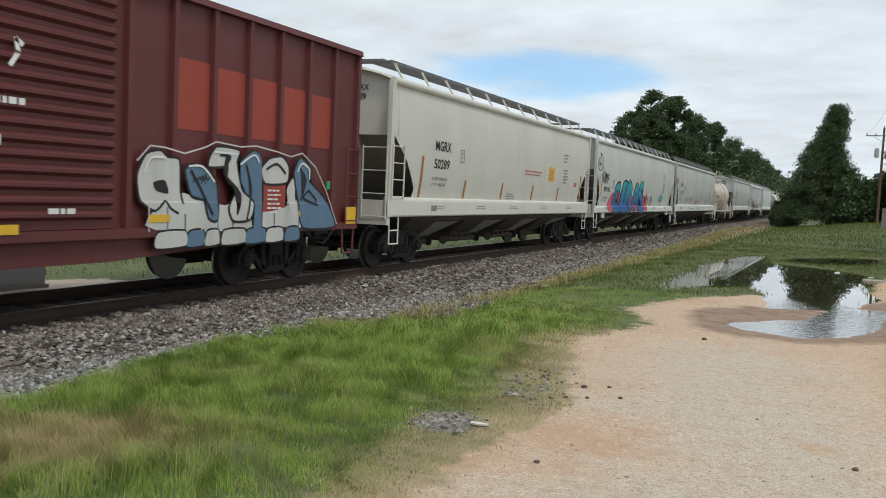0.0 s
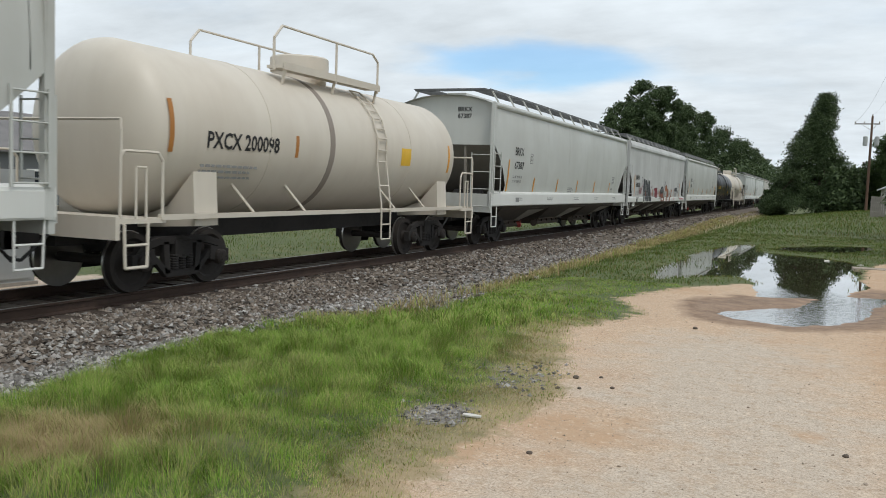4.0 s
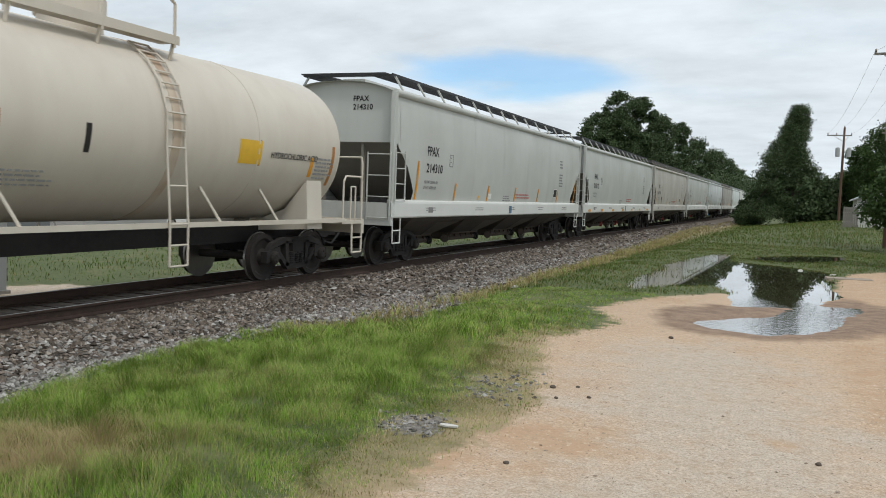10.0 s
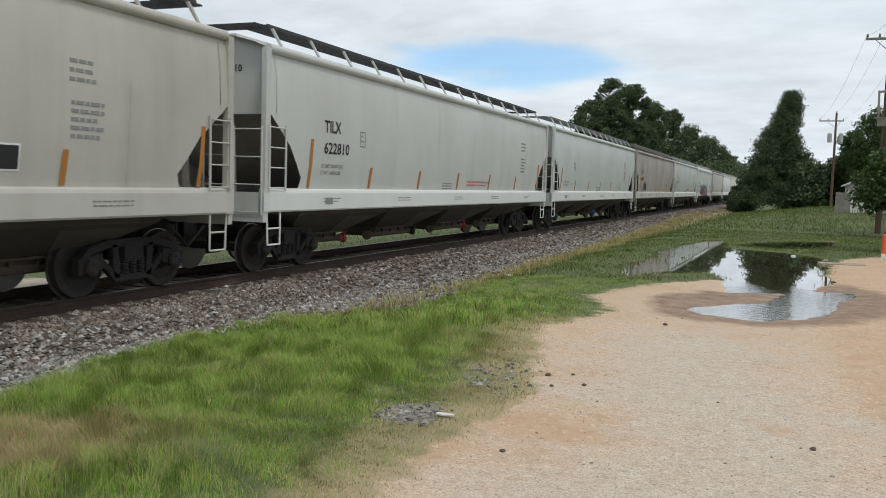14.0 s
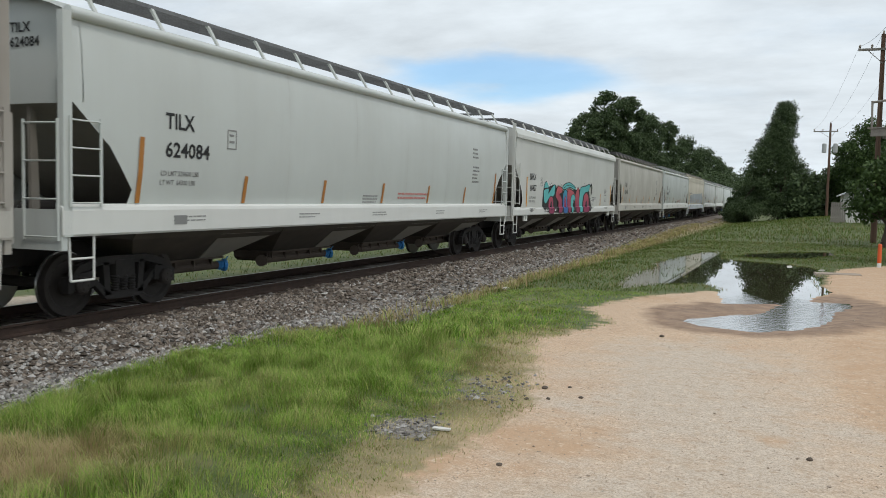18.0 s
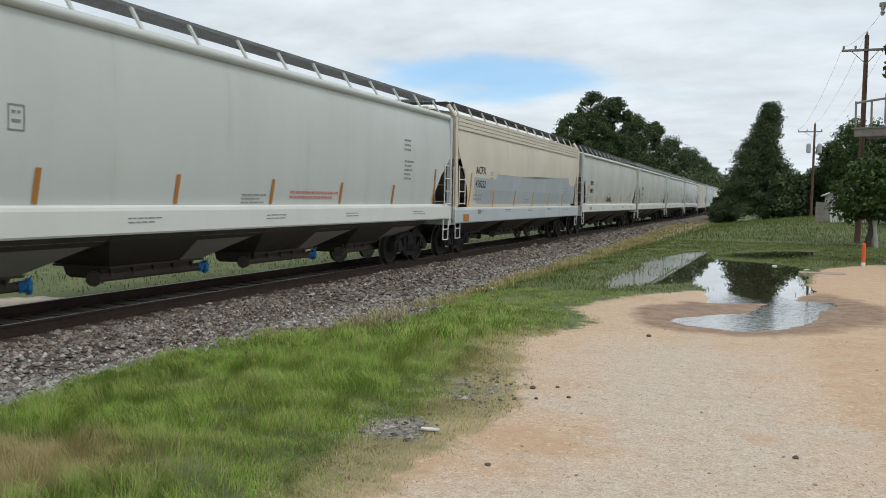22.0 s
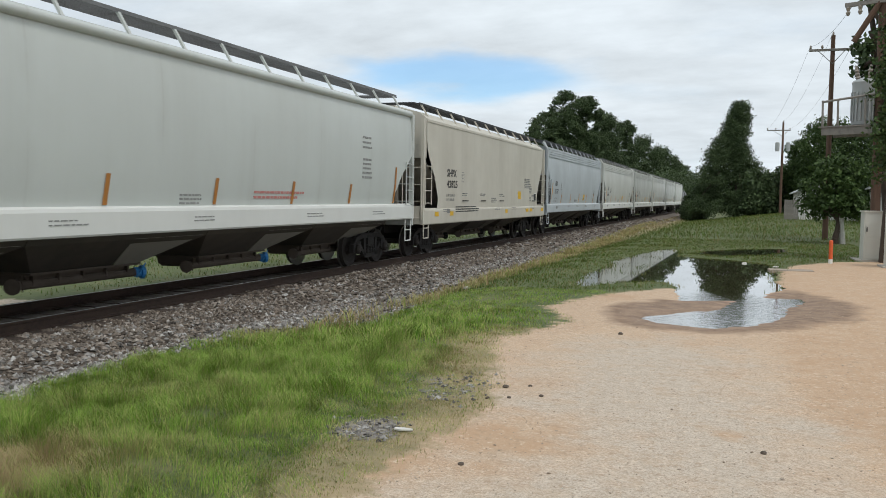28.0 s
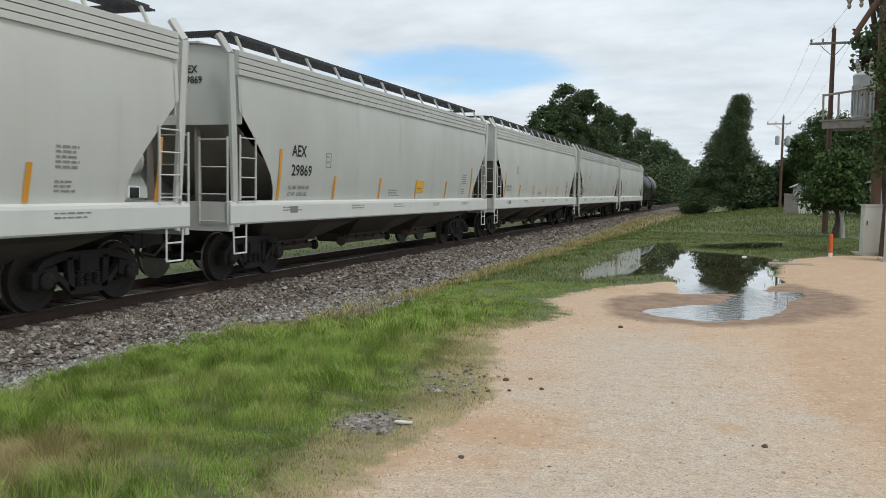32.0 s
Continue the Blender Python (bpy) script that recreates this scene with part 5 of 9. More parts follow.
def tree(x, y, trunk_h, trunk_r, blobs, leaves, size, seed, label, mat=None, bark=None, group="", name="tree", limbs=6, fine=1.0):
    rng = np.random.default_rng(seed)
    rnd = random.Random(seed)
    z = ground_height(x, y) - 0.1
    t = thing(name, (x, y, z), label, "tree" if name == "tree" else "shrub", group)
    if trunk_r:
        bm = bmesh.new()
        pts = [Vector((0, 0, 0))]
        for k in range(5):
            pts.append(pts[-1] + Vector((rnd.uniform(-0.05, 0.05) * trunk_h, rnd.uniform(-0.03, 0.03) * trunk_h, trunk_h / 5)))
        for k, (p, q) in enumerate(zip(pts, pts[1:])):
            rod(bm, p, q, trunk_r * (1.15 - 0.17 * k), 9, trunk_r * (0.98 - 0.17 * k))
        part("trunk", bm, bark or BARK, t, smooth=True)
        order = sorted(blobs, key=lambda b: -b[3])[:limbs]
        for b in order:
            bm = bmesh.new()
            p = pts[2].lerp(pts[5], rnd.uniform(0.1, 1.0))
            q = Vector(b[:3])
            mid = p.lerp(q, 0.55) + Vector((rnd.uniform(-0.4, 0.4), rnd.uniform(-0.4, 0.4), rnd.uniform(-0.2, 0.5)))
            rod(bm, p, mid, trunk_r * 0.38, 6, trunk_r * 0.25)
            rod(bm, mid, q, trunk_r * 0.25, 6, trunk_r * 0.08)
            part("limb", bm, BARK, t)
    v, f = leaf_cloud(blobs, int(leaves / fine ** 2), size * fine, rng)
    me = quad_mesh("crown", v, f)
    me.materials.append(mat or LEAF_DARK)
    o = new("crown", me)
    o.parent = t
    return t


def crown(rnd, w, z0, z1, n, top=0.5, r=(0.16, 0.30)):
    """Blobs filling a crown of half width w between two heights, narrower to the top."""
    out = []
    for i in range(n * 2):
        k = (i + 0.5) / (n * 2)
        z = z0 + (z1 - z0) * k
        ww = w * min(1.0, 0.6 + 1.6 * k) * max(0.05, 1 - max(0.0, (k - top) / (1.03 - top)) ** 2.2) ** 0.6
        a = i * 2.4 + rnd.uniform(-0.5, 0.5)
        s = w * rnd.uniform(*r) * (1.25 - 0.35 * k)
        d = max(0.0, ww - s * 0.6) * rnd.uniform(0.15, 1.0)
        out.append((math.cos(a) * d, math.sin(a) * d, z - s * 0.3, s, s * rnd.uniform(0.7, 1.0)))
    return out


def bearing(deg, y):
    return -math.tan(radians(deg)) * y


def build_trees():
    rnd = random.Random(5)
    # tall stand beyond the line
    for k, (b, y, up, w, n, lv) in enumerate([(12.3, 128, 6.3, 4.0, 26, 11000), (10.8, 130, 7.6, 4.6, 30, 15000), (9.5, 132, 7.3, 4.0, 28, 13000), (8.2, 140, 6.1, 4.2, 26, 11000), (7.0, 150, 5.7, 3.8, 24, 9000),
                                              (5.9, 165, 4.65, 4.6, 22, 8500), (4.8, 190, 3.95, 5.2, 22, 8000), (4.0, 225, 3.35, 5.5, 20, 7000), (3.3, 265, 2.8, 5.5, 18, 6000), (11.6, 150, 5.2, 6.0, 22, 8000), (9.0, 155, 4.9, 7.0, 22, 8500), (7.2, 175, 4.0, 7.0, 22, 8000)]):
        x = bearing(b, y)
        h = 1.9 + math.hypot(x, y) * math.tan(radians(up)) - ground_height(x, y)
        tree(x, y, h * 0.62, 0.32, crown(rnd, w, h * 0.2, h - 0.5, n, 0.5, (0.17, 0.30)), int(lv * 3.4), (0.42 + 0.0012 * y) * 0.26, 30 + k, "tall dark green tree beyond the railway line", group="trees beyond the line")
    # undergrowth closing the stand
    for k, (b, y, h, w) in enumerate([(11.5, 122, 6, 7), (8.5, 126, 6.5, 7), (6.5, 140, 7, 6), (5.0, 170, 8, 7), (3.9, 205, 9, 7), (3.0, 250, 10, 8), (2.4, 300, 11, 10), (1.6, 340, 11, 12)]):
        tree(bearing(b, y), y, 2, 0, crown(rnd, w, 0.8, h, 16, 0.8, (0.22, 0.38)), 9000, 0.26, 60 + k, "dense dark undergrowth beneath the tall trees", group="undergrowth", name="shrub")
    # vine-grown tree on the lot side of the line
    blobs = []
    edge = ((0.5, -6.8, 6.8), (2.6, -6.0, 5.6), (5.2, -5.2, 4.1), (7.2, -4.4, 2.6), (9.2, -3.7, 1.5), (10.3, -3.0, 1.4), (11.4, -2.2, 1.6), (12.8, -1.8, 1.6), (14.2, -1.3, 1.35), (15.2, -0.4, 0.7))
    for i in range(150):
        q = (i / 149) ** 1.15
        z = 0.8 + 13.6 * q
        lo, hi = [np.interp(z, [e[0] for e in edge], [e[k] for e in edge]) for k in (1, 2)]
        r = 1.15 - 0.55 * q + rnd.uniform(-0.2, 0.25)
        u = (i * 0.618) % 1.0
        x = lo + r * 0.7 + (hi - lo - r * 1.4) * u
        blobs.append((x, rnd.uniform(-1.8, 1.8) * (1.2 - q), z + rnd.uniform(-0.3, 0.3), r, r * rnd.uniform(0.75, 1.15)))
    tree(bearing(0.28, 114) + 0.7, 114, 10, 0.4, blobs, 95000, 0.115, 80, "tall narrow tree smothered in dark green vines", limbs=8)
    for k, (b, y, h, w) in enumerate([(2.6, 118, 3.6, 2.2), (-1.6, 112, 5.2, 2.8), (-2.9, 118, 6.5, 3.0)]):
        tree(bearing(b, y), y, 1, 0, crown(rnd, w, 0.6, h, 12, 0.8, (0.25, 0.42)), 4200, 0.25, 90 + k, "dark green shrub at the foot of the trees", group="shrubs", name="shrub")
    # lighter trees behind the fence
    for k, (b, y, h, w, lv) in enumerate([(-3.7, 114, 9.3, 2.8, 6000), (-4.7, 111, 11.2, 3.6, 8000), (-5.7, 108, 10.8, 3.6, 7000), (-6.9, 84, 8.6, 3.2, 4400), (-8.2, 80, 8.8, 3.4, 4400), (-9.6, 76, 9.5, 4, 4600)]):
        tree(bearing(b, y), y, h * 0.5, 0.2, crown(rnd, w, 1.2, h, 20, 0.6, (0.2, 0.36)), lv, 0.24, 100 + k, "leafy green tree behind the picket fence", LEAF_GREEN, group="trees behind the fence", fine=0.62)
    t = tree(4.75, 46, 2.0, 0.16, crown(rnd, 1.8, 1.75, 4.4, 22, 0.6, (0.16, 0.30)), 6500, 0.12, 120, "small leafy tree with a twin trunk on the grass", LEAF_GREEN)
    bm = bmesh.new()
    rod(bm, (0.36, 0, -0.1), (0.24, 0, 1.4), 0.15, 9, 0.10)
    part("second_trunk", bm, PALE_BARK, t, "whitewashed second trunk")
    # ivy on the near pole and the tree rising behind it
    ivy = [(rnd.uniform(-0.25, 0.35), rnd.uniform(-0.3, 0.3), 3.2 + 4.6 * i / 15, rnd.uniform(0.35, 0.6), rnd.uniform(0.4, 0.6)) for i in range(16)]
    tree(4.75, 31.2, 8.5, 0.16, ivy, 5200, 0.085, 130, "utility pole overgrown with green ivy", LEAF_GREEN, limbs=0)
    tree(7.6, 48, 13, 0.32, crown(rnd, 2.6, 6, 16, 26, 0.7, (0.14, 0.24)), 5200, 0.20, 131, "tall pine with sparse dark foliage", limbs=10)


build_trees()

# ---- lot edge: poles, platform, cabinet, post, fence ----
POLE = grainy("creosoted_pole", (0.135, 0.078, 0.052), (0.05, 0.03, 0.022), 7, 0.9, 0.6, 0.01, (3, 3, 0.3))
GREY_WOOD = grainy("weathered_wood", (0.27, 0.25, 0.225), (0.12, 0.11, 0.10), 9, 0.9, 0.6, 0.01)
GREY_PAINT = paint("grey_tank_paint", (0.40, 0.42, 0.42), 0.5, 0.35)
CREAM = paint("cream_enamel", (0.62, 0.61, 0.55), 0.45, 0.2)
CERAMIC = plain("glazed_insulator", (0.30, 0.26, 0.22), 0.2)
WIRE = plain("dark_wire", (0.02, 0.02, 0.02), 0.5)


def utility_pole(x, y, height, arm_z, arm, label, cans=0, turn=0.0):
    z = ground_height(x, y) - 0.15
    p = thing("utility_pole", (x, y, z), label, "utility pole", "utility poles")
    p.matrix_basis = pose(x, y, z, 0, 0, turn)
    bm = bmesh.new()
    rod(bm, (0, 0, 0), (0, 0, height - z), 0.16, 12, 0.11)
    part("shaft", bm, POLE, p, smooth=True)
    bm = bmesh.new()
    box(bm, arm[0], arm[1], -0.17, -0.06, arm_z - z - 0.06, arm_z - z + 0.06)
    part("crossarm", bm, GREY_WOOD, p)
    for s in (arm[0] * 0.6, arm[1] * 0.6):
        bm = bmesh.new()
        rod(bm, (s, -0.1, arm_z - z - 0.05), (0, -0.13, arm_z - z - 0.75), 0.02, 6)
        part("arm_brace", bm, GREY_WOOD, p)
    for s in (arm[0] + 0.08, arm[0] * 0.45, arm[1] - 0.08):
        bm = bmesh.new()
        turned(bm, [(0, 0.03), (0.05, 0.05), (0.08, 0.07), (0.11, 0.05), (0.15, 0.07), (0.19, 0.04), (0.22, 0.02)], (s, -0.11, arm_z - z + 0.06), (0, 0, 1), 12)
        part("insulator", bm, CERAMIC, p)
    bm = bmesh.new()
    turned(bm, [(0, 0.03), (0.06, 0.06), (0.12, 0.05), (0.2, 0.03)], (0, 0, height - z), (0, 0, 1), 10)
    part("top_insulator", bm, CERAMIC, p)
    for k in range(cans):
        bm = bmesh.new()
        turned(bm, [(0, 0.16), (0.04, 0.24), (0.95, 0.24), (1.0, 0.2), (1.06, 0.1)], ((k - 0.5) * 1.15, -0.25, arm_z - z - 2.4), (0, 0, 1), 16)
        part("transformer_can", bm, GREY_PAINT, p, "pale grey transformer can", True)
    return p


utility_pole(4.9, 105, 11.6, 10.7, (-1.75, 0.8), "distant brown wooden utility pole with transformers", 2)
utility_pole(4.75, 51, 11.2, 10.4, (-1.2, 1.0), "brown wooden utility pole with one crossarm")


def transformer_bank():
    z = ground_height(4.4, 33) - 0.1
    p = thing("transformer_platform", (4.3, 33, z), "pole platform carrying large grey transformers", "transformer")
    p.matrix_basis = pose(4.55, 33, z + 0.35, 0, 0, -24)
    for x, y in ((0.12, 0.0), (1.9, 0.6)):
        bm = bmesh.new()
        rod(bm, (x, y, -0.5), (x - 0.05, y, 9.8), 0.17, 12, 0.13)
        part("pole", bm, POLE, p, smooth=True)
    for y in (-0.45, 0.75):
        bm = bmesh.new()
        box(bm, -1.65, 3.2, y - 0.05, y + 0.05, 4.12, 4.38)
        part("platform_beam", bm, GREY_WOOD, p)
    for k in range(9):
        bm = bmesh.new()
        y = -0.55 + k * 0.17
        box(bm, -1.75, 3.2, y, y + 0.14, 4.385, 4.43)
        part("plank", bm, GREY_WOOD, p)
    for x in (-1.62, -1.1, -0.2):
        bm = bmesh.new()
        rod(bm, (x, -0.5, 4.43), (x - 0.02, -0.5, 5.35), 0.04, 6)
        part("rail_post", bm, GREY_WOOD, p)
    for z1 in (5.30,):
        bm = bmesh.new()
        rod(bm, (-1.62, -0.5, z1), (3.0, -0.5, z1 + 0.45), 0.04, 6)
        part("hand_rail", bm, GREY_WOOD, p)
    for k, x in enumerate((-0.42, 0.75, 1.9)):
        bm = bmesh.new()
        turned(bm, [(0, 0.36), (0.06, 0.42), (1.45, 0.42), (1.52, 0.44), (1.58, 0.40), (1.68, 0.20)], (x, 0.1, 4.43), (0, 0, 1), 20)
        tank = part("transformer", bm, GREY_PAINT, p, "large pale grey transformer tank", True)
        for j in range(7):
            bm = bmesh.new()
            a = -math.pi / 2 + (j - 3) * 0.3
            rod(bm, (x + 0.45 * math.cos(a), 0.1 + 0.45 * math.sin(a), 4.6), (x + 0.45 * math.cos(a), 0.1 + 0.45 * math.sin(a), 5.6), 0.03, 6)
            part("cooling_tube", bm, GREY_PAINT, tank)
        for j in (-0.2, 0.18):
            bm = bmesh.new()
            turned(bm, [(0, 0.05), (0.08, 0.09), (0.12, 0.06), (0.2, 0.09), (0.24, 0.06), (0.32, 0.085), (0.36, 0.05), (0.5, 0.03)], (x + j, -0.05, 6.05), (j * 0.6, -0.2, 1), 12)
            part("bushing", bm, CERAMIC, tank)
    bm = bmesh.new()
    rod(bm, (-0.75, -0.3, 7.35), (0.6, -0.1, 9.6), 0.10, 10)
    part("brace_pole", bm, POLE, p)
    bm = bmesh.new()
    box(bm, -1.1, 2.6, -0.28, -0.16, 8.6, 8.74)
    part("crossarm", bm, GREY_WOOD, p)
    for k in (-1.0, -0.6, 0.5, 1.2):
        bm = bmesh.new()
        turned(bm, [(0, 0.04), (0.1, 0.08), (0.16, 0.05), (0.26, 0.08), (0.4, 0.03)], (k, -0.22, 8.3 if k < 0 else 8.74), (0, 0, 1), 10)
        part("insulator", bm, CERAMIC, p)
    return p


transformer_bank()


def cabinet():
    c = thing("utility_cabinet", (4.45, 31.8, 0), "cream metal utility cabinet on a concrete pad", "utility cabinet")
    bm = bmesh.new()
    box(bm, -0.55, 1.9, -0.5, 0.9, -0.05, 0.06)
    part("pad", bm, grainy("pad_concrete", (0.42, 0.39, 0.34), (0.3, 0.27, 0.23), 12), c)
    bm = bmesh.new()
    box(bm, -0.32, 0.85, -0.32, 0.55, 0.06, 1.66)
    bmesh.ops.bevel(bm, geom=bm.edges[:], offset=0.02, segments=2)
    body = part("body", bm, CREAM, c)
    for z0, z1 in ((0.10, 0.82), (0.86, 1.58)):
        bm = bmesh.new()
        box(bm, -0.27, 0.80, -0.345, -0.322, z0, z1)
        bmesh.ops.bevel(bm, geom=bm.edges[:], offset=0.006, segments=1)
        part("door_panel", bm, CREAM, body)
    bm = bmesh.new()
    box(bm, -0.36, 0.89, -0.37, 0.59, 1.66, 1.71)
    bmesh.ops.bevel(bm, geom=bm.edges[:], offset=0.015, segments=1)
    part("lid", bm, CREAM, c)
    bm = bmesh.new()
    box(bm, -0.245, -0.215, -0.375, -0.345, 1.0, 1.16)
    part("handle", bm, M["steel_dark"], body)
    d = thing("electrical_cabinet", (4.55, 28.6, 0), "tall cream electrical cabinet beside the dirt lot", "utility cabinet")
    bm = bmesh.new()
    box(bm, -0.16, 0.9, -0.3, 0.4, 0.0, 1.9)
    bmesh.ops.bevel(bm, geom=bm.edges[:], offset=0.02, segments=2)
    part("body", bm, CREAM, d)
    bm = bmesh.new()
    box(bm, -0.12, 0.86, -0.325, -0.302, 0.1, 1.82)
    part("door_panel", bm, CREAM, d)
    bm = bmesh.new()
    box(bm, -0.3, 1.1, -0.5, 0.6, -0.04, 0.05)
    part("pad", bm, grainy("pad_concrete", (0.42, 0.39, 0.34), (0.3, 0.27, 0.23), 12), d)


cabinet()


def marker_post():
    c = thing("marker_post", (2.97, 29.7, 0), "orange plastic marker post with a white foot", "marker post")
    bm = bmesh.new()
    rod(bm, (0, 0, 0.13), (0, 0, 0.70), 0.06, 14)
    turned(bm, [(0.69, 0.06), (0.73, 0.045), (0.74, 0.02)], (0, 0, 0), (0, 0, 1), 14)
    part("sleeve", bm, plain("orange_plastic", (0.75, 0.12, 0.03), 0.5), c, smooth=True)
    bm = bmesh.new()
    rod(bm, (0, 0, -0.1), (0, 0, 0.13), 0.062, 14)
    part("foot", bm, M["white_mark"], c, "white reflective foot", True)


marker_post()


def picket_fence():
    z = ground_height(6, 80)
    f = thing("picket_fence", (4.3, 80, z), "white and grey wooden picket fence by the trees", "fence")
    rnd = random.Random(3)
    white = plain("flaking_white_paint", (0.66, 0.65, 0.62), 0.8)
    bm = bmesh.new()
    slab(bm, [(-0.07, 0), (0.07, 0), (0.07, 1.55), (0, 1.66), (-0.07, 1.55)], "y", -0.012, 0.012)
    w = None
    for k in range(24):
        x = 1.05 + k * 0.19
        if k in (6, 11):
            continue
        m4 = (x, 0, rnd.uniform(-0.04, 0.03))
        if w is None:
            w = part("picket", bm, white, f)
            w.matrix_basis = Matrix.Translation(m4)
        else:
            again(w, f, m4)
    bm = bmesh.new()
    slab(bm, [(-0.075, 0), (0.075, 0), (0.075, 1.72), (-0.075, 1.72)], "y", -0.012, 0.012)
    g = None
    for k in range(7):
        m4 = (-0.15 + k * 0.165, 0, rnd.uniform(-0.03, 0.03))
        if g is None:
            g = part("board", bm, GREY_WOOD, f, "weathered grey board")
            g.matrix_basis = Matrix.Translation(m4)
        else:
            again(g, f, m4)
    for zz in (0.4, 1.2):
        bm = bmesh.new()
        box(bm, -0.25, 5.6, 0.013, 0.05, zz, zz + 0.09)
        part("fence_rail", bm, white, f)


picket_fence()


def house(name, x, y, w, d, h, wall, roof, label, turn=0.0, z=None, windows=3):
    hs = thing(name, (x, y, ground_height(x, y) if z is None else z), label, "house", "houses")
    hs.matrix_basis = pose(x, y, ground_height(x, y) if z is None else z, 0, 0, turn)
    bm = bmesh.new()
    slab(bm, [(-w / 2, 0), (w / 2, 0), (w / 2, h), (0, h + w * 0.22), (-w / 2, h)], "y", -d / 2, d / 2)
    part("wall", bm, wall, hs)
    for s in (-1, 1):
        bm = bmesh.new()
        slab(bm, [(s * (w / 2 + 0.35), h - 0.12), (0, h + w * 0.22 + 0.06), (0, h + w * 0.22 + 0.18), (s * (w / 2 + 0.35), h)], "y", -d / 2 - 0.3, d / 2 + 0.3)
        part("roof", bm, roof, hs)
    for k in range(windows):
        yy = -d / 2 + d * (k + 0.5) / windows
        bm = bmesh.new()
        box(bm, w / 2 + 0.002, w / 2 + 0.06, yy - 0.5, yy + 0.5, 1.0, 2.2)
        fr = part("window", bm, M["white_mark"], hs)
        bm = bmesh.new()
        box(bm, w / 2 + 0.061, w / 2 + 0.07, yy - 0.4, yy + 0.4, 1.1, 2.1)
        part("pane", bm, M["glass_dark"], fr)
    return hs


M["glass_dark"] = plain("dark_glass", (0.03, 0.035, 0.04), 0.08)
SIDING = paint("pale_siding", (0.55, 0.55, 0.53), 0.7, 0.3)
BLUE_GREY = paint("grey_siding", (0.16, 0.17, 0.18), 0.7, 0.3)
ROOF = grainy("roof_shingles", (0.20, 0.19, 0.19), (0.10, 0.10, 0.10), 8, 0.9)
TIN = paint("pale_tin_roof", (0.55, 0.57, 0.58), 0.4, 0.3)
house("house", 7.4, 88, 4.0, 5.0, 2.3, SIDING, TIN, "small white shed with a pale tin roof")
house("house", 13.5, 74, 6.0, 8.0, 2.9, SIDING, TIN, "pale house among the trees")
house("house", -36, 26, 8, 11, 3.0, BLUE_GREY, ROOF, "dark grey house across the road", windows=4)
house("house", -37, 42, 8, 10, 3.0, SIDING, ROOF, "white house across the road", windows=4)
house("house", -40, 62, 9, 12, 3.0, SIDING, ROOF, "pale house across the road", windows=4)
house("house", -38, 8, 8, 12, 3.0, SIDING, ROOF, "pale house across the road", windows=4)


def parked_car(x, y, mat, label, turn=0.0, tall=0.0):
    c = thing("car", (x, y, -0.42), label, "car", "parked cars")
    c.matrix_basis = pose(x, y, -0.42, 0, 0, turn)
    bm = bmesh.new()
    slab(bm, [(-2.2, 0.35), (2.2, 0.35), (2.25, 0.75), (2.1, 0.95), (1.2, 1.02), (0.55, 1.46 + tall), (-1.3, 1.46 + tall), (-2.0, 1.0), (-2.25, 0.9)], "x", -0.86, 0.86)
    bmesh.ops.bevel(bm, geom=[e for e in bm.edges if abs(e.verts[0].co.x - e.verts[1].co.x) < 0.01], offset=0.09, segments=2)
    part("body", bm, mat, c, smooth=True)
    bm = bmesh.new()
    slab(bm, [(0.98, 1.02), (0.48, 1.38 + tall), (-1.2, 1.38 + tall), (-1.65, 1.02)], "x", 0.862, 0.87)
    part("side_window", bm, M["glass_dark"], c)
    for yy in (-1.4, 1.35):
        for s in (-1, 1):
            bm = bmesh.new()
            turned(bm, [(0, 0.32), (0.2, 0.32)], (s * 0.68, yy, 0.32), (s, 0, 0), 18)
            w = part("wheel", bm, M["hose"], c)
            bm = bmesh.new()
            turned(bm, [(0.2, 0.2), (0.21, 0.19)], (s * 0.68, yy, 0.32), (s, 0, 0), 14)
            part("rim", bm, M["tread"], w)


parked_car(-24.8, 26.0, paint("silver_car_paint", (0.45, 0.46, 0.47), 0.25, 0.1, metal=0.5), "silver car parked across the line")
parked_car(-29.5, 35.5, paint("white_car_paint", (0.72, 0.72, 0.72), 0.25, 0.1), "white car parked by the houses", 0, 0.15)
parked_car(-27.5, 20.5, paint("white_van_paint", (0.70, 0.70, 0.69), 0.3, 0.15), "white van parked across the line", 0, 0.4)


def signal_box():
    c = thing("signal_cabinet", (-13.9, 10.6, -0.5), "silver metal signal cabinet beside the railway line", "signal cabinet")
    metal = paint("brushed_aluminium_box", (0.52, 0.55, 0.56), 0.4, 0.15, metal=0.3)
    bm = bmesh.new()
    box(bm, -0.75, 0.2, -1.6, 1.1, 0.12, 2.25)
    bmesh.ops.bevel(bm, geom=bm.edges[:], offset=0.02, segments=1)
    b = part("body", bm, metal, c)
    for y0, y1 in ((-1.5, -0.3), (-0.22, 0.98)):
        bm = bmesh.new()
        box(bm, 0.202, 0.225, y0, y1, 0.2, 2.15)
        part("door", bm, metal, b)
    bm = bmesh.new()
    box(bm, -0.8, 0.25, -1.65, 1.15, 0, 0.13)
    part("base", bm, grainy("cabinet_concrete", (0.36, 0.34, 0.31), (0.24, 0.22, 0.2), 10), c)


signal_box()


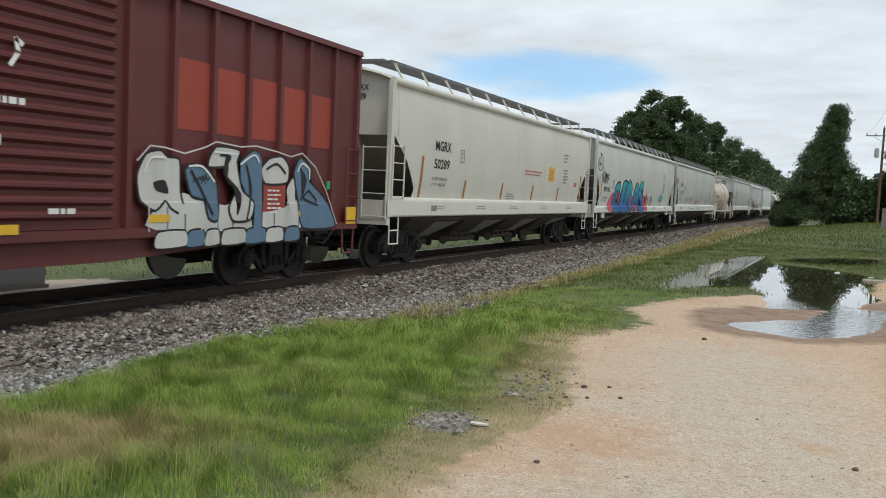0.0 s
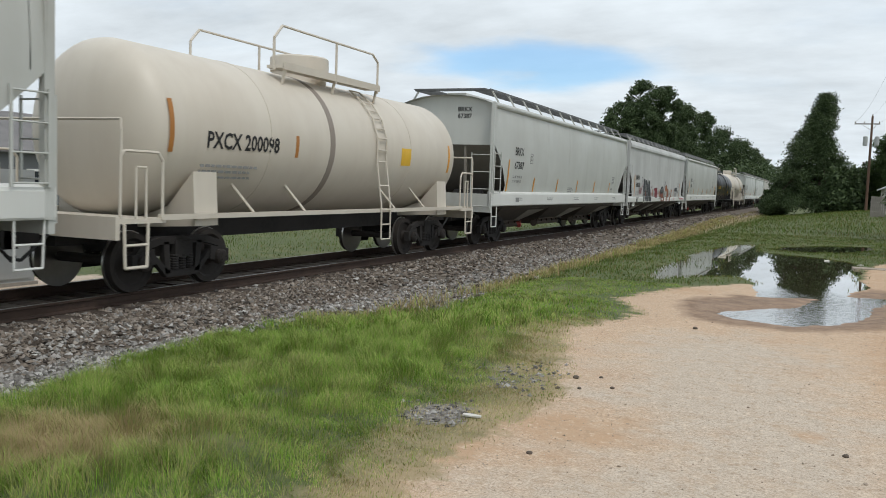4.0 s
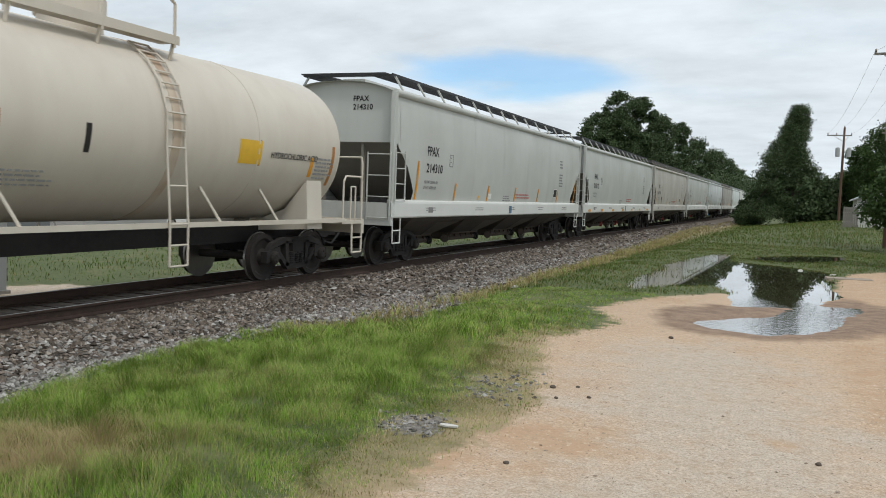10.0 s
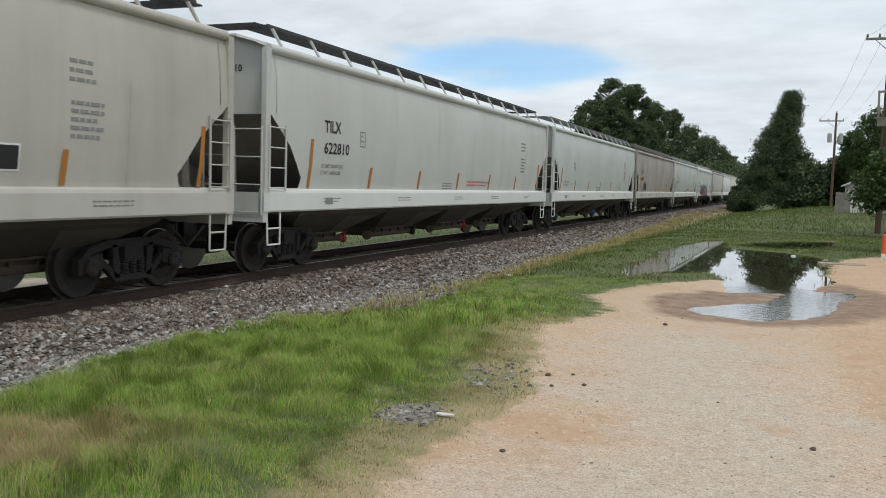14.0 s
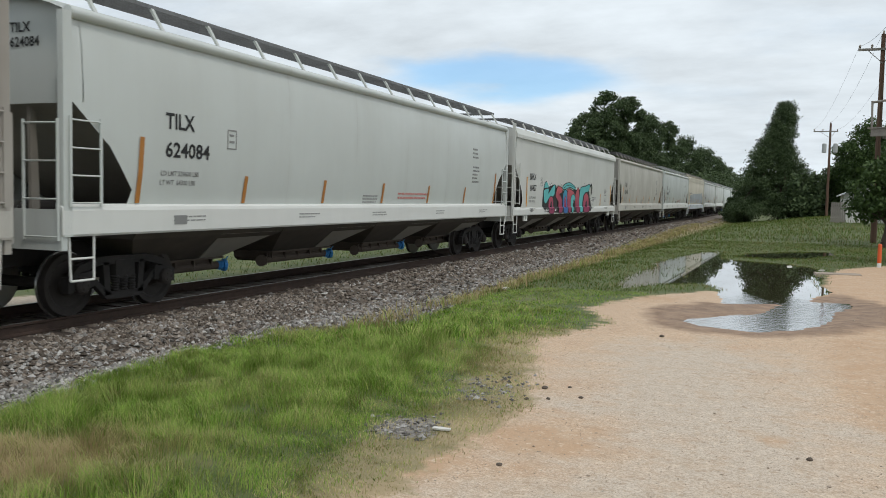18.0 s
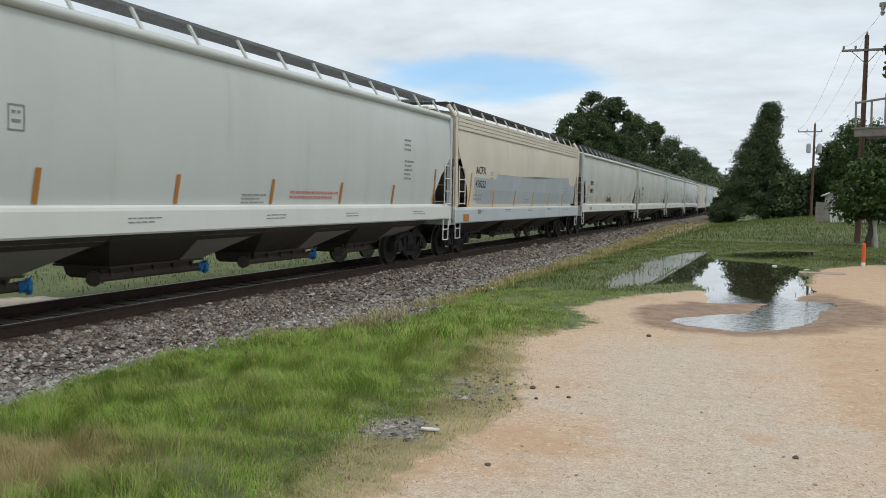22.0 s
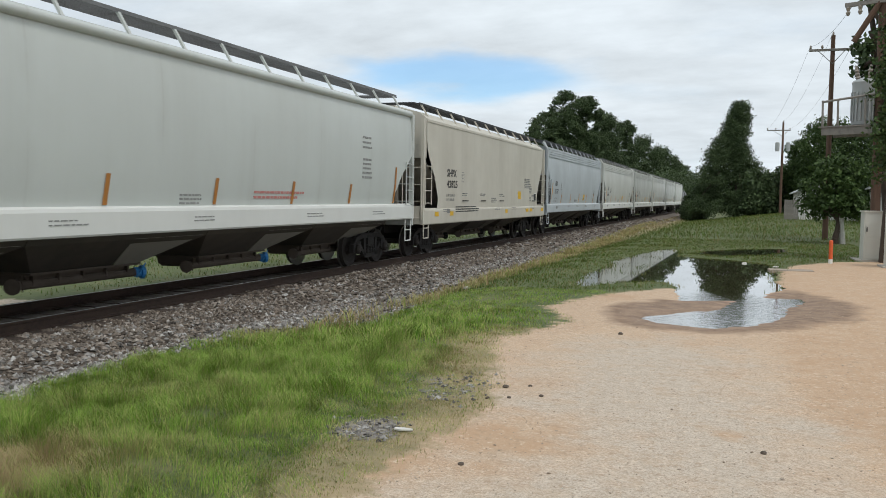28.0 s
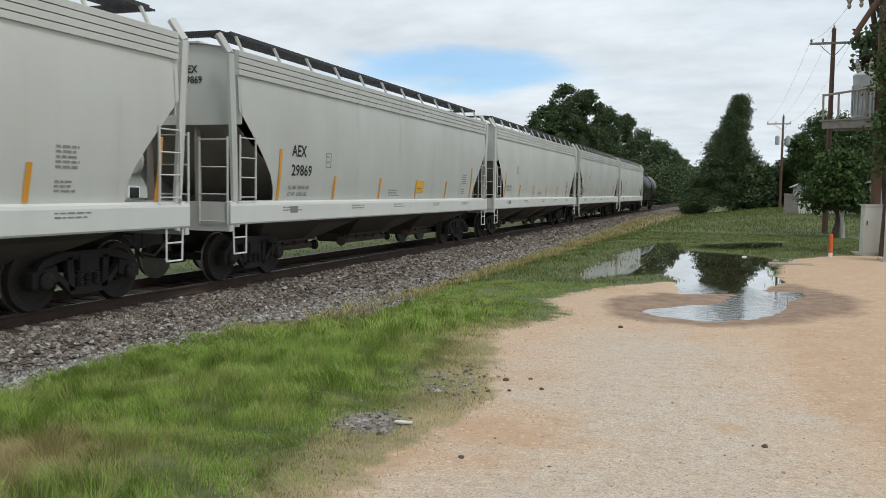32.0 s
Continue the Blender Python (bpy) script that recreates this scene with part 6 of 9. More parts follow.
def overhead_wires():
    for k, (p, q, sag) in enumerate([((3.6, 51, 10.62), (3.1, 105, 10.9), 0.9), ((4.75, 51, 11.4), (4.9, 105, 11.7), 0.8), ((3.6, 51, 10.62), (3.7, 33, 8.9), 0.3), ((5.7, 51, 10.62), (5.6, 105, 10.9), 0.9)]):
        p, q = Vector(p), Vector(q)
        bm = bmesh.new()
        pts = [p.lerp(q, i / 10) - Vector((0, 0, sag * 4 * (i / 10) * (1 - i / 10))) for i in range(11)]
        rings = [[bm.verts.new(c + Vector((0.006 * math.cos(a * math.tau / 5), 0, 0.006 * math.sin(a * math.tau / 5)))) for a in range(5)] for c in pts]
        for u, v in zip(rings, rings[1:]):
            for a in range(5):
                bm.faces.new((u[a], u[(a + 1) % 5], v[(a + 1) % 5], v[a]))
        tagged(link("overhead_wire", bm, WIRE), "thin dark overhead wire between poles", "wire", "overhead wires")


overhead_wires()


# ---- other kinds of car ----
# bay sheets: the shade beneath the car is put into this dark colour
M["bay_shaded"] = paint("under_frame_grey", (0.040, 0.036, 0.031), 0.75, 0.6)
# two tones for the plates on the bays: painted as lit, then half shaded
M["bay_lit"] = paint("pale_under_frame", (0.27, 0.265, 0.24), 0.65, 0.5)
M["bay_half_shaded"] = paint("dull_under_frame", (0.075, 0.069, 0.060), 0.7, 0.6)
# dusty body paint, darkened to hold the shade of the end recess
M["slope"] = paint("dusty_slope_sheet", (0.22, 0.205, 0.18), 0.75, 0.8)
M["outlet_rust"] = paint("rusty_outlet_steel", (0.055, 0.040, 0.032), 0.8, 0.6)


def flat_at(x):
    return lambda z: x


def rounded(points, steps=3):
    """A closed outline through the points, its corners eased."""
    out, n = [], len(points)
    for i in range(n):
        p0, p1, p2, p3 = (Vector(points[(i + k - 1) % n]) for k in range(4))
        a, b = (p2 - p0) * 0.30, (p3 - p1) * 0.30
        for j in range(steps):
            t = j / steps
            out.append(p1 * (2 * t ** 3 - 3 * t * t + 1) + a * (t ** 3 - 2 * t * t + t) + p2 * (3 * t * t - 2 * t ** 3) + b * (t ** 3 - t * t))
    return [tuple(p) for p in out]


def swell(points, d):
    """The outline pushed outwards by d along its normals."""
    n = len(points)
    turn = sum(points[i][0] * points[(i + 1) % n][1] - points[(i + 1) % n][0] * points[i][1] for i in range(n))
    k = 1 if turn > 0 else -1
    out = []
    for i in range(n):
        p, q, r = (Vector(points[(i + j) % n]) for j in (-1, 0, 1))
        u, v = (q - p).normalized(), (r - q).normalized()
        m = Vector((u.y + v.y, -u.x - v.x)) * k
        m = m.normalized() if m.length > 1e-5 else Vector((u.y, -u.x)) * k
        out.append(tuple(q + m * d))
    return out


def sprayed(car, side, mat, points, layer=1, rim=None, width=0.05, smooth_it=True, name="graffiti"):
    """A painted patch with an optional rim, a film on the side; layer lifts it over those beneath."""
    pts = rounded(points) if smooth_it else points
    for colour, outline, lift in ((rim, swell(pts, width), 0.0) if rim else (None, None, 0), (mat, pts, 0.0015)):
        if colour is None:
            continue
        bm = bmesh.new()
        vs = [bm.verts.new((0, y, z)) for y, z in outline]
        bm.faces.new(vs)
        bmesh.ops.triangulate(bm, faces=bm.faces[:])
        if max(p[1] for p in outline) - min(p[1] for p in outline) > 0.5:
            for zc in (1.47, 1.50, 1.6, 1.62, 1.72, 1.84, 2.1, 2.44, 2.64, 2.7, 3.0):
                bmesh.ops.bisect_plane(bm, geom=bm.verts[:] + bm.edges[:] + bm.faces[:], plane_co=(0, 0, zc), plane_no=(0, 0, 1))
        for v in bm.verts:
            v.co.x = (1.60 if v.co.z < 1.48 and side is not sill_side and side(1.0) < 1.6 else side(v.co.z)) + 0.004 + 0.003 * layer + lift
        part(name, bm, colour, car)


def stroke_outline(points, r, steps=5):
    """The outline of a fat spray stroke along the points, with round ends."""
    fine = []
    n = len(points)
    for i in range(n - 1):
        p0, p1, p2, p3 = (Vector(points[min(max(i + k, 0), n - 1)]) for k in (-1, 0, 1, 2))
        for j in range(steps):
            t = j / steps
            fine.append(0.5 * (2 * p1 + (p2 - p0) * t + (2 * p0 - 5 * p1 + 4 * p2 - p3) * t * t + (3 * p1 - p0 - 3 * p2 + p3) * t ** 3))
    fine.append(Vector(points[-1]))
    left, right = [], []
    for i, p in enumerate(fine):
        d = (fine[min(i + 1, len(fine) - 1)] - fine[max(i - 1, 0)]).normalized()
        m = Vector((-d.y, d.x)) * r
        left.append(p + m); right.append(p - m)
    d0, d1 = (fine[1] - fine[0]).normalized() * r, (fine[-1] - fine[-2]).normalized() * r
    return [tuple(p) for p in left + [fine[-1] + d1 * 0.8] + right[::-1] + [fine[0] - d0 * 0.8]]


def fat_letter(car, side, mat, rim, strokes, r, layer):
    for k, pts in enumerate(strokes):
        sprayed(car, side, rim, stroke_outline(pts, r + 0.075), layer + 0.15 * k, None, 0, False, "graffiti_rim")
    for k, pts in enumerate(strokes):
        sprayed(car, side, mat, stroke_outline(pts, r), layer + 1.2 + 0.2 * k, None, 0, False, "graffiti_letter")


def spray_line(car, side, mat, points, r=0.02, layer=3):
    bm = bmesh.new()
    for (a, b), (c, d) in zip(points, points[1:]):
        v = Vector((c - a, d - b))
        if v.length < 1e-4:
            continue
        nrm = Vector((-v.y, v.x)).normalized() * r
        e = v.normalized() * r * 0.6
        q = [(a - e.x + nrm.x, b - e.y + nrm.y), (c + e.x + nrm.x, d + e.y + nrm.y), (c + e.x - nrm.x, d + e.y - nrm.y), (a - e.x - nrm.x, b - e.y - nrm.y)]
        vs = [bm.verts.new((side(z) + 0.004 + 0.003 * layer, y, z)) for y, z in q]
        bm.faces.new(vs)
    part("graffiti_line", bm, mat, car)


def scrawl(car, side, mat, y0, y1, z0, z1, strokes, seed, r=0.018):
    """A spray-can tag: quick crossing strokes that form no word."""
    rnd = random.Random(seed)
    w = (y1 - y0) / strokes
    for k in range(strokes):
        y = y0 + w * k
        pts = [(y + w * rnd.uniform(0, 0.5), z0 + (z1 - z0) * rnd.uniform(0, 0.3)), (y + w * rnd.uniform(0.2, 0.9), z0 + (z1 - z0) * rnd.uniform(0.6, 1.0)),
               (y + w * rnd.uniform(0.5, 1.2), z0 + (z1 - z0) * rnd.uniform(0.1, 0.5)), (y + w * rnd.uniform(0.8, 1.5), z0 + (z1 - z0) * rnd.uniform(0.3, 0.8))]
        spray_line(car, side, mat, pts, r)


STROKES = (((0, 0), (0.05, 1), (0.5, 0.9), (0.55, 0.55), (0.08, 0.45)), ((0, 0.9), (0.08, 0.1), (0.4, 0.05), (0.55, 0.95)), ((0, 0), (0.12, 0.9), (0.3, 0.35), (0.5, 0.95), (0.6, 0.05)),
           ((0.1, 1), (0, 0.05), (0.5, 0.1)), ((0.05, 1), (0.05, 0), (0.1, 0.5), (0.5, 0.95), (0.12, 0.5), (0.55, 0)), ((0.5, 0.85), (0.15, 0.95), (0, 0.5), (0.1, 0.1), (0.5, 0.15)), ((0.25, 1.05), (0.2, -0.1)))


def tag(car, side, mat, y0, y1, z0, z1, n, seed, r=0.016):
    """A hurried spray-can tag of unlike strokes that form no word."""
    rnd = random.Random(seed)
    w = (y1 - y0) / n
    for k in range(n):
        h, up, wide = (z1 - z0) * rnd.uniform(0.6, 1.0), rnd.uniform(0, 0.25) * (z1 - z0), w * rnd.uniform(0.8, 1.5)
        pts = [(y0 + w * k + wide * (a + rnd.uniform(-0.06, 0.06)) + 0.12 * b * h, z0 + up + h * (b + rnd.uniform(-0.06, 0.06))) for a, b in STROKES[rnd.randrange(len(STROKES))]]
        spray_line(car, side, mat, pts, r * rnd.uniform(0.7, 1.2))


def fade(name, low, high, z0, z1):
    """Paint that goes from one colour to another with the height on the car."""
    m, n, l, b = material(name)
    tc, sep = n.new("ShaderNodeTexCoord"), n.new("ShaderNodeSeparateXYZ")
    l.new(tc.outputs["Object"], sep.inputs[0])
    f = span(n, l, sep.outputs["Z"], z0, z1)
    l.new(blend(n, l, f, low, high), b.inputs["Base Color"])
    b.inputs["Roughness"].default_value = 0.6
    return m


M["g_teal"] = fade("teal_and_blue_spray", (0.035, 0.13, 0.36), (0.02, 0.36, 0.40), 1.7, 2.5)
M["g_aqua"] = plain("aqua_spray", (0.10, 0.45, 0.45), 0.6)
M["g_pink"] = plain("pink_spray", (0.62, 0.12, 0.15), 0.6)
M["g_crimson"] = fade("crimson_spray", (0.26, 0.03, 0.09), (0.50, 0.10, 0.10), 1.4, 2.5)
M["g_blue"] = plain("dull_blue_spray", (0.11, 0.19, 0.28), 0.65)
M["g_white"] = paint("white_spray", (0.60, 0.60, 0.57), 0.65, 0.6)
M["g_charcoal"] = plain("charcoal_spray", (0.045, 0.05, 0.055), 0.65)
M["g_red"] = plain("dark_red_spray", (0.28, 0.03, 0.045), 0.6)
M["g_brown"] = plain("brick_spray", (0.24, 0.085, 0.05), 0.6)
M["g_purple"] = plain("dark_purple_spray", (0.10, 0.035, 0.045), 0.6)
M["g_faint"] = plain("faint_blue_spray", (0.20, 0.30, 0.42), 0.6)


def boxcar(s0, L=18.4):
    maroon = paint("maroon_paint", (0.120, 0.025, 0.025), 0.5, 0.4, (0.05, 0.03, 0.025), 0.25)
    bright = paint("faded_red_panel", (0.32, 0.052, 0.030), 0.55, 0.3, (0.10, 0.03, 0.03))
    car = thing("boxcar", (TRACK_X, s0, RAIL_Z), "maroon steel boxcar with graffiti and a corrugated door", "railcar", "cars of the train")
    bm = bmesh.new()
    box(bm, -1.50, 1.50, 0.05, L - 0.05, 1.05, 4.42)
    part("body", bm, maroon, car)
    bm = bmesh.new()
    slab(bm, [(-1.62, 4.42), (1.62, 4.42), (1.60, 4.52), (0.9, 4.64), (0, 4.68), (-0.9, 4.64), (-1.60, 4.52)], "y", 0.0, L)
    part("roof", bm, maroon, car)
    for s in (-1, 1):
        bm = bmesh.new()
        slab(bm, [(s * 1.50, 0.98), (s * 1.60, 0.98), (s * 1.60, 1.10), (s * 1.50, 1.12)], "y", 0.0, L)
        part("side_sill", bm, maroon, car)
        bm = bmesh.new()
        slab(bm, [(5.2, 0.98), (6.4, 0.66), (L - 6.4 + 0.0, 0.66), (L - 2.4, 0.86), (L - 2.2, 0.98)], "x", *sorted((s * 1.44, s * 1.50)))
        part("fish_belly_sill", bm, maroon, car)
        rib = None
        for y in [12.25 + 0.87 * i for i in range(8)] + [6.15 - 0.87 * i for i in range(8)]:
            if not 0.1 < y < L - 0.02:
                continue
            if rib is None:
                bm = bmesh.new()
                slab(bm, [(s * 1.50, -0.06), (s * 1.585, -0.045), (s * 1.585, 0.045), (s * 1.50, 0.06)], "z", 1.08, 4.42)
                rib = part("side_post", bm, maroon, car)
                rib.matrix_basis = Matrix.Translation((0, y, 0))
            else:
                again(rib, car, (0, y, 0))
        bm = bmesh.new()
        box(bm, *sorted((s * 1.50, s * 1.56)), 6.4, 12.0, 1.12, 4.40)
        door = part("door", bm, maroon, car, "corrugated maroon sliding door")
        corr = None
        for i in range(17):
            z = 1.30 + i * 0.185
            if corr is None:
                bm = bmesh.new()
                slab(bm, [(s * 1.56, -0.065), (s * 1.625, -0.02), (s * 1.625, 0.02), (s * 1.56, 0.065)], "y", 6.5, 11.95)
                corr = part("corrugation", bm, maroon, door)
                corr.matrix_basis = Matrix.Translation((0, 0, z))
            else:
                again(corr, door, (0, 0, z))
    bm = bmesh.new()
    box(bm, -0.32, 0.32, 0.1, L - 0.1, 0.72, 1.05)
    part("centre_sill", bm, M["steel_dark"], car)
    side = flat_at(1.502)
    # repainted panel between the posts
    for i in range(5):
        plate("repaint_panel", 13.18 + 0.87 * i, 13.93 + 0.87 * i, 2.56 - 0.012 * i, 3.60 - 0.03 * i, side, car, bright, "faded bright red panel")
    out = flat_at(1.592)
    P = M
    # graffiti across the posts: white and blue shapes with black rims
    W, B, K = P["g_white"], P["g_blue"], P["black"]
    sprayed(car, out, W, [(12.45, 1.51), (12.39, 1.85), (12.55, 2.14), (12.82, 2.2), (12.95, 2.11), (13.19, 2.09), (13.22, 1.64), (13.32, 1.31), (13.06, 1.4), (12.93, 1.52), (12.73, 1.37)], 1, K, 0.04)
    sprayed(car, out, K, [(12.68, 1.76), (12.9, 1.80), (12.97, 1.70), (12.98, 1.60), (12.74, 1.64)], 2)
    sprayed(car, out, W, [(13.22, 1.05), (13.27, 1.46), (13.68, 1.31), (14.15, 1.25), (14.2, 1.03)], 1)
    sprayed(car, out, B, [(13.34, 1.95), (13.51, 2.03), (13.84, 1.97), (14.04, 1.73), (14.07, 1.22), (13.88, 1.25), (13.77, 1.53), (13.49, 1.59)], 2, K, 0.045)
    sprayed(car, out, W, [(13.84, 2.04), (14.01, 2.33), (14.57, 2.31), (14.5, 2.14), (14.65, 1.68), (14.97, 1.49), (14.89, 1.22), (14.47, 1.2), (14.36, 1.41), (14.55, 1.68), (14.28, 1.87), (14.32, 2.06)], 4, K, 0.04)
    sprayed(car, out, B, [(14.51, 2.04), (14.94, 2.33), (15.17, 2.18), (15.2, 1.05), (14.99, 1.05), (15.0, 1.49), (14.71, 1.68)], 3, K, 0.03)
    sprayed(car, out, W, [(15.18, 2.04), (15.4, 2.22), (15.75, 2.27), (15.94, 2.11), (15.9, 1.85), (15.3, 1.82)], 3, K, 0.045)
    sprayed(car, out, W, [(12.75, 1.08), (12.7, 1.35), (13.3, 1.62), (14.1, 1.42), (14.6, 1.5), (15.1, 1.3), (16.1, 1.45), (16.5, 1.7), (16.9, 1.2), (16.7, 1.07)], 0)
    for pts in ([(13.45, 1.95), (13.62, 1.75), (13.95, 1.30)], [(14.1, 2.22), (14.35, 2.2), (14.2, 1.95), (14.62, 1.62), (14.55, 1.30)], [(14.75, 2.1), (14.9, 1.7), (14.8, 1.2)], [(15.3, 2.05), (15.6, 2.15), (15.85, 2.0)], [(16.3, 2.1), (16.5, 1.9), (16.4, 1.6), (16.9, 1.45)]):
        sprayed(car, out, K, stroke_outline(pts, 0.022, 4), 6, None, 0, False, "graffiti_line")
    for pts in ([(12.5, 1.9), (12.62, 2.1), (12.9, 2.12)], [(13.4, 2.02), (13.7, 2.02), (13.98, 1.8)], [(13.95, 2.26), (14.5, 2.26)], [(14.6, 2.1), (14.95, 2.27), (15.1, 2.15)], [(16.22, 2.05), (16.35, 2.2), (16.58, 2.1), (16.6, 1.92)]):
        sprayed(car, out, M["white_mark"], stroke_outline(pts, 0.016, 4), 7, None, 0, False, "graffiti_line")
    scrawl(car, out, K, 15.4, 15.85, 1.92, 2.12, 4, 17, 0.012)
    scrawl(car, out, K, 13.5, 13.85, 1.75, 1.92, 4, 18, 0.012)
    sprayed(car, out, W, [(15.92, 1.72), (16.14, 1.94), (16.2, 1.43), (16.41, 1.06), (16.16, 1.05), (16.0, 1.4)], 2)
    sprayed(car, out, B, [(16.14, 2.01), (16.31, 2.28), (16.66, 2.11), (16.61, 1.88), (16.97, 1.67), (17.27, 1.44), (17.52, 1.05), (16.45, 1.05), (16.3, 1.5)], 3, K, 0.045)
    spray_line(car, out, K, [(16.35, 1.55), (16.6, 1.72), (16.85, 1.55), (16.75, 1.30)], 0.02, 6)
    spray_line(car, out, W, [(12.36, 2.05), (12.6, 2.27), (12.9, 2.26), (13.3, 2.2), (13.75, 2.32), (14.0, 2.42), (14.6, 2.38), (15.0, 2.42), (15.6, 2.36), (16.0, 2.3), (16.35, 2.38), (16.8, 2.15), (17.2, 1.7), (17.6, 1.1)], 0.012, 6)
    for i in range(12):
        y = 12.6 + i * 0.37
        spray_line(car, out, (W, B, K)[i % 3], [(y, 1.5 - 0.1 * (i % 3)), (y + 0.01, 1.06)], 0.012, 6)
    low = flat_at(1.605)
    for k, (a, b, m) in enumerate([(12.75, 13.35, W), (13.4, 13.75, B), (13.8, 14.1, W), (14.2, 14.75, W), (14.8, 15.3, B), (15.35, 15.8, W), (15.9, 16.3, B)]):
        sprayed(car, low, m, [(a, 0.82), (a + 0.05, 1.04), (b, 1.05), (b + 0.03, 0.84)], 1, K, 0.03)
    plate("red_placard", 15.25, 15.88, 1.18, 1.80, out, car, bright, "red stencilled placard", 0.012)
    bars(15.36, 1.68, 6, 0.42, flat_at(1.604), car, M["white_mark"], 0.03, 0.075, 3)
    for y, z, w, h, key in ((9.95, 1.08, 0.55, 0.12, "yellow_mark"), (12.59, 1.19, 0.44, 0.11, "yellow_mark"), (16.28, 1.25, 0.37, 0.10, "yellow_mark"), (17.95, 1.08, 0.38, 0.34, "yellow_mark"), (17.2, 1.75, 0.12, 0.16, "green_mark"), (17.15, 1.05, 0.14, 0.1, "g_pink")):
        plate("reflector", y, y + w, z, z + h, flat_at(1.602), car, M[key], "yellow reflective decal" if key == "yellow_mark" else "coloured decal", 0.012)
    bars(9.4, 2.6, 1, 1.3, flat_at(1.626), car, M["white_mark"], 0.08, 0.1, 5)
    bars(10.0, 2.12, 1, 0.25, flat_at(1.626), car, M["white_mark"], 0.12, 0.1, 6)
    bars(9.0, 1.32, 1, 0.5, flat_at(1.626), car, M["white_mark"], 0.07, 0.1, 7)
    bars(10.9, 1.32, 1, 0.55, flat_at(1.626), car, M["white_mark"], 0.07, 0.1, 8)
    spray_line(car, flat_at(1.625), M["white_mark"], [(10.35, 3.05), (10.45, 3.2), (10.42, 3.35), (10.5, 3.3)], 0.03)
    for y, s in ((0, 1), (L, -1)):
        yy = sorted((y + s * 0.06, y + s * 0.5))
        ladder(car, maroon, 1.62, yy[0], yy[1], 1.1, 2.6, 4)
        bm = bmesh.new()
        pipe(bm, [(1.56, y + s * 0.08, 1.0), (1.56, y + s * 0.1, 0.5), (1.56, y + s * 0.48, 0.5), (1.56, y + s * 0.5, 1.0)], 0.022)
        part("sill_step", bm, maroon, car)
    running_gear(car, L, 1.95)
    return car


M["green_mark"] = plain("green_decal", (0.02, 0.35, 0.10), 0.5)


def handrail(bm, pts, r=0.022):
    pipe(bm, pts, r, 6)


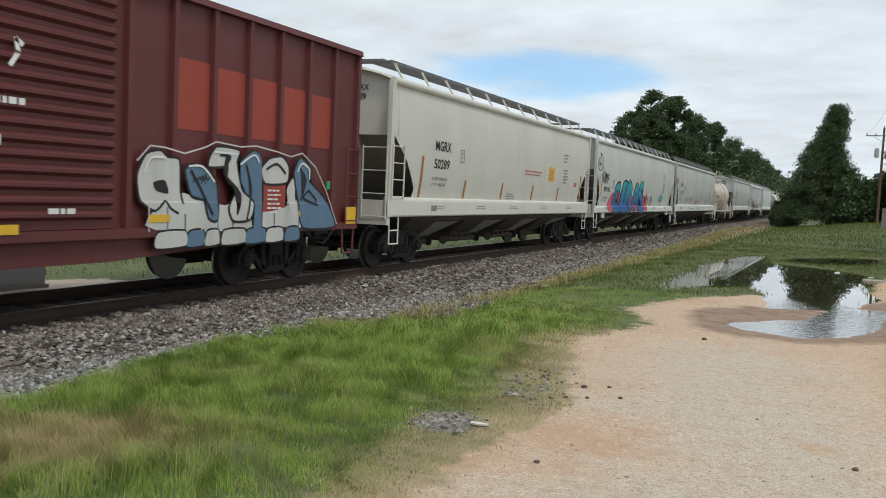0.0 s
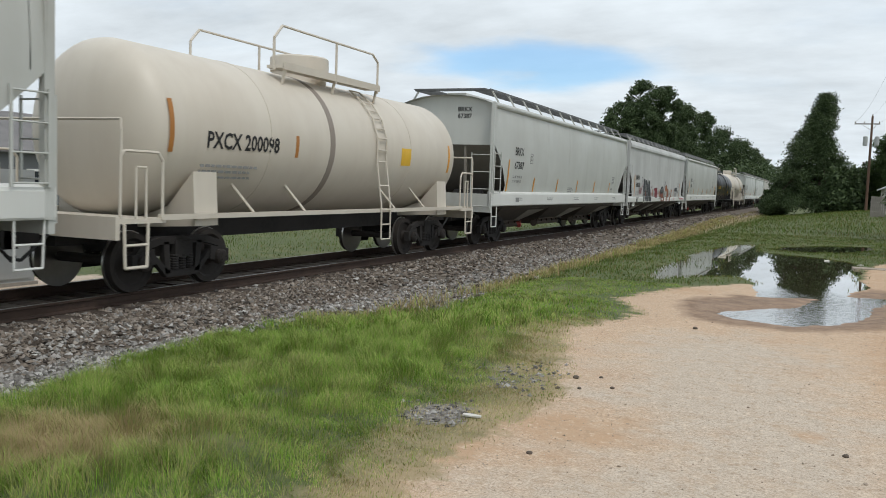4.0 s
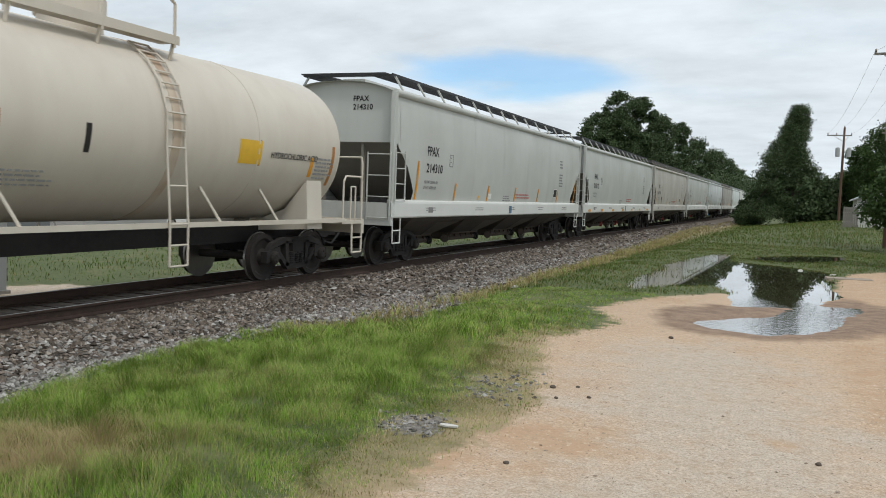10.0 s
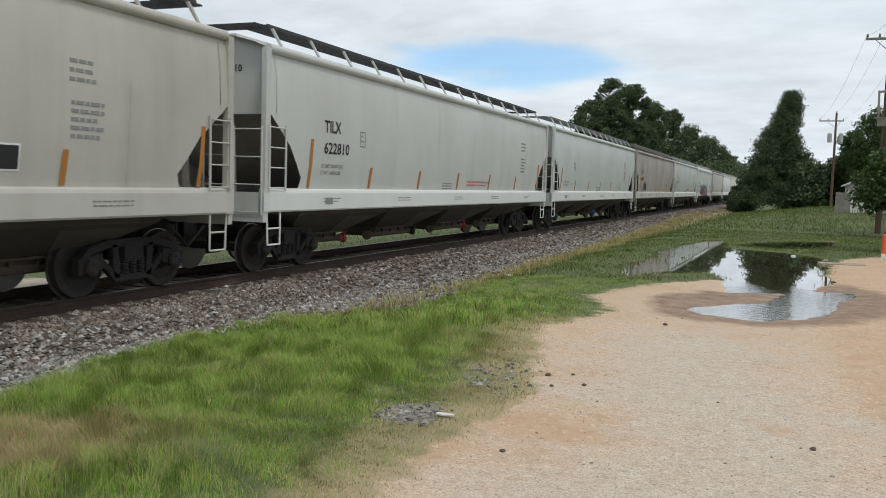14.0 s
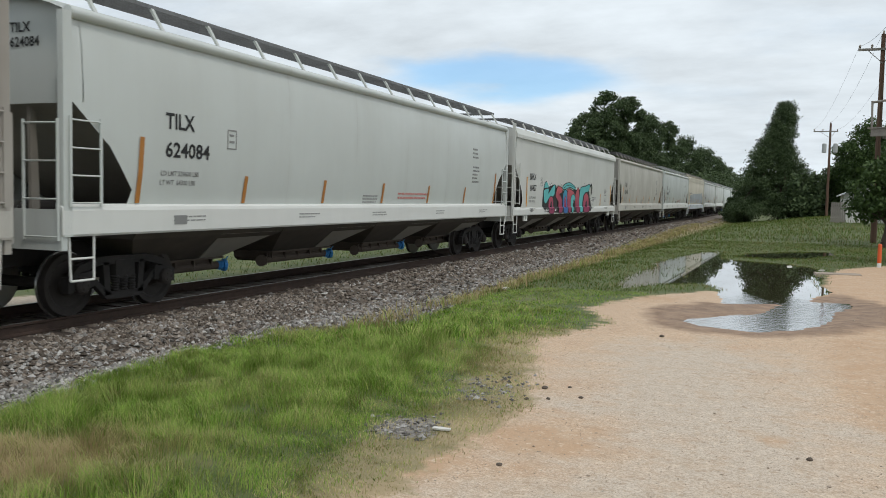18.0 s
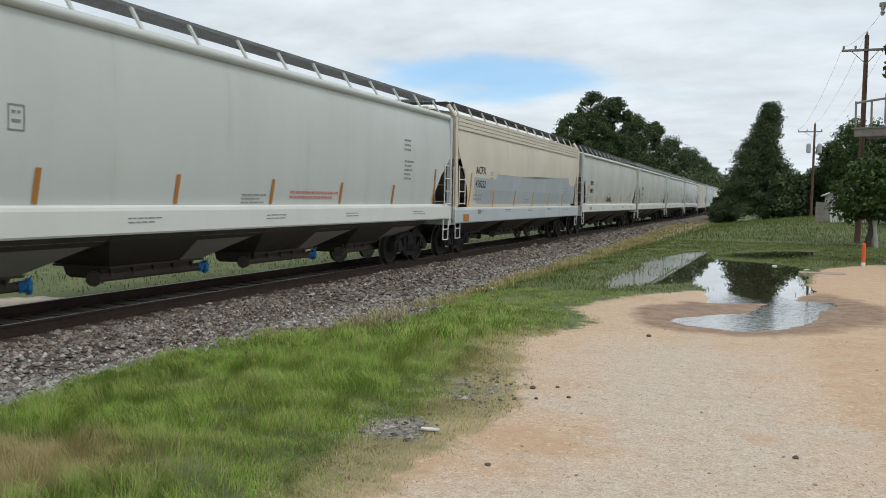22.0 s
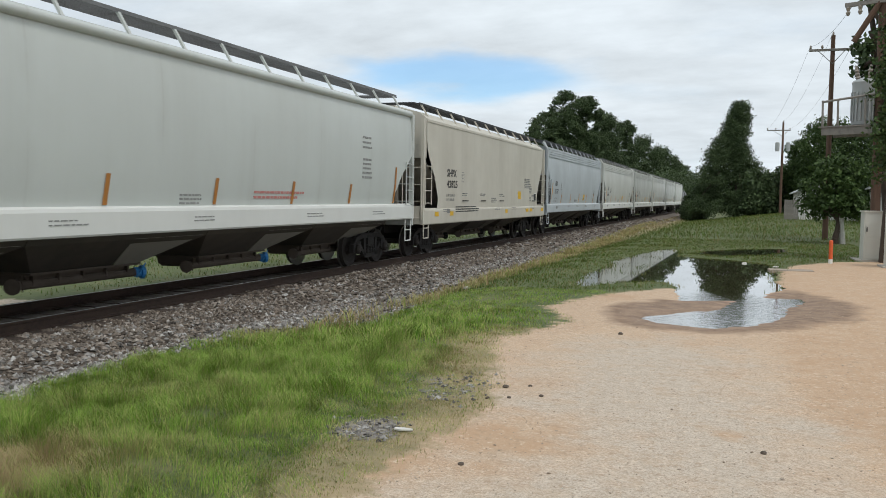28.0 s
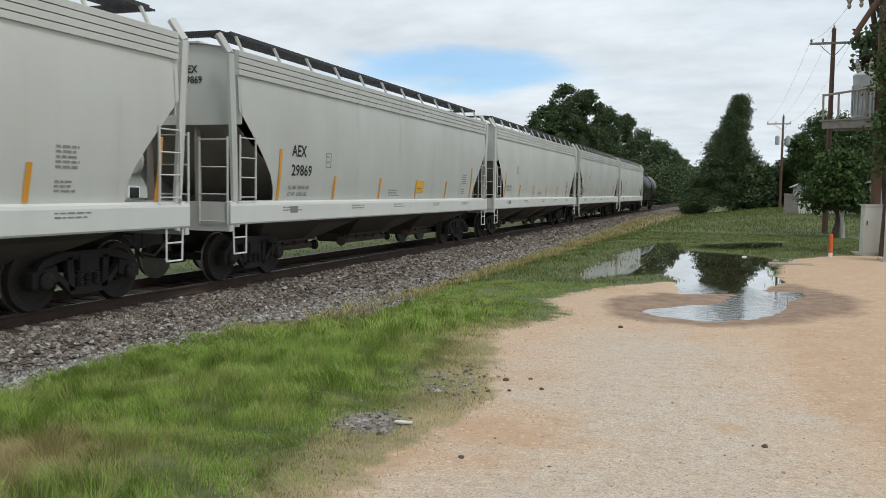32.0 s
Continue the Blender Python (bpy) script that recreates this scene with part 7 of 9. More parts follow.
def tank_car(label, s0, L, R, zc, mat, trim, head, name, text_mat, platform, domes, strips, text_y, text_size=0.3, rail=(0.0, 1.0), band=None, dome_mat=None):
    """A tank wagon; platform: (from, to) along the top; domes: rows of (y, radius, height)."""
    car = thing("tank_car", (TRACK_X, s0, RAIL_Z), label, "railcar", "cars of the train")
    y0, y1 = head, L - head
    prof = [(y0 + 0.55 - 0.55 * math.cos(k / 7 * math.pi / 2), R * math.sin(k / 7 * math.pi / 2) ** 0.75) for k in range(8)]
    prof += [(y0 + (y1 - y0) * q, R) for q in (0.25, 0.5, 0.75)]
    prof += [(L - p, r) for p, r in prof[7::-1]]
    bm = bmesh.new()
    turned(bm, prof, (0, 0, zc), (0, 1, 0), 48)
    part("tank", bm, mat, car, smooth=True)

    def side(z):
        return math.sqrt(max(0.01, R * R - (z - zc) ** 2))

    for q in (0.26, 0.74):
        bm = bmesh.new()
        y = y0 + (y1 - y0) * q
        turned(bm, [(-0.02, R + 0.002), (-0.02, R + 0.008), (0.02, R + 0.008), (0.02, R + 0.002)], (0, y, zc), (0, 1, 0), 48)
        part("weld_seam", bm, mat, car, smooth=True)
    if band:
        bm = bmesh.new()
        turned(bm, [(-0.09, R + 0.003), (-0.09, R + 0.007), (0.09, R + 0.007), (0.09, R + 0.003)], (0, band[0], zc), (0, 1, 0), 48)
        part("stained_band", bm, band[1], car, "rust stained band under the dome", True)
    # frame: side beams, end platforms, bolsters
    for s in (-1, 1):
        bm = bmesh.new()
        box(bm, *sorted((s * 1.46, s * 1.54)), 0.9, L - 0.9, 1.14, 1.22)
        part("side_beam", bm, trim, car)
        for q in (0.24, 0.36, 0.64, 0.76):
            bm = bmesh.new()
            rod(bm, (s * 1.5, L * q, 1.2), (s * (R * 0.80), L * q - 0.15, zc - R * 0.58), 0.025, 6)
            part("tank_brace", bm, trim, car)
        for y in (2.0, L - 2.0):
            bm = bmesh.new()
            slab(bm, [(s * 0.3, 0.95), (s * 1.45, 1.02), (s * 1.40, zc - R * 0.45), (s * 0.9, zc - R * 0.85), (s * 0.3, zc - R)], "y", y - 0.28, y + 0.28)
            part("saddle", bm, mat, car)
    bm = bmesh.new()
    box(bm, -0.30, 0.30, 0.1, L - 0.1, 0.72, 1.05)
    part("centre_sill", bm, M["steel_dark"], car)
    for y, s in ((0, 1), (L, -1)):
        bm = bmesh.new()
        box(bm, -1.52, 1.52, *sorted((y + s * 0.1, y + s * 1.0)), 1.10, 1.17)
        box(bm, -1.52, 1.52, *sorted((y + s * 0.02, y + s * 0.1)), 0.88, 1.20)
        part("end_platform", bm, trim, car)
        for k in (-1, 1):
            bm = bmesh.new()
            handrail(bm, [(k * 1.5, y + s * 0.12, 1.15), (k * 1.5, y + s * 0.12, 2.05), (k * 1.5, y + s * 0.2, 2.12), (k * 1.5, y + s * 0.85, 2.12), (k * 1.5, y + s * 0.95, 2.0), (k * 1.5, y + s * 0.95, 1.15)])
            handrail(bm, [(k * 1.5, y + s * 0.42, 1.15), (k * 1.5, y + s * 0.42, 1.9), (k * 1.5, y + s * 0.62, 1.9), (k * 1.5, y + s * 0.62, 1.15)], 0.018)
            part("hand_rail", bm, trim, car)
            bm = bmesh.new()
            pipe(bm, [(k * 1.54, y + s * 0.16, 1.1), (k * 1.54, y + s * 0.18, 0.48), (k * 1.54, y + s * 0.60, 0.48), (k * 1.54, y + s * 0.62, 1.1)], 0.024)
            pipe(bm, [(k * 1.54, y + s * 0.17, 0.80), (k * 1.54, y + s * 0.61, 0.80)], 0.02)
            part("sill_step", bm, trim, car)
        bm = bmesh.new()
        handrail(bm, [(-1.48, y + s * 0.14, 2.55), (1.48, y + s * 0.14, 2.55), (1.5, y + s * 0.13, 2.4), (1.5, y + s * 0.12, 1.2)], 0.022)
        part("end_rail", bm, trim, car)
    # domes, top platform with its rails, ladders
    top = zc + R
    for y, r, h in domes:
        bm = bmesh.new()
        turned(bm, [(-0.25, r * 0.92), (h * 0.35, r * 0.92), (h * 0.36, r), (h, r), (h + 0.03, r * 0.94)], (0, y, top), (0, 0, 1), 24)
        part("dome", bm, dome_mat or mat, car, smooth=True)
    a, b = platform
    for s in (-1, 1):
        bm = bmesh.new()
        box(bm, *sorted((s * 0.60, s * 0.98)), a, b, top - 0.02, top + 0.04)
        box(bm, *sorted((s * 0.96, s * 0.99)), a, b, top - 0.05, top + 0.09)
        for y in (a + 0.1, (a + b) / 2, b - 0.1):
            rod(bm, (s * 0.95, y, top), (s * 0.88, y, zc + math.sqrt(R * R - 0.78)), 0.03, 6)
        part("top_platform", bm, trim, car)
        bm = bmesh.new()
        zt = top + 0.74
        handrail(bm, [(s * 0.97, a - 0.3, top - 0.1), (s * 0.97, a - 0.3, zt - 0.25), (s * 0.97, a - 0.05, zt), (s * 0.97, b - 0.35, zt), (s * 0.97, b - 0.1, zt - 0.15), (s * 0.97, b - 0.1, top - 0.1)], 0.026)
        handrail(bm, [(s * 0.97, (a + b) / 2, top - 0.1), (s * 0.97, (a + b) / 2, zt)], 0.026)
        part("top_rail", bm, trim, car)
        yl = b - 0.85
        bm = bmesh.new()
        arc = [(s * (R + 0.06) * math.cos(t), yl, zc + (R + 0.06) * math.sin(t)) for t in [math.radians(v) for v in (62, 45, 28, 10, -10)]] + [(s * 1.58, yl, 1.2), (s * 1.58, yl, 0.55)]
        pipe(bm, arc, 0.02)
        ld = part("ladder", bm, trim, car)
        bm = bmesh.new()
        pipe(bm, [(p[0], p[1] + 0.42, p[2]) for p in arc], 0.02)
        part("stile", bm, trim, ld)
        for p in arc:
            bm = bmesh.new()
            rod(bm, p, (p[0], p[1] + 0.42, p[2]), 0.017, 6)
            part("rung", bm, trim, ld)
        for p, q in zip(arc, arc[1:]):
            bm = bmesh.new()
            m = [(u + v) / 2 for u, v in zip(p, q)]
            rod(bm, m, (m[0], m[1] + 0.42, m[2]), 0.017, 6)
            part("rung", bm, trim, ld)
    if name:
        lettering(name[0], text_size, text_y, 2.26, side, car, text_mat, "reporting_mark", 0.9)
    for y, z0, z1, key in strips:
        plate("reflective_strip", y, y + 0.10, z0, z1, side, car, M[key], "reflective strip")
    running_gear(car, L, 1.95)
    return car, side


CARS = []


def add(car):
    CARS.append(car)
    return car


# paints of the hoppers
TINT = {
    "beige": paint("beige_hopper_paint", (0.60, 0.585, 0.52), 0.40, 0.18, seams=0.25),
    "grey": paint("grey_hopper_paint", (0.51, 0.522, 0.495), 0.38, 0.25, seams=0.45),
    "green_grey": paint("cool_grey_hopper_paint", (0.525, 0.555, 0.535), 0.30, 0.18, seams=0.3),
    "pale": paint("pale_hopper_paint", (0.565, 0.572, 0.54), 0.38, 0.18, seams=0.3),
    "weathered": paint("weathered_hopper_paint", (0.47, 0.455, 0.41), 0.5, 0.5, (0.17, 0.14, 0.11), seams=0.8),
    "dirty": paint("dirty_hopper_paint", (0.36, 0.335, 0.30), 0.55, 0.65, (0.13, 0.10, 0.08), seams=0.9),
    "streaked": paint("streaked_hopper_paint", (0.53, 0.535, 0.525), 0.5, 0.6, (0.24, 0.23, 0.22), seams=0.5),
    "cream": paint("cream_hopper_paint", (0.60, 0.555, 0.46), 0.45, 0.22, seams=0.45),
    "blue_grey": paint("blue_grey_hopper_paint", (0.47, 0.51, 0.54), 0.42, 0.25, seams=0.3),
    "white": paint("white_sill_paint", (0.665, 0.672, 0.645), 0.42, 0.18),
    "sill_beige": paint("beige_sill_paint", (0.66, 0.65, 0.58), 0.45, 0.2),
    "sill_dull": paint("dull_sill_paint", (0.50, 0.485, 0.44), 0.5, 0.4),
}


def boxed(car, y, z, w, h, mat, side, lift=0.006):
    return plate("decal", y, y + w, z, z + h, side, car, mat, "", lift)


def red_print(y, w=2.4):
    def put(car, side, L):
        bars(y, 1.86, 2, w, side, car, M["red_mark"], 0.05, 0.10, 9)
    return put


def decal_pair(car, side, L, y, z=1.75):
    boxed(car, y, z, 0.42, 0.34, M["white_mark"], side)
    boxed(car, y + 0.025, z + 0.025, 0.37, 0.29, M["black"], side, 0.012)


def fpax_890142(car, side, L):
    P = M
    sprayed(car, side, P["g_pink"], [(2.4, 1.26), (2.75, 1.85), (3.19, 2.1), (3.66, 2.0), (4.57, 2.15), (5.0, 1.95), (6.1, 2.2), (6.4, 2.42), (6.6, 2.1), (7.7, 2.0), (8.05, 2.38), (8.3, 2.3), (8.5, 1.9), (9.3, 1.9), (9.55, 2.1), (10.6, 2.0), (10.85, 2.22), (11.1, 1.9), (11.0, 1.34), (10.6, 1.26), (6, 1.25)], 1)
    glyphs = ([(3.22, 1.25), (3.62, 2.2), (3.92, 2.47), (4.54, 2.53), (4.47, 2.02), (4.29, 2.02), (4.12, 2.24), (3.95, 1.99), (3.88, 1.55), (4.25, 1.72), (4.6, 1.45), (4.62, 1.26)],
              [(4.72, 1.26), (4.80, 1.92), (5.13, 2.49), (5.46, 2.64), (6.02, 2.58), (5.76, 2.12), (5.35, 2.0), (5.86, 1.80), (6.22, 1.77), (6.4, 1.26)])
    fat = ([[(5.9, 1.36), (6.0, 1.92), (6.41, 2.48)], [(6.37, 2.47), (6.85, 2.28), (6.75, 1.97), (6.23, 1.93)], [(6.52, 1.9), (6.79, 1.66), (6.8, 1.36)]],
           [[(7.6, 1.35), (7.82, 2.08), (8.19, 2.49)], [(8.15, 2.48), (8.55, 2.12), (8.75, 1.34)], [(7.89, 1.83), (8.5, 1.85)]],
           [[(9.6, 2.47), (9.25, 2.53), (8.91, 2.21), (9.36, 1.94), (9.79, 1.68), (9.64, 1.37), (8.93, 1.38)]])
    for i, strokes in enumerate(fat):
        fat_letter(car, side, P["g_teal"], P["black"], strokes, (0.25, 0.19, 0.17)[i], 4 + 2 * i)
    for i, pts in enumerate(glyphs):
        sprayed(car, side, P["g_teal"], pts, 2 + i % 2, P["black"], 0.085, True, "graffiti_letter")
        spray_line(car, side, P["black"], [(pts[1][0] + 0.05, 1.5), (pts[1][0] + 0.1, 2.0), (pts[2][0] + 0.1, 2.25)], 0.018, 5)
    for y, z in ((4.02, 1.98), (5.75, 1.9)):
        sprayed(car, side, P["g_pink"], [(y - 0.09, z - 0.18), (y - 0.03, z + 0.12), (y + 0.09, z + 0.14), (y + 0.08, z - 0.16)], 4, P["black"], 0.03)
    plate("reflective_strip", 4.28, 4.37, 1.5, 1.95, side, car, M["amber_strip"], "orange reflective strip", 0.022, 0.03)
    for k, (y, z) in enumerate(((1.12, 2.68), (1.5, 2.7), (1.72, 2.66), (1.96, 2.66))):
        loop = [(y + (0.10 - 0.01 * k) * math.cos(t * math.tau / 12), z + 0.22 * math.sin(t * math.tau / 12)) for t in range(13)]
        spray_line(car, side, P["black"], loop, 0.018)
    spray_line(car, side, P["black"], [(1.30, 3.02), (1.27, 2.5), (1.42, 2.78), (1.38, 3.0)], 0.02)
    w, z0, h = 0.368, 1.55, 0.46
    for k, strokes in enumerate(((((0, 0), (0.1, 1.1)), ((-0.1, 1.0), (0.6, 0.8), (0.5, 0.2), (0, -0.1))), (((0.1, 0), (0.1, 1)), ((0.1, 1), (0.6, 1)), ((0.1, 0.5), (0.5, 0.5)), ((0.1, 0), (0.6, 0))),
                                 (((0, 0), (0.15, 0.9), (0.35, 0.3), (0.55, 0.95), (0.7, 0.1)),), (((0.2, 1), (0.15, 0.1), (0.7, 0.2)),), (((0, 0), (0.35, 1), (0.6, 0)), ((0.1, 0.4), (0.55, 0.4))), (((0.6, 0.9), (0.2, 0.8), (0.5, 0.4), (0.1, 0),),))):
        for pts in strokes:
            sprayed(car, side, P["black"], stroke_outline([(10.42 + w * (k + a), z0 + h * b) for a, b in pts], 0.016, 3), 4, None, 0, False, "graffiti_line")
    spray_line(car, side, P["black"], [(14.4, 2.05), (14.75, 1.95), (14.55, 1.8), (15.0, 1.75), (15.2, 1.85)], 0.016)
    sprayed(car, side, P["g_aqua"], [(14.4, 1.8), (15.0, 2.2), (15.6, 2.1), (15.7, 1.8)], 1)
    ring = [(0.62 + 0.32 * math.cos(t * math.tau / 20), 3.22 + 0.26 * math.sin(t * math.tau / 20)) for t in range(21)]
    spray_line(car, side, P["black"], ring, 0.016)
    spray_line(car, side, P["black"], [(0.9, 2.95), (1.15, 3.1), (1.2, 3.35), (0.95, 3.6), (0.7, 3.62), (0.78, 3.7), (0.66, 3.62), (0.76, 3.55)], 0.016)
    scrawl(car, side, P["black"], 0.35, 0.75, 3.12, 3.35, 4, 8, 0.012)


def fpax_215212(car, side, L):
    tag(car, side, M["g_faint"], 4.95, 8.4, 1.80, 2.15, 13, 11, 0.017)
    tag(car, side, M["g_faint"], 9.0, 14.2, 1.75, 2.45, 8, 12, 0.02)
    tag(car, side, M["g_faint"], 15.9, 17.7, 1.72, 2.5, 5, 13, 0.017)
    spray_line(car, sill_side, M["g_faint"], [(10.2, 1.55), (10.5, 1.35), (11.2, 1.30), (11.9, 1.5)], 0.015)
    for k in range(8):
        boxed(car, 6.95 + 0.2 * k, 1.33, 0.14, 0.08, M["g_aqua"], sill_side)
    scrawl(car, side, M["g_red"], 0.2, 1.3, 2.6, 3.6, 5, 14, 0.014)
    scrawl(car, side, M["g_red"], 1.6, 2.2, 1.7, 2.2, 3, 15, 0.014)
    red_print(9.4, 2.2)(car, side, L)
    boxed(car, L - 4.9, 1.8, 0.35, 0.26, M["black"], side)


def nahx_580568(car, side, L):
    K, D, W, O, G, R = M["black"], M["g_charcoal"], M["white_mark"], M["g_orange"], M["streak_fill"], M["g_red"]
    # dark block letters with a white rim, running down over the sill
    for i, pts in enumerate(([(3.95, 1.25), (4.05, 2.39), (4.25, 2.47), (4.57, 2.41), (4.66, 2.23), (4.52, 1.99), (4.62, 1.26), (4.43, 1.26), (4.27, 1.94), (4.2, 1.26)],
                             [(4.68, 1.26), (4.58, 1.85), (4.68, 2.35), (4.96, 2.44), (5.08, 2.34), (4.92, 2.07), (5.0, 1.26)],
                             [(5.06, 1.26), (4.95, 1.87), (5.17, 2.35), (5.46, 2.38), (5.31, 2.09), (5.44, 1.26)],
                             [(5.5, 1.26), (5.42, 1.67), (5.66, 1.71), (5.40, 2.09), (5.58, 2.37), (5.92, 2.41), (6.02, 2.24), (5.83, 2.12), (6.22, 1.8), (6.26, 1.24)])):
        sprayed(car, side, D, pts, 1 + i, W, 0.032)
    sprayed(car, side, M["g_brown"], [(4.62, 1.5), (4.66, 1.85), (4.78, 1.7), (4.74, 1.5)], 6)
    scrawl(car, side, R, 2.8, 3.55, 1.58, 2.08, 8, 21, 0.012)
    spray_line(car, side, R, [(3.5, 1.95), (3.62, 2.02), (3.9, 2.05), (3.95, 2.22), (3.85, 2.1), (3.65, 1.9), (3.82, 1.57)], 0.011)
    scrawl(car, side, M["g_purple"], 6.25, 6.7, 1.95, 2.12, 5, 22, 0.009)
    scrawl(car, side, R, 6.25, 6.75, 1.5, 1.85, 5, 23, 0.010)
    # red letters, a dark face, an arm and grey painted-over boxes
    sprayed(car, side, R, [(7.45, 1.48), (7.27, 1.9), (7.49, 1.96), (7.67, 1.93), (7.82, 1.98), (8.03, 1.95), (8.25, 2.01), (8.45, 1.94), (8.43, 1.48)], 1, K, 0.02)
    for y in (7.72, 7.95, 8.2):
        spray_line(car, side, K, [(y, 1.94), (y - 0.06, 1.7), (y + 0.05, 1.5)], 0.013, 4)
    sprayed(car, side, D, [(9.28, 1.49), (9.5, 1.85), (9.81, 2.04), (10.23, 2.09), (10.59, 2.0), (10.67, 1.72), (10.56, 1.49)], 1, K, 0.02)
    sprayed(car, side, M["g_brown"], [(9.43, 1.50), (9.66, 1.67), (10.0, 1.62), (10.42, 1.72), (10.52, 1.49)], 2)
    sprayed(car, side, W, [(9.98, 1.85), (10.0, 1.97), (10.07, 2.03), (10.15, 1.97), (10.13, 1.86), (10.05, 1.82)], 3)
    scrawl(car, side, R, 9.55, 10.4, 1.56, 1.74, 7, 24, 0.014)
    sprayed(car, sill_side, M["g_brown"], [(9.55, 1.45), (9.62, 1.23), (10.68, 1.22), (10.7, 1.45)], 1, K, 0.02)
    for k in range(5):
        sprayed(car, sill_side, W, [(9.82 + 0.11 * k, 1.38), (9.84 + 0.11 * k, 1.27), (9.90 + 0.11 * k, 1.27), (9.91 + 0.11 * k, 1.38)], 2, K, 0.012)
    spray_line(car, side, K, [(10.83, 1.85), (10.85, 1.99), (10.98, 2.06), (11.02, 2.34), (11.12, 2.4), (11.2, 2.33), (11.17, 2.05), (11.25, 1.95)], 0.03)
    sprayed(car, side, O, [(11.26, 1.82), (11.35, 2.12), (11.65, 2.18), (11.94, 2.09), (11.98, 1.95), (12.5, 1.91), (12.6, 1.5), (11.69, 1.5)], 1, K, 0.035)
    spray_line(car, side, K, [(12.0, 1.93), (11.93, 1.7), (12.02, 1.5)], 0.02, 4)
    spray_line(car, side, K, [(12.3, 1.9), (12.26, 1.7), (12.33, 1.5)], 0.02, 4)
    sprayed(car, side, O, [(13.38, 1.5), (13.44, 1.90), (13.80, 1.88), (13.57, 1.51)], 1, K, 0.035)
    sprayed(car, side, D, [(14.84, 1.52), (14.93, 2.01), (15.3, 2.06), (16.0, 2.08), (15.79, 1.52)], 1)
    for y, y2, z in ((6.8, 7.5, 1.84), (10.66, 11.75, 1.82), (12.48, 13.42, 1.86), (14.9, 15.65, 1.83)):
        plate("painted_over_box", y, y2, 1.50, z, side, car, G, "grey painted-over box", 0.022)
        bars(y + 0.12, 1.68, 2, (y2 - y) * 0.7, flat_at(1.579), car, M["grey_mark"], 0.025, 0.06, int(y * 3))
    for k, y in enumerate((10.75, 11.05, 11.4, 11.75, 12.2, 12.65, 13.1)):
        sprayed(car, sill_side, (W, W, O)[k % 3], [(y, 1.46), (y + 0.06, 1.33), (y + 0.02, 1.21), (y + 0.26, 1.21), (y + 0.3, 1.34), (y + 0.26, 1.46)], 1, K, 0.03)
    bars(8.66, 1.66, 2, 0.45, side, car, M["red_mark"], 0.04, 0.09, 27)
    for y in (6.72, 9.13, 14.35, 16.85):
        plate("reflective_strip", y, y + 0.095, 1.48, 1.94 if y < 16 else 2.36, side, car, M["amber_strip"], "orange reflective strip", 0.024, 0.06)
    scrawl(car, side, K, 16.05, 16.4, 1.72, 1.95, 3, 28, 0.011)
    scrawl(car, sill_side, M["g_pink"], 17.0, 18.7, 1.26, 1.45, 16, 25, 0.014)
    scrawl(car, sill_side, M["g_pink"], 14.2, 14.8, 1.28, 1.42, 4, 26, 0.012)
    plate("sill_box", 2.09, 2.34, 1.21, 1.38, sill_side, car, D, "dark steel box on the sill", 0.02, 0, 0.02)


M["g_orange"] = plain("burnt_orange_spray", (0.36, 0.13, 0.06), 0.6)
M["streak_fill"] = paint("grey_fill_in", (0.40, 0.40, 0.39), 0.6, 0.4)


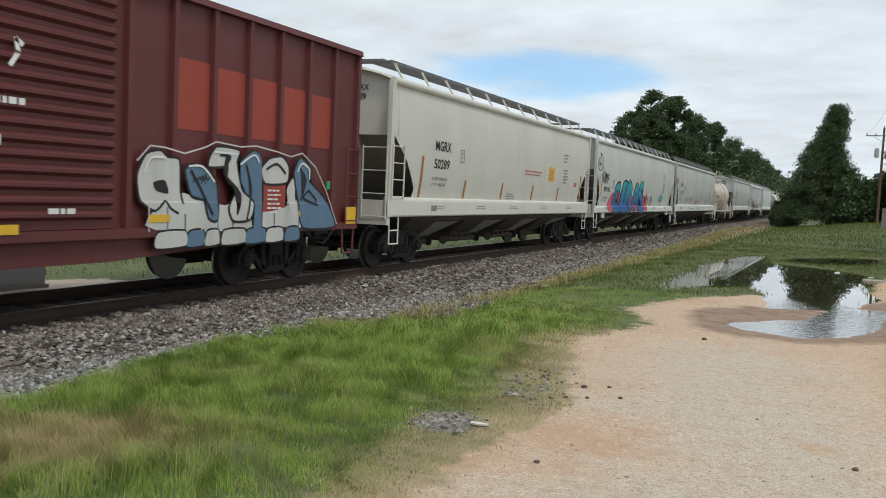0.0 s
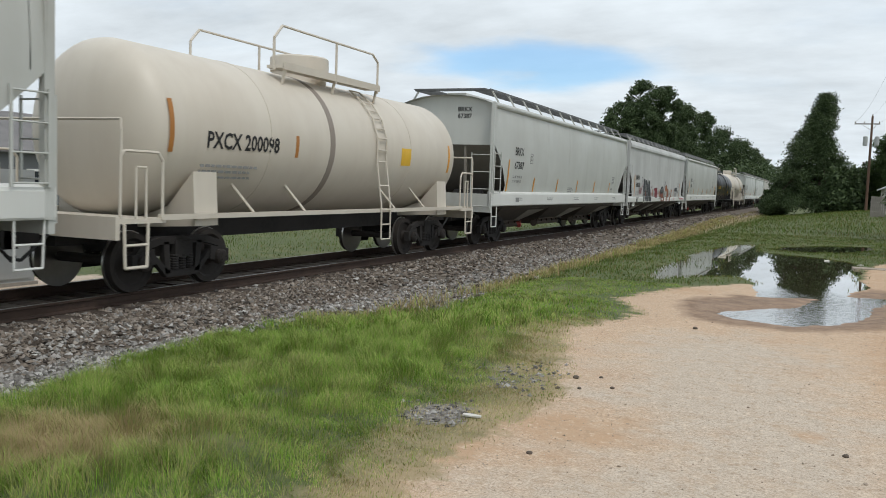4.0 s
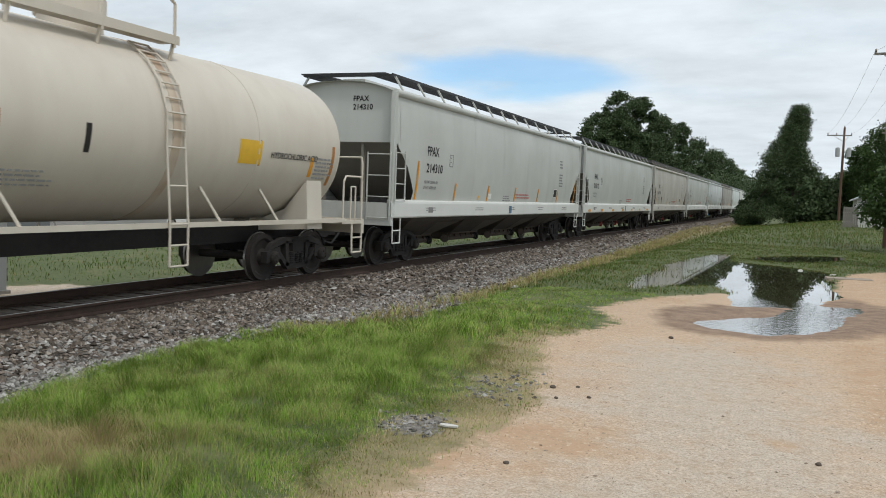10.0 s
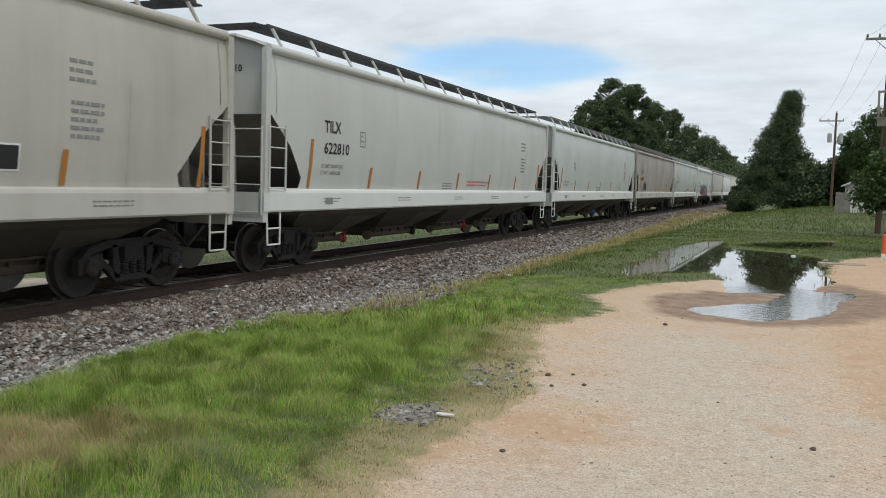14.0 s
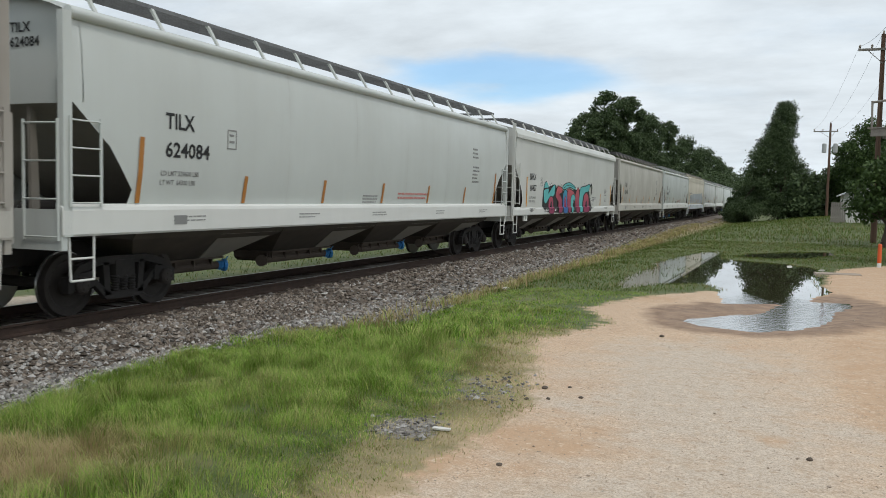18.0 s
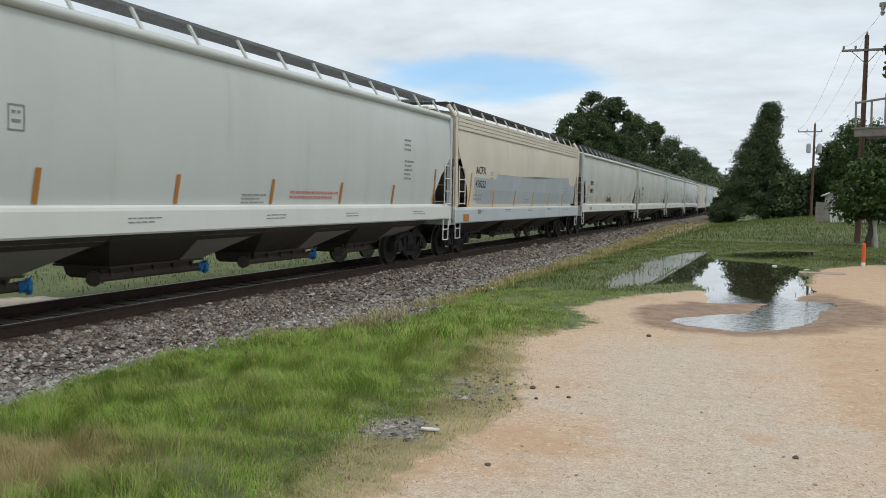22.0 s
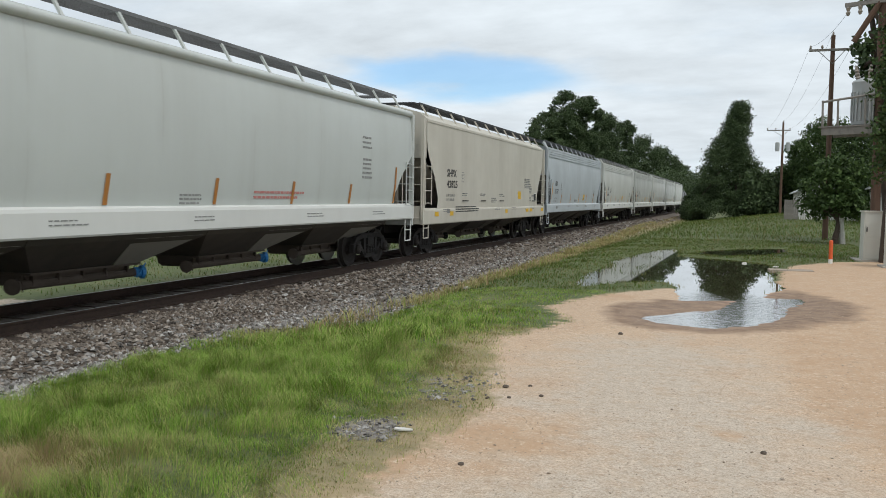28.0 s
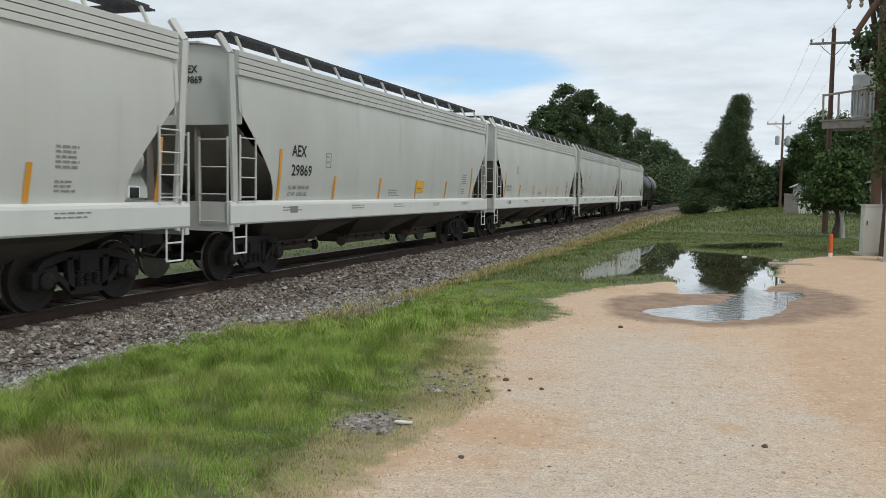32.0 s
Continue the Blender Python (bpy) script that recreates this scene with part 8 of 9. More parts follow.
def brkx_68427(car, side, L):
    A, C, K, T = M["g_aqua"], M["g_crimson"], M["black"], M["g_teal"]
    sprayed(car, side, K, [(3.66, 1.53), (3.78, 2.19), (3.97, 2.46), (4.24, 2.55), (4.6, 2.34), (5.42, 2.42), (5.83, 2.39), (6.09, 2.1), (6.9, 2.2), (9.4, 2.2), (10.4, 2.3), (12.3, 2.3), (12.6, 1.9), (12.7, 1.27), (4.6, 1.27)], 0)
    sprayed(car, side, A, [(3.91, 2.27), (4.04, 2.46), (4.29, 2.5), (4.53, 2.39), (4.57, 2.3)], 1)
    sprayed(car, side, A, [(3.85, 2.16), (4.6, 2.24), (4.53, 2.03), (5.35, 2.37), (5.66, 2.39), (5.54, 2.05), (5.28, 1.93), (4.61, 1.84), (4.19, 1.64), (3.92, 1.75)], 2, K, 0.03)
    sprayed(car, side, C, [(4.61, 1.27), (4.66, 1.8), (4.93, 1.92), (5.28, 1.85), (5.42, 1.27)], 3, K, 0.035)
    sprayed(car, side, K, [(4.9, 1.4), (4.95, 1.7), (5.1, 1.72), (5.12, 1.4)], 4)
    sprayed(car, side, C, [(5.76, 1.94), (6.08, 2.36), (6.78, 2.29), (6.88, 2.13), (6.34, 2.03), (6.89, 1.78), (6.8, 1.28), (6.18, 1.28), (6.3, 1.7)], 3, K, 0.04)
    sprayed(car, side, T, [(7.08, 1.27), (7.03, 1.96), (7.35, 2.24), (7.8, 2.12), (7.82, 1.27)], 3, K, 0.04)
    sprayed(car, side, C, [(7.34, 1.5), (7.33, 1.85), (7.5, 1.95), (7.6, 1.5)], 4, K, 0.025)
    sprayed(car, side, C, [(7.84, 2.25), (8.9, 2.19), (9.25, 2.01), (8.7, 1.71), (8.38, 1.28), (7.96, 1.28)], 4, K, 0.04)
    sprayed(car, side, A, [(8.6, 1.27), (8.52, 1.9), (9.02, 2.05), (9.37, 1.91), (9.2, 1.75), (8.95, 1.8), (8.9, 1.27)], 5, K, 0.03)
    sprayed(car, side, C, [(9.42, 2.01), (9.95, 2.38), (10.2, 2.03), (10.2, 1.27), (9.55, 1.27)], 3, K, 0.04)
    sprayed(car, side, A, [(6.87, 2.33), (7.43, 2.49), (8.24, 2.55), (9.24, 2.40), (9.36, 2.26), (8.25, 2.38), (7.25, 2.25)], 6, K, 0.035)
    spray_line(car, side, K, [(7.1, 2.32), (7.6, 2.42), (8.24, 2.46), (8.9, 2.40), (9.25, 2.33)], 0.012, 8)
    sprayed(car, side, A, [(10.23, 1.82), (10.46, 2.36), (11.39, 2.44), (12.49, 2.56), (12.26, 2.24), (11.4, 2.16), (10.95, 1.9), (10.85, 1.27), (10.35, 1.27)], 4, K, 0.04)
    sprayed(car, side, C, [(11.02, 1.27), (11.27, 2.03), (11.83, 2.13), (12.24, 1.94), (12.3, 1.27)], 5, K, 0.035)
    sprayed(car, side, K, [(11.6, 1.4), (11.65, 1.75), (11.85, 1.75), (11.85, 1.4)], 6)
    for y in (3.92, 4.14, 4.38, 5.6, 6.54, 10.3):
        star = [(y + 0.075 * (1 if i % 2 else 0.45) * math.cos(i * math.tau / 10), 1.36 + 0.075 * (1 if i % 2 else 0.45) * math.sin(i * math.tau / 10)) for i in range(10)]
        sprayed(car, sill_side, M["white_mark"], star, 1, K, 0.025, False)
    for y, z in ((4.76, 2.37), (4.99, 2.40), (6.72, 2.48), (11.25, 2.52)):
        star = [(y + 0.075 * (1 if i % 2 else 0.45) * math.cos(i * math.tau / 10), z + 0.075 * (1 if i % 2 else 0.45) * math.sin(i * math.tau / 10)) for i in range(10)]
        sprayed(car, side, M["white_mark"], star, 1, K, 0.025, False)
    sprayed(car, side, K, stroke_outline([(12.48, 2.52), (12.65, 2.49), (12.84, 2.57), (12.99, 2.44), (12.94, 2.25), (12.82, 2.08)], 0.055), 7, None, 0, False, "graffiti_line")
    for k, (y, z) in enumerate([(12.86, 1.81), (13.05, 1.74), (13.17, 1.6)]):
        r = 0.10 - 0.022 * k
        star = [(y + r * (1 if i % 2 else 0.42) * math.cos(i * math.tau / 10 + 0.3), z + r * (1 if i % 2 else 0.42) * math.sin(i * math.tau / 10 + 0.3)) for i in range(10)]
        sprayed(car, side, M["white_mark"], star, 1, K, 0.022, False)
    bars(13.25, 1.92, 3, 0.5, side, car, M["grey_mark"], 0.045, 0.085, 33)
    bars(13.82, 1.93, 2, 0.25, side, car, M["grey_mark"], 0.045, 0.085, 34)


def tilx_620011(car, side, L):
    for pts in ([(3.27, 2.21), (3.33, 2.08), (3.39, 2.04), (3.24, 1.96)],
                [(3.47, 2.19), (3.34, 1.99), (3.27, 1.72)],
                [(3.44, 1.92), (3.5, 2.16), (3.62, 2.24), (3.62, 2.12)],
                [(3.78, 2.25), (3.62, 2.12), (3.61, 2.0), (3.75, 2.01)],
                [(3.9, 2.26), (3.82, 1.99)],
                [(3.82, 2.1), (3.95, 2.13)],
                [(4.02, 2.24), (3.92, 1.98)],
                [(4.09, 2.22), (4.19, 2.14), (4.12, 1.98), (3.99, 1.93), (3.95, 2.03), (4.09, 2.19)],
                [(4.09, 1.91), (4.26, 2.09), (4.42, 2.05), (4.37, 1.83), (4.19, 1.73), (4.07, 1.8), (4.09, 1.91)],
                [(3.4, 1.68), (3.53, 1.85), (3.72, 1.92), (3.82, 1.88), (3.75, 1.75), (3.62, 1.73), (3.69, 1.87)],
                [(3.82, 1.85), (3.97, 1.65)],
                [(4.48, 1.84), (4.66, 1.85), (4.52, 1.78), (4.44, 1.74)]):
        sprayed(car, side, M["black"], stroke_outline(pts, 0.021, 4), 4, None, 0, False, "graffiti_line")
    decal_pair(car, side, L, L - 4.4, 1.95)


def brkx_68003(car, side, L):
    arc = [(6.95 + 0.65 + 0.6 * math.cos(math.pi * (1 - t / 10)), 1.85 + 0.42 * math.sin(math.pi * (1 - t / 10))) for t in range(11)]
    spray_line(car, side, M["g_purple"], arc, 0.018)
    for k in range(7):
        scrawl(car, side, M["g_purple"], 6.9 + 0.2 * k, 7.25 + 0.2 * k, 1.68, 2.08, 2, 60 + k, 0.02)


def acfx_458222(car, side, L):
    patch = paint("blue_grey_patch", (0.36, 0.40, 0.43), 0.5, 0.3)
    sprayed(car, side, patch, [(1.55, 1.64), (1.1, 2.15), (1.05, 2.5), (3.4, 2.48), (3.5, 2.66), (6.2, 2.66), (8.8, 2.64), (12.4, 2.78), (14.8, 2.84), (15.1, 2.5), (L - 1.6, 2.45), (L - 1.5, 1.64)], 0, None, 0.05, False, "repaint_patch")
    plate("corner_guard", 0.02, 0.55, 1.10, 1.32, sill_side, car, M["amber_strip"], "rusty orange corner plate", 0.01)


def shpx(car, side, L):
    for y in (0.55, 2.0, 9.0, 12.5, L - 3.5, L - 1.2):
        plate("yellow_decal", y, y + (0.35 if y < 12 else 0.5), 1.24, 1.38, sill_side, car, M["yellow_mark"], "yellow reflective decal", 0.008)
    boxed(car, 11.2, 1.8, 0.5, 0.32, M["yellow_mark"], side)
    for y in (3.4, 5.6, 8.2, 13.8):
        boxed(car, y, 1.70, 0.7, 0.035, M["steel_dark"], side, 0.02)
        bars(y, 1.95, 2, 0.8, side, car, M["grey_mark"], 0.03, 0.06, int(y))
    bars(L - 4.4, 2.65, 6, 1.3, side, car, M["grey_mark"], 0.04, 0.075, 71)
    bars(2.6, 1.50, 3, 3.2, sill_side, car, M["black"], 0.035, 0.075, 72)
    decal_pair(car, side, L, L - 2.6, 1.72)


def mgrx(car, side, L):
    bars(8.96, 2.54, 2, 2.05, side, car, M["red_mark"], 0.05, 0.10, 9)
    boxed(car, 11.45, 2.31, 0.62, 0.48, M["yellow_mark"], side)
    bars(11.5, 2.66, 5, 0.5, lambda z: side(z) + 0.006, car, M["red_mark"], 0.025, 0.075, 10)
    boxed(car, 14.61, 2.18, 0.36, 0.16, M["red_mark"], side)


def fpax_214310(car, side, L):
    boxed(car, 8.97, 1.26, 0.26, 0.24, M["g_blue"], sill_side)
    red_print(9.75, 1.9)(car, side, L)
    decal_pair(car, side, L, 14.72, 1.83)
    boxed(car, 7.0, 1.72, 0.3, 0.16, M["white_mark"], side)
    boxed(car, 6.05, 1.68, 0.12, 0.12, M["yellow_mark"], side)


def sill_oranges(car, side, L):
    for i in range(7):
        y = 1.06 + 2.8 * i
        if y < L - 0.9:
            plate("orange_decal", y, y + (0.46 if y < L - 2.5 else 0.85), 1.25, 1.36, sill_side, car, M["orange_strip"], "orange reflective strip", 0.008)
    boxed(car, 10.34, 1.26, 0.26, 0.25, M["g_blue"], sill_side)
    red_print(10.94, 1.75)(car, side, L)


def dark_decal(car, side, L):
    decal_pair(car, side, L, L - 4.72, 1.82)
    boxed(car, 3.9, 1.95, 0.26, 0.26, M["steel_dark"], side)
    boxed(car, 7.2, 1.72, 0.2, 0.12, M["white_mark"], side)
    red_print(10.2, 2.4)(car, side, L)


def small_decal(car, side, L):
    decal_pair(car, side, L, L - 4.2, 1.82)
    bars(12.2, 1.92, 2, 0.7, side, car, M["grey_mark"], 0.035, 0.08, 92)


def yellow_box(car, side, L):
    boxed(car, 10.2, 1.76, 0.6, 0.34, M["yellow_mark"], side)
    bars(10.26, 1.95, 2, 0.45, flat_at(side(1.9) + 0.006), car, M["grey_mark"], 0.04, 0.09, 77)


def marks(car, side, L):
    boxed(car, 3.4, 1.9, 0.12, 0.10, M["yellow_mark"], side)
    boxed(car, L - 5.2, 1.8, 0.12, 0.10, M["yellow_mark"], side)


def build_train():
    T = TINT
    add(boxcar(-3.46))
    H = "covered hopper car"
    add(hopper("beige four-bay covered hopper car", 16.25, 16.69, T["beige"], T["sill_beige"], name=("MGRX", "50289"), strips="amber_strip", seed=1, extras=mgrx, web=M["bay_lit"], text_y=2.3, strip_y=1.58))
    add(hopper("pale grey covered hopper car with teal and pink graffiti", 34, 18.91, T["pale"], T["white"], name=("FPAX", "890142"), seed=2, extras=fpax_890142, no_strips=(1, 2, 3), web=M["bay_lit"], bays=4, name_z=(2.61, 2.10), sill_top=1.46, bracket=True, text_y=1.55, strip_y=1))
    add(hopper("pale grey covered hopper car with blue scrawled graffiti", 53.88, 19.48, T["grey"], T["white"], name=("FPAX", "215212"), name_z=(2.80, 2.30), seed=3, extras=fpax_215212, board="black_walk", text_y=1.92, strip_y=1.33, mark_shift=-0.58))
    cream = paint("cream_tank_paint", (0.62, 0.57, 0.49), 0.4, 0.3, (0.20, 0.12, 0.07))
    rust = paint("rust_stained_cream", (0.60, 0.53, 0.43), 0.5, 1.5, (0.28, 0.13, 0.05))
    smoke = paint("dark_stained_cream", (0.26, 0.22, 0.19), 0.6, 0.6)
    c, s = tank_car("cream tank car with a dark stained band", 74.4, 13.2, 1.40, 2.50, cream, cream, 0.75, ("PXCX 200098",), M["black"], (4.7, 8.5), [(6.7, 0.62, 0.44)], [(1.2, 2.15, 2.95, "amber_strip"), (4.55, 2.2, 2.6, "amber_strip"), (11.6, 2.1, 2.8, "orange_strip")], 2.05, 0.26, band=(5.85, smoke))
    bars(2.0, 1.95, 3, 1.8, s, c, M["grey_mark"], 0.05, 0.09, 81)
    boxed(c, 8.9, 2.2, 0.5, 0.40, M["yellow_mark"], s)
    add(c)
    add(hopper("pale grey covered hopper car with orange strips", 88.77, 18.7, T["grey"], T["white"], seed=5, outlets=("red", "steel_dark"), bays=3, name=("BRKX", "67387"), web=M["bay_lit"], text_y=2, strip_y=1.4))
    add(hopper("streaked grey covered hopper car with dark graffiti", 108.15, 19.35, T["streaked"], T["white"], style="angle", name=("NAHX", "580568"), seed=6, extras=nahx_580568, no_strips=(1, 2, 3, 4, 5, 6), web=M["bay_lit"], bays=4, board="galv", name_z=(2.38, 2.0), sill_top=1.46, bracket=True, text_y=2.1, strip_y=1.62, mark_shift=0.1))
    add(hopper("grey covered hopper car with orange strips", 128.69, 19.5, T["grey"], T["white"], name=("ARSX", "4588"), seed=7, outlets=("white_mark", "red"), bays=4, name_z=(2.60, 2.18), text_y=2.01, strip_y=1.29))
    black = paint("black_tank_paint", (0.006, 0.006, 0.007), 0.30, 0.12, (0.035, 0.032, 0.03))
    black.node_tree.nodes["Principled BSDF"].inputs["Specular IOR Level"].default_value = 0.5
    c, s = tank_car("glossy black tank car with yellow lettering", 149.0, 16.9, 1.455, 2.50, black, black, 0.45, ("UTLX 647004",), M["yellow_mark"], (5.7, 10.1), [(6.2, 0.36, 0.40), (8.6, 0.56, 0.42)], [(0.85, 1.95, 2.85, "yellow_mark"), (4.45, 2.2, 2.6, "yellow_mark"), (7.38, 2.12, 2.58, "yellow_mark"), (10.78, 2.12, 2.58, "yellow_mark"), (13.48, 2.15, 2.6, "yellow_mark"), (16.1, 1.95, 2.75, "yellow_mark")], 2.25, 0.26)
    bars(2.1, 1.90, 3, 2.4, s, c, M["yellow_mark"], 0.045, 0.11, 82)
    bars(6.9, 1.75, 2, 1.2, s, c, M["yellow_mark"], 0.045, 0.09, 83)
    bars(9.0, 1.75, 2, 1.0, s, c, M["yellow_mark"], 0.045, 0.09, 84)
    boxed(c, 11.8, 1.74, 0.75, 0.30, M["yellow_mark"], s)
    bars(15.2, 2.45, 6, 0.75, s, c, M["white_mark"], 0.045, 0.085, 85)
    add(c)
    c, s = tank_car("cream tank car streaked with rust below its dome", 166.6, 14.2, 1.46, 2.64, cream, cream, 0.6, ("GATX 216211",), M["black"], (5.3, 8.6), [(7.3, 0.52, 0.46)], [(1.9, 2.2, 3.05, "amber_strip"), (4.75, 2.25, 2.65, "amber_strip"), (6.2, 2.2, 2.6, "steel_dark"), (10.2, 2.2, 2.65, "amber_strip"), (12.8, 1.9, 2.7, "amber_strip")], 2.6, 0.25, band=(8.02, rust))
    bars(1.9, 2.02, 2, 2.3, s, c, M["grey_mark"], 0.07, 0.13, 86)
    bars(4.7, 1.9, 4, 1.3, s, c, M["grey_mark"], 0.03, 0.06, 87)
    boxed(c, 9.65, 2.22, 0.66, 0.42, M["yellow_mark"], s)
    boxed(c, 12.0, 2.05, 0.12, 0.38, M["orange_strip"], s)
    bars(12.2, 2.4, 6, 0.75, s, c, M["grey_mark"], 0.04, 0.075, 88)
    lettering("HYDROCHLORIC ACID", 0.11, 10.6, 2.36, s, c, M["black"])
    add(c)
    add(hopper("pale grey covered hopper car with dark roof walks", 182, 18.92, T["grey"], T["white"], name=("FPAX", "214310"), seed=11, extras=fpax_214310, board="black_walk", bays=4, text_y=2.01, strip_y=1.42))
    add(hopper("pale grey covered hopper car with orange sill decals", 201.84, 19.81, T["grey"], T["white"], name=("FPAX", "218172"), seed=12, strips=None, extras=sill_oranges, outlets=("red", "red"), board="black_walk", text_y=2.06))
    add(hopper("weathered beige covered hopper car", 222.69, 19, T["weathered"], T["sill_dull"], name=("TILX", "621930"), seed=13, strips="amber_strip", extras=dark_decal, board="black_walk", bays=4, outlets=("red", "steel_dark"), text_y=2.09, strip_y=1.52))
    add(hopper("grey covered hopper car with orange strips", 242.62, 19.49, T["grey"], T["white"], name=("TILX", "622810"), seed=14, strips="amber_strip", extras=red_print(10.0), outlets=("red", "steel_dark"), board="black_walk", text_y=2.13, strip_y=1.58, mark_shift=0.68))
    add(hopper("glossy pale grey covered hopper car", 263.1, 19.79, T["green_grey"], T["white"], seed=15, strips="amber_strip", extras=marks, number_side=True, outlets=("blue", "steel_dark"), text_y=2.1, strip_y=1.45))
    add(hopper("dirty grey-brown covered hopper car with a small graffiti tag", 283.8, 19.1, T["dirty"], T["sill_dull"], name=("TILX", "620011"), seed=16, extras=tilx_620011, no_strips=(1, 2), text_y=2.02, strip_y=1.64))
    add(hopper("glossy pale grey covered hopper car with blue outlet caps", 303.68, 19.4, T["green_grey"], T["white"], name=("TILX", "624084"), seed=17, strips="amber_strip", extras=red_print(10.6), outlets=("blue", "blue"), web=M["bay_lit"], text_y=2.01, strip_y=1.42))
    add(hopper("pale grey covered hopper car with teal and crimson graffiti", 323.83, 19.67, T["pale"], T["white"], style="angle", name=("BRKX", "68427"), seed=18, extras=brkx_68427, no_strips=(1, 2, 3, 4), bays=4, web=M["bay_lit"], name_z=(2.54, 2.12), sill_top=1.47, bracket=True, text_y=2.2, strip_y=1.7, mark_shift=0.37))
    add(hopper("weathered beige covered hopper car", 344.73, 19.2, T["weathered"], T["sill_dull"], name=("TILX", "620126"), seed=19, extras=small_decal, board="black_walk", bays=3, name_z=(2.66, 2.24), text_y=2.09, strip_y=1.4))
    add(hopper("glossy grey covered hopper car with blue outlet caps", 365, 19.45, T["green_grey"], T["white"], name=("TILX", "624082"), seed=20, strips="amber_strip", extras=red_print(10.4), outlets=("blue", "blue"), web=M["bay_lit"], text_y=2.13, strip_y=1.44))
    add(hopper("cream covered hopper car with a blue-grey repainted patch", 384.75, 17.9, T["cream"], T["blue_grey"], style="ribbed", name=("ACFX", "458222"), seed=21, extras=acfx_458222, board="black_walk", trim_mat=T["cream"], bays=3, name_z=(2.62, 2.18), recess_k=0.94, sill_bot=1.05, sill_top=1.50, text_y=1.95, strip_y=1.43, mark_shift=0.75))
    add(hopper("pale grey covered hopper car with a small maroon tag", 403.7, 19.2, T["grey"], T["white"], name=("BRKX", "68003"), seed=22, extras=brkx_68003, board="black_walk", bays=3, name_z=(2.63, 2.22), text_y=2.08, strip_y=1.46, mark_shift=0.4))
    add(hopper("pale grey covered hopper car with orange strips", 423.82, 18.26, T["grey"], T["white"], name=("GPLX", "75441"), seed=23, strips="amber_strip", extras=decal_at_end, bays=3, web=M["bay_lit"], outlets=("white_mark", "steel_dark"), name_z=(2.63, 2.21), text_y=2.07, strip_y=1.55, mark_shift=0.68))
    add(hopper("glossy pale grey covered hopper car", 443, 18.45, T["green_grey"], T["white"], seed=24, strips="amber_strip", extras=marks, outlets=("blue", "steel_dark"), text_y=2.15, strip_y=1.5, mark_shift=1))
    add(hopper("glossy pale grey covered hopper car with blue outlet caps", 462.4, 19.55, T["green_grey"], T["white"], name=("TILX", "623186"), seed=25, strips="amber_strip", extras=red_print(10.2), outlets=("blue", "blue"), web=M["bay_lit"], text_y=2.19, strip_y=1.52, mark_shift=0.9))
    add(hopper("older beige covered hopper car with yellow sill decals", 482.7, 16.75, T["cream_dull"], T["cream_dull"], style="centre", name=("SHPX", "42825"), seed=26, strips=None, extras=shpx, board="black_walk", bays=3, name_z=(2.50, 2.15), sill_bot=1.0, sill_top=1.46, stretch=1.12, text_y=2.29, mark_shift=0.5))
    add(hopper("blue-grey covered hopper car with a ribbed roof edge", 500.2, 17.25, T["blue_grey"], T["blue_grey"], style="ribbed", name=("AEX", "21157"), seed=27, extras=yellow_box, board="black_walk", bays=3, name_z=(2.5, 2.1), sill_bot=1.14, sill_top=1.54, recess_k=0.78, text_y=1.92, strip_y=1.2, mark_shift=0.3))
    add(hopper("pale grey covered hopper car with a ribbed roof edge", 518.74, 18.25, T["pale"], T["white"], style="ribbed", name=("AEX", "21347"), seed=28, extras=yellow_box, board="black_walk", bays=3, name_z=(2.5, 2.1), sill_bot=1.14, sill_top=1.54, recess_k=1.06, text_y=2.16, strip_y=1.6, mark_shift=0.36))
    add(hopper("pale grey covered hopper car with a ribbed roof edge", 538.22, 16.95, T["grey"], T["white"], style="ribbed", name=("AEX", "29869"), seed=29, extras=yellow_box, board="black_walk", bays=3, name_z=(2.5, 2.1), sill_bot=1.14, sill_top=1.54, recess_k=1.15, text_y=2.29, strip_y=1.75, mark_shift=-0.5))
    for k, (s0, p) in enumerate(((556.2, 18.6), (574.8, 18.8), (593.6, 18.6))):
        add(hopper("pale grey covered hopper car with a ribbed roof edge", s0, p - 1.05, T["pale" if k != 1 else "grey"], T["white"], style="ribbed", seed=30 + k, board="black_walk", bays=3, sill_bot=1.14, sill_top=1.54, recess_k=1.1, strip_y=1.65))
    c, s = tank_car("black tank car at the tail of the train", 612.3, 16.9, 1.455, 2.50, black, black, 0.55, None, M["yellow_mark"], (5.7, 10.1), [(6.2, 0.36, 0.40), (8.6, 0.56, 0.42)], [(0.85, 1.95, 2.85, "yellow_mark")], 2.25)
    add(c)


def decal_at_end(car, side, L):
    decal_pair(car, side, L, L - 3.6)
    bars(6.4, 1.80, 2, 1.2, side, car, M["grey_mark"], 0.03, 0.07, 91)


TINT["cream_dull"] = paint("dull_cream_paint", (0.55, 0.52, 0.45), 0.5, 0.35)
M["black_walk"] = plain("dark_roof_walk", (0.035, 0.036, 0.04), 0.6)
build_train()


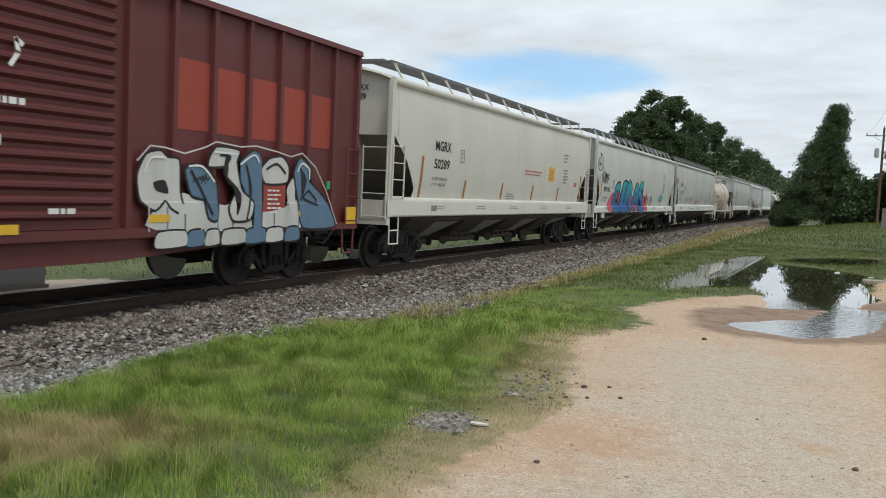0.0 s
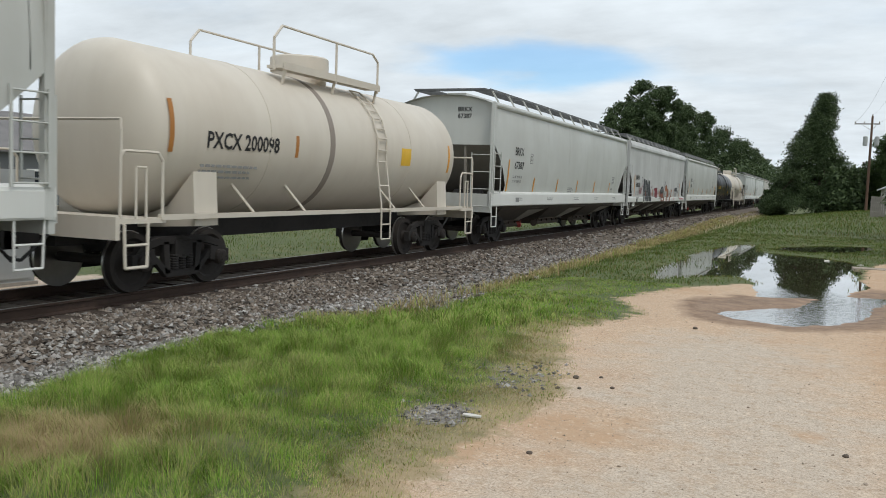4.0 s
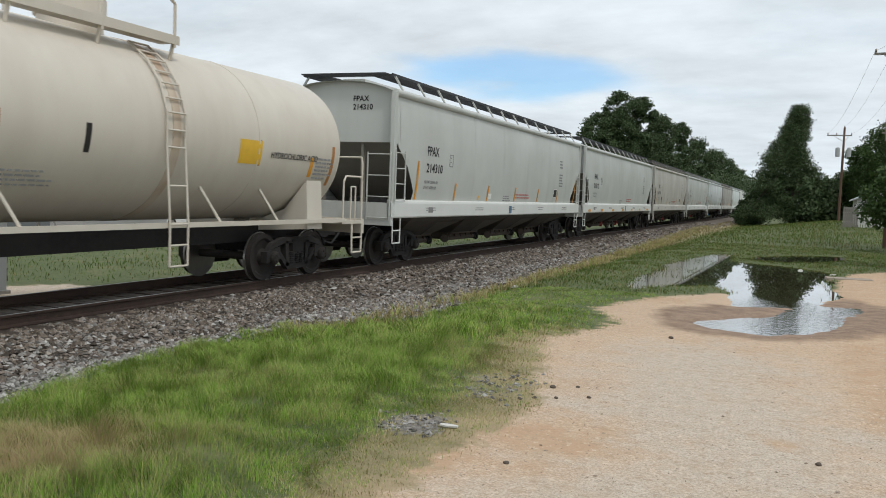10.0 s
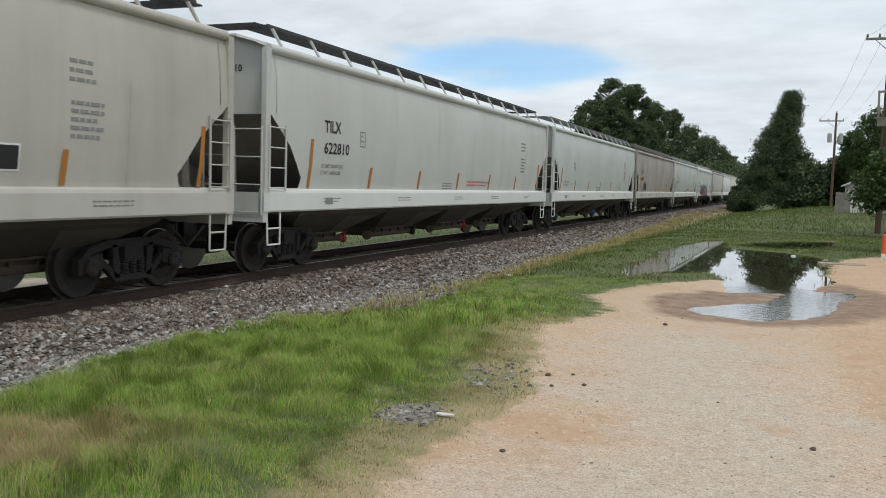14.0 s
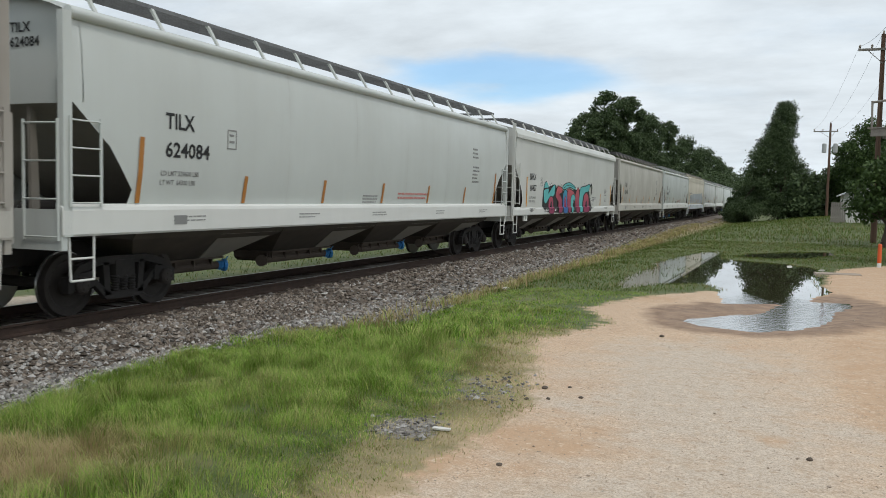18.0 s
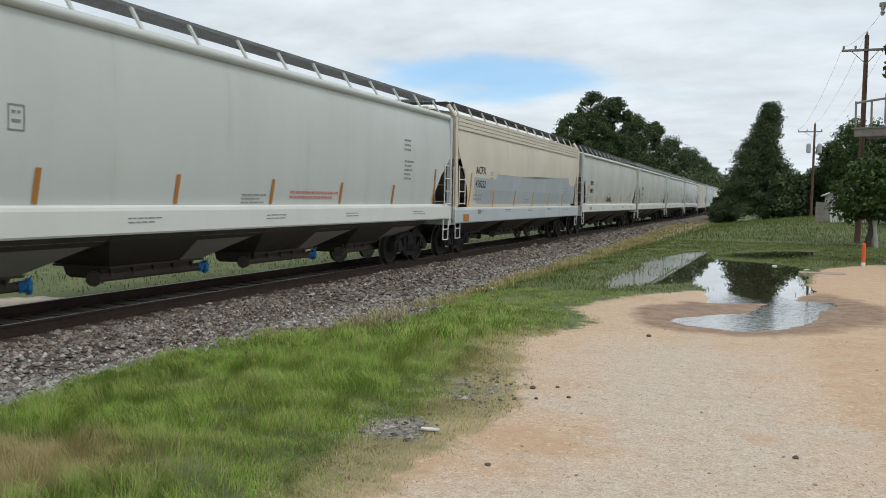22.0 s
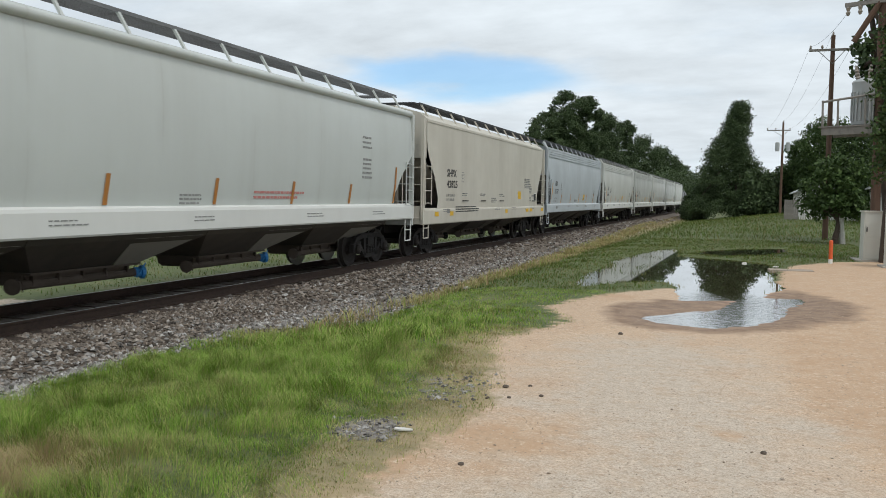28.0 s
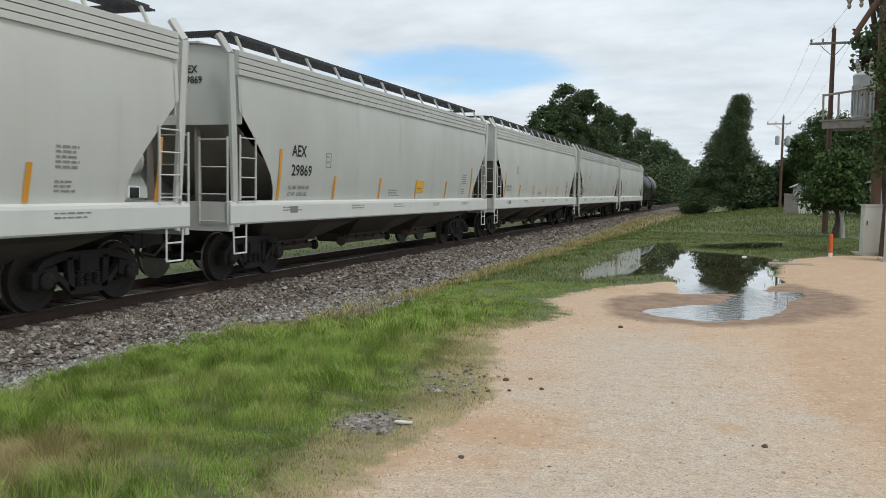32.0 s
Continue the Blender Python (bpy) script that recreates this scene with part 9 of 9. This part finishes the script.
def motions():
    tilt = math.degrees(math.atan(GRADE))
    for car in CARS:
        x, y, z = car.matrix_basis.translation
        walk(car, [(t, pose(x, y - SPEED * t, RAIL_Z + GRADE * (y - SPEED * t - 11.0), tilt)) for t in (0.0, 0.1, 8.0, 16.0, 24.0, 31.9, 32.0)])
    # the wheels roll with the train; all leading and all trailing wheelsets turn alike
    first = {}
    for ws in WHEELSETS:
        y = round(ws.matrix_basis.translation.y, 2)
        if y not in first:
            walk(ws, [(k / 30, pose(0, y, WHEEL_R, math.degrees(SPEED * k / 30 / WHEEL_R))) for k in range(961)])
            first[y] = ws
        else:
            ws.rotation_mode = "QUATERNION"
            keys = ws.animation_data_create()
            keys.action = first[y].animation_data.action
            keys.action_slot = first[y].animation_data.action_slot


motions()
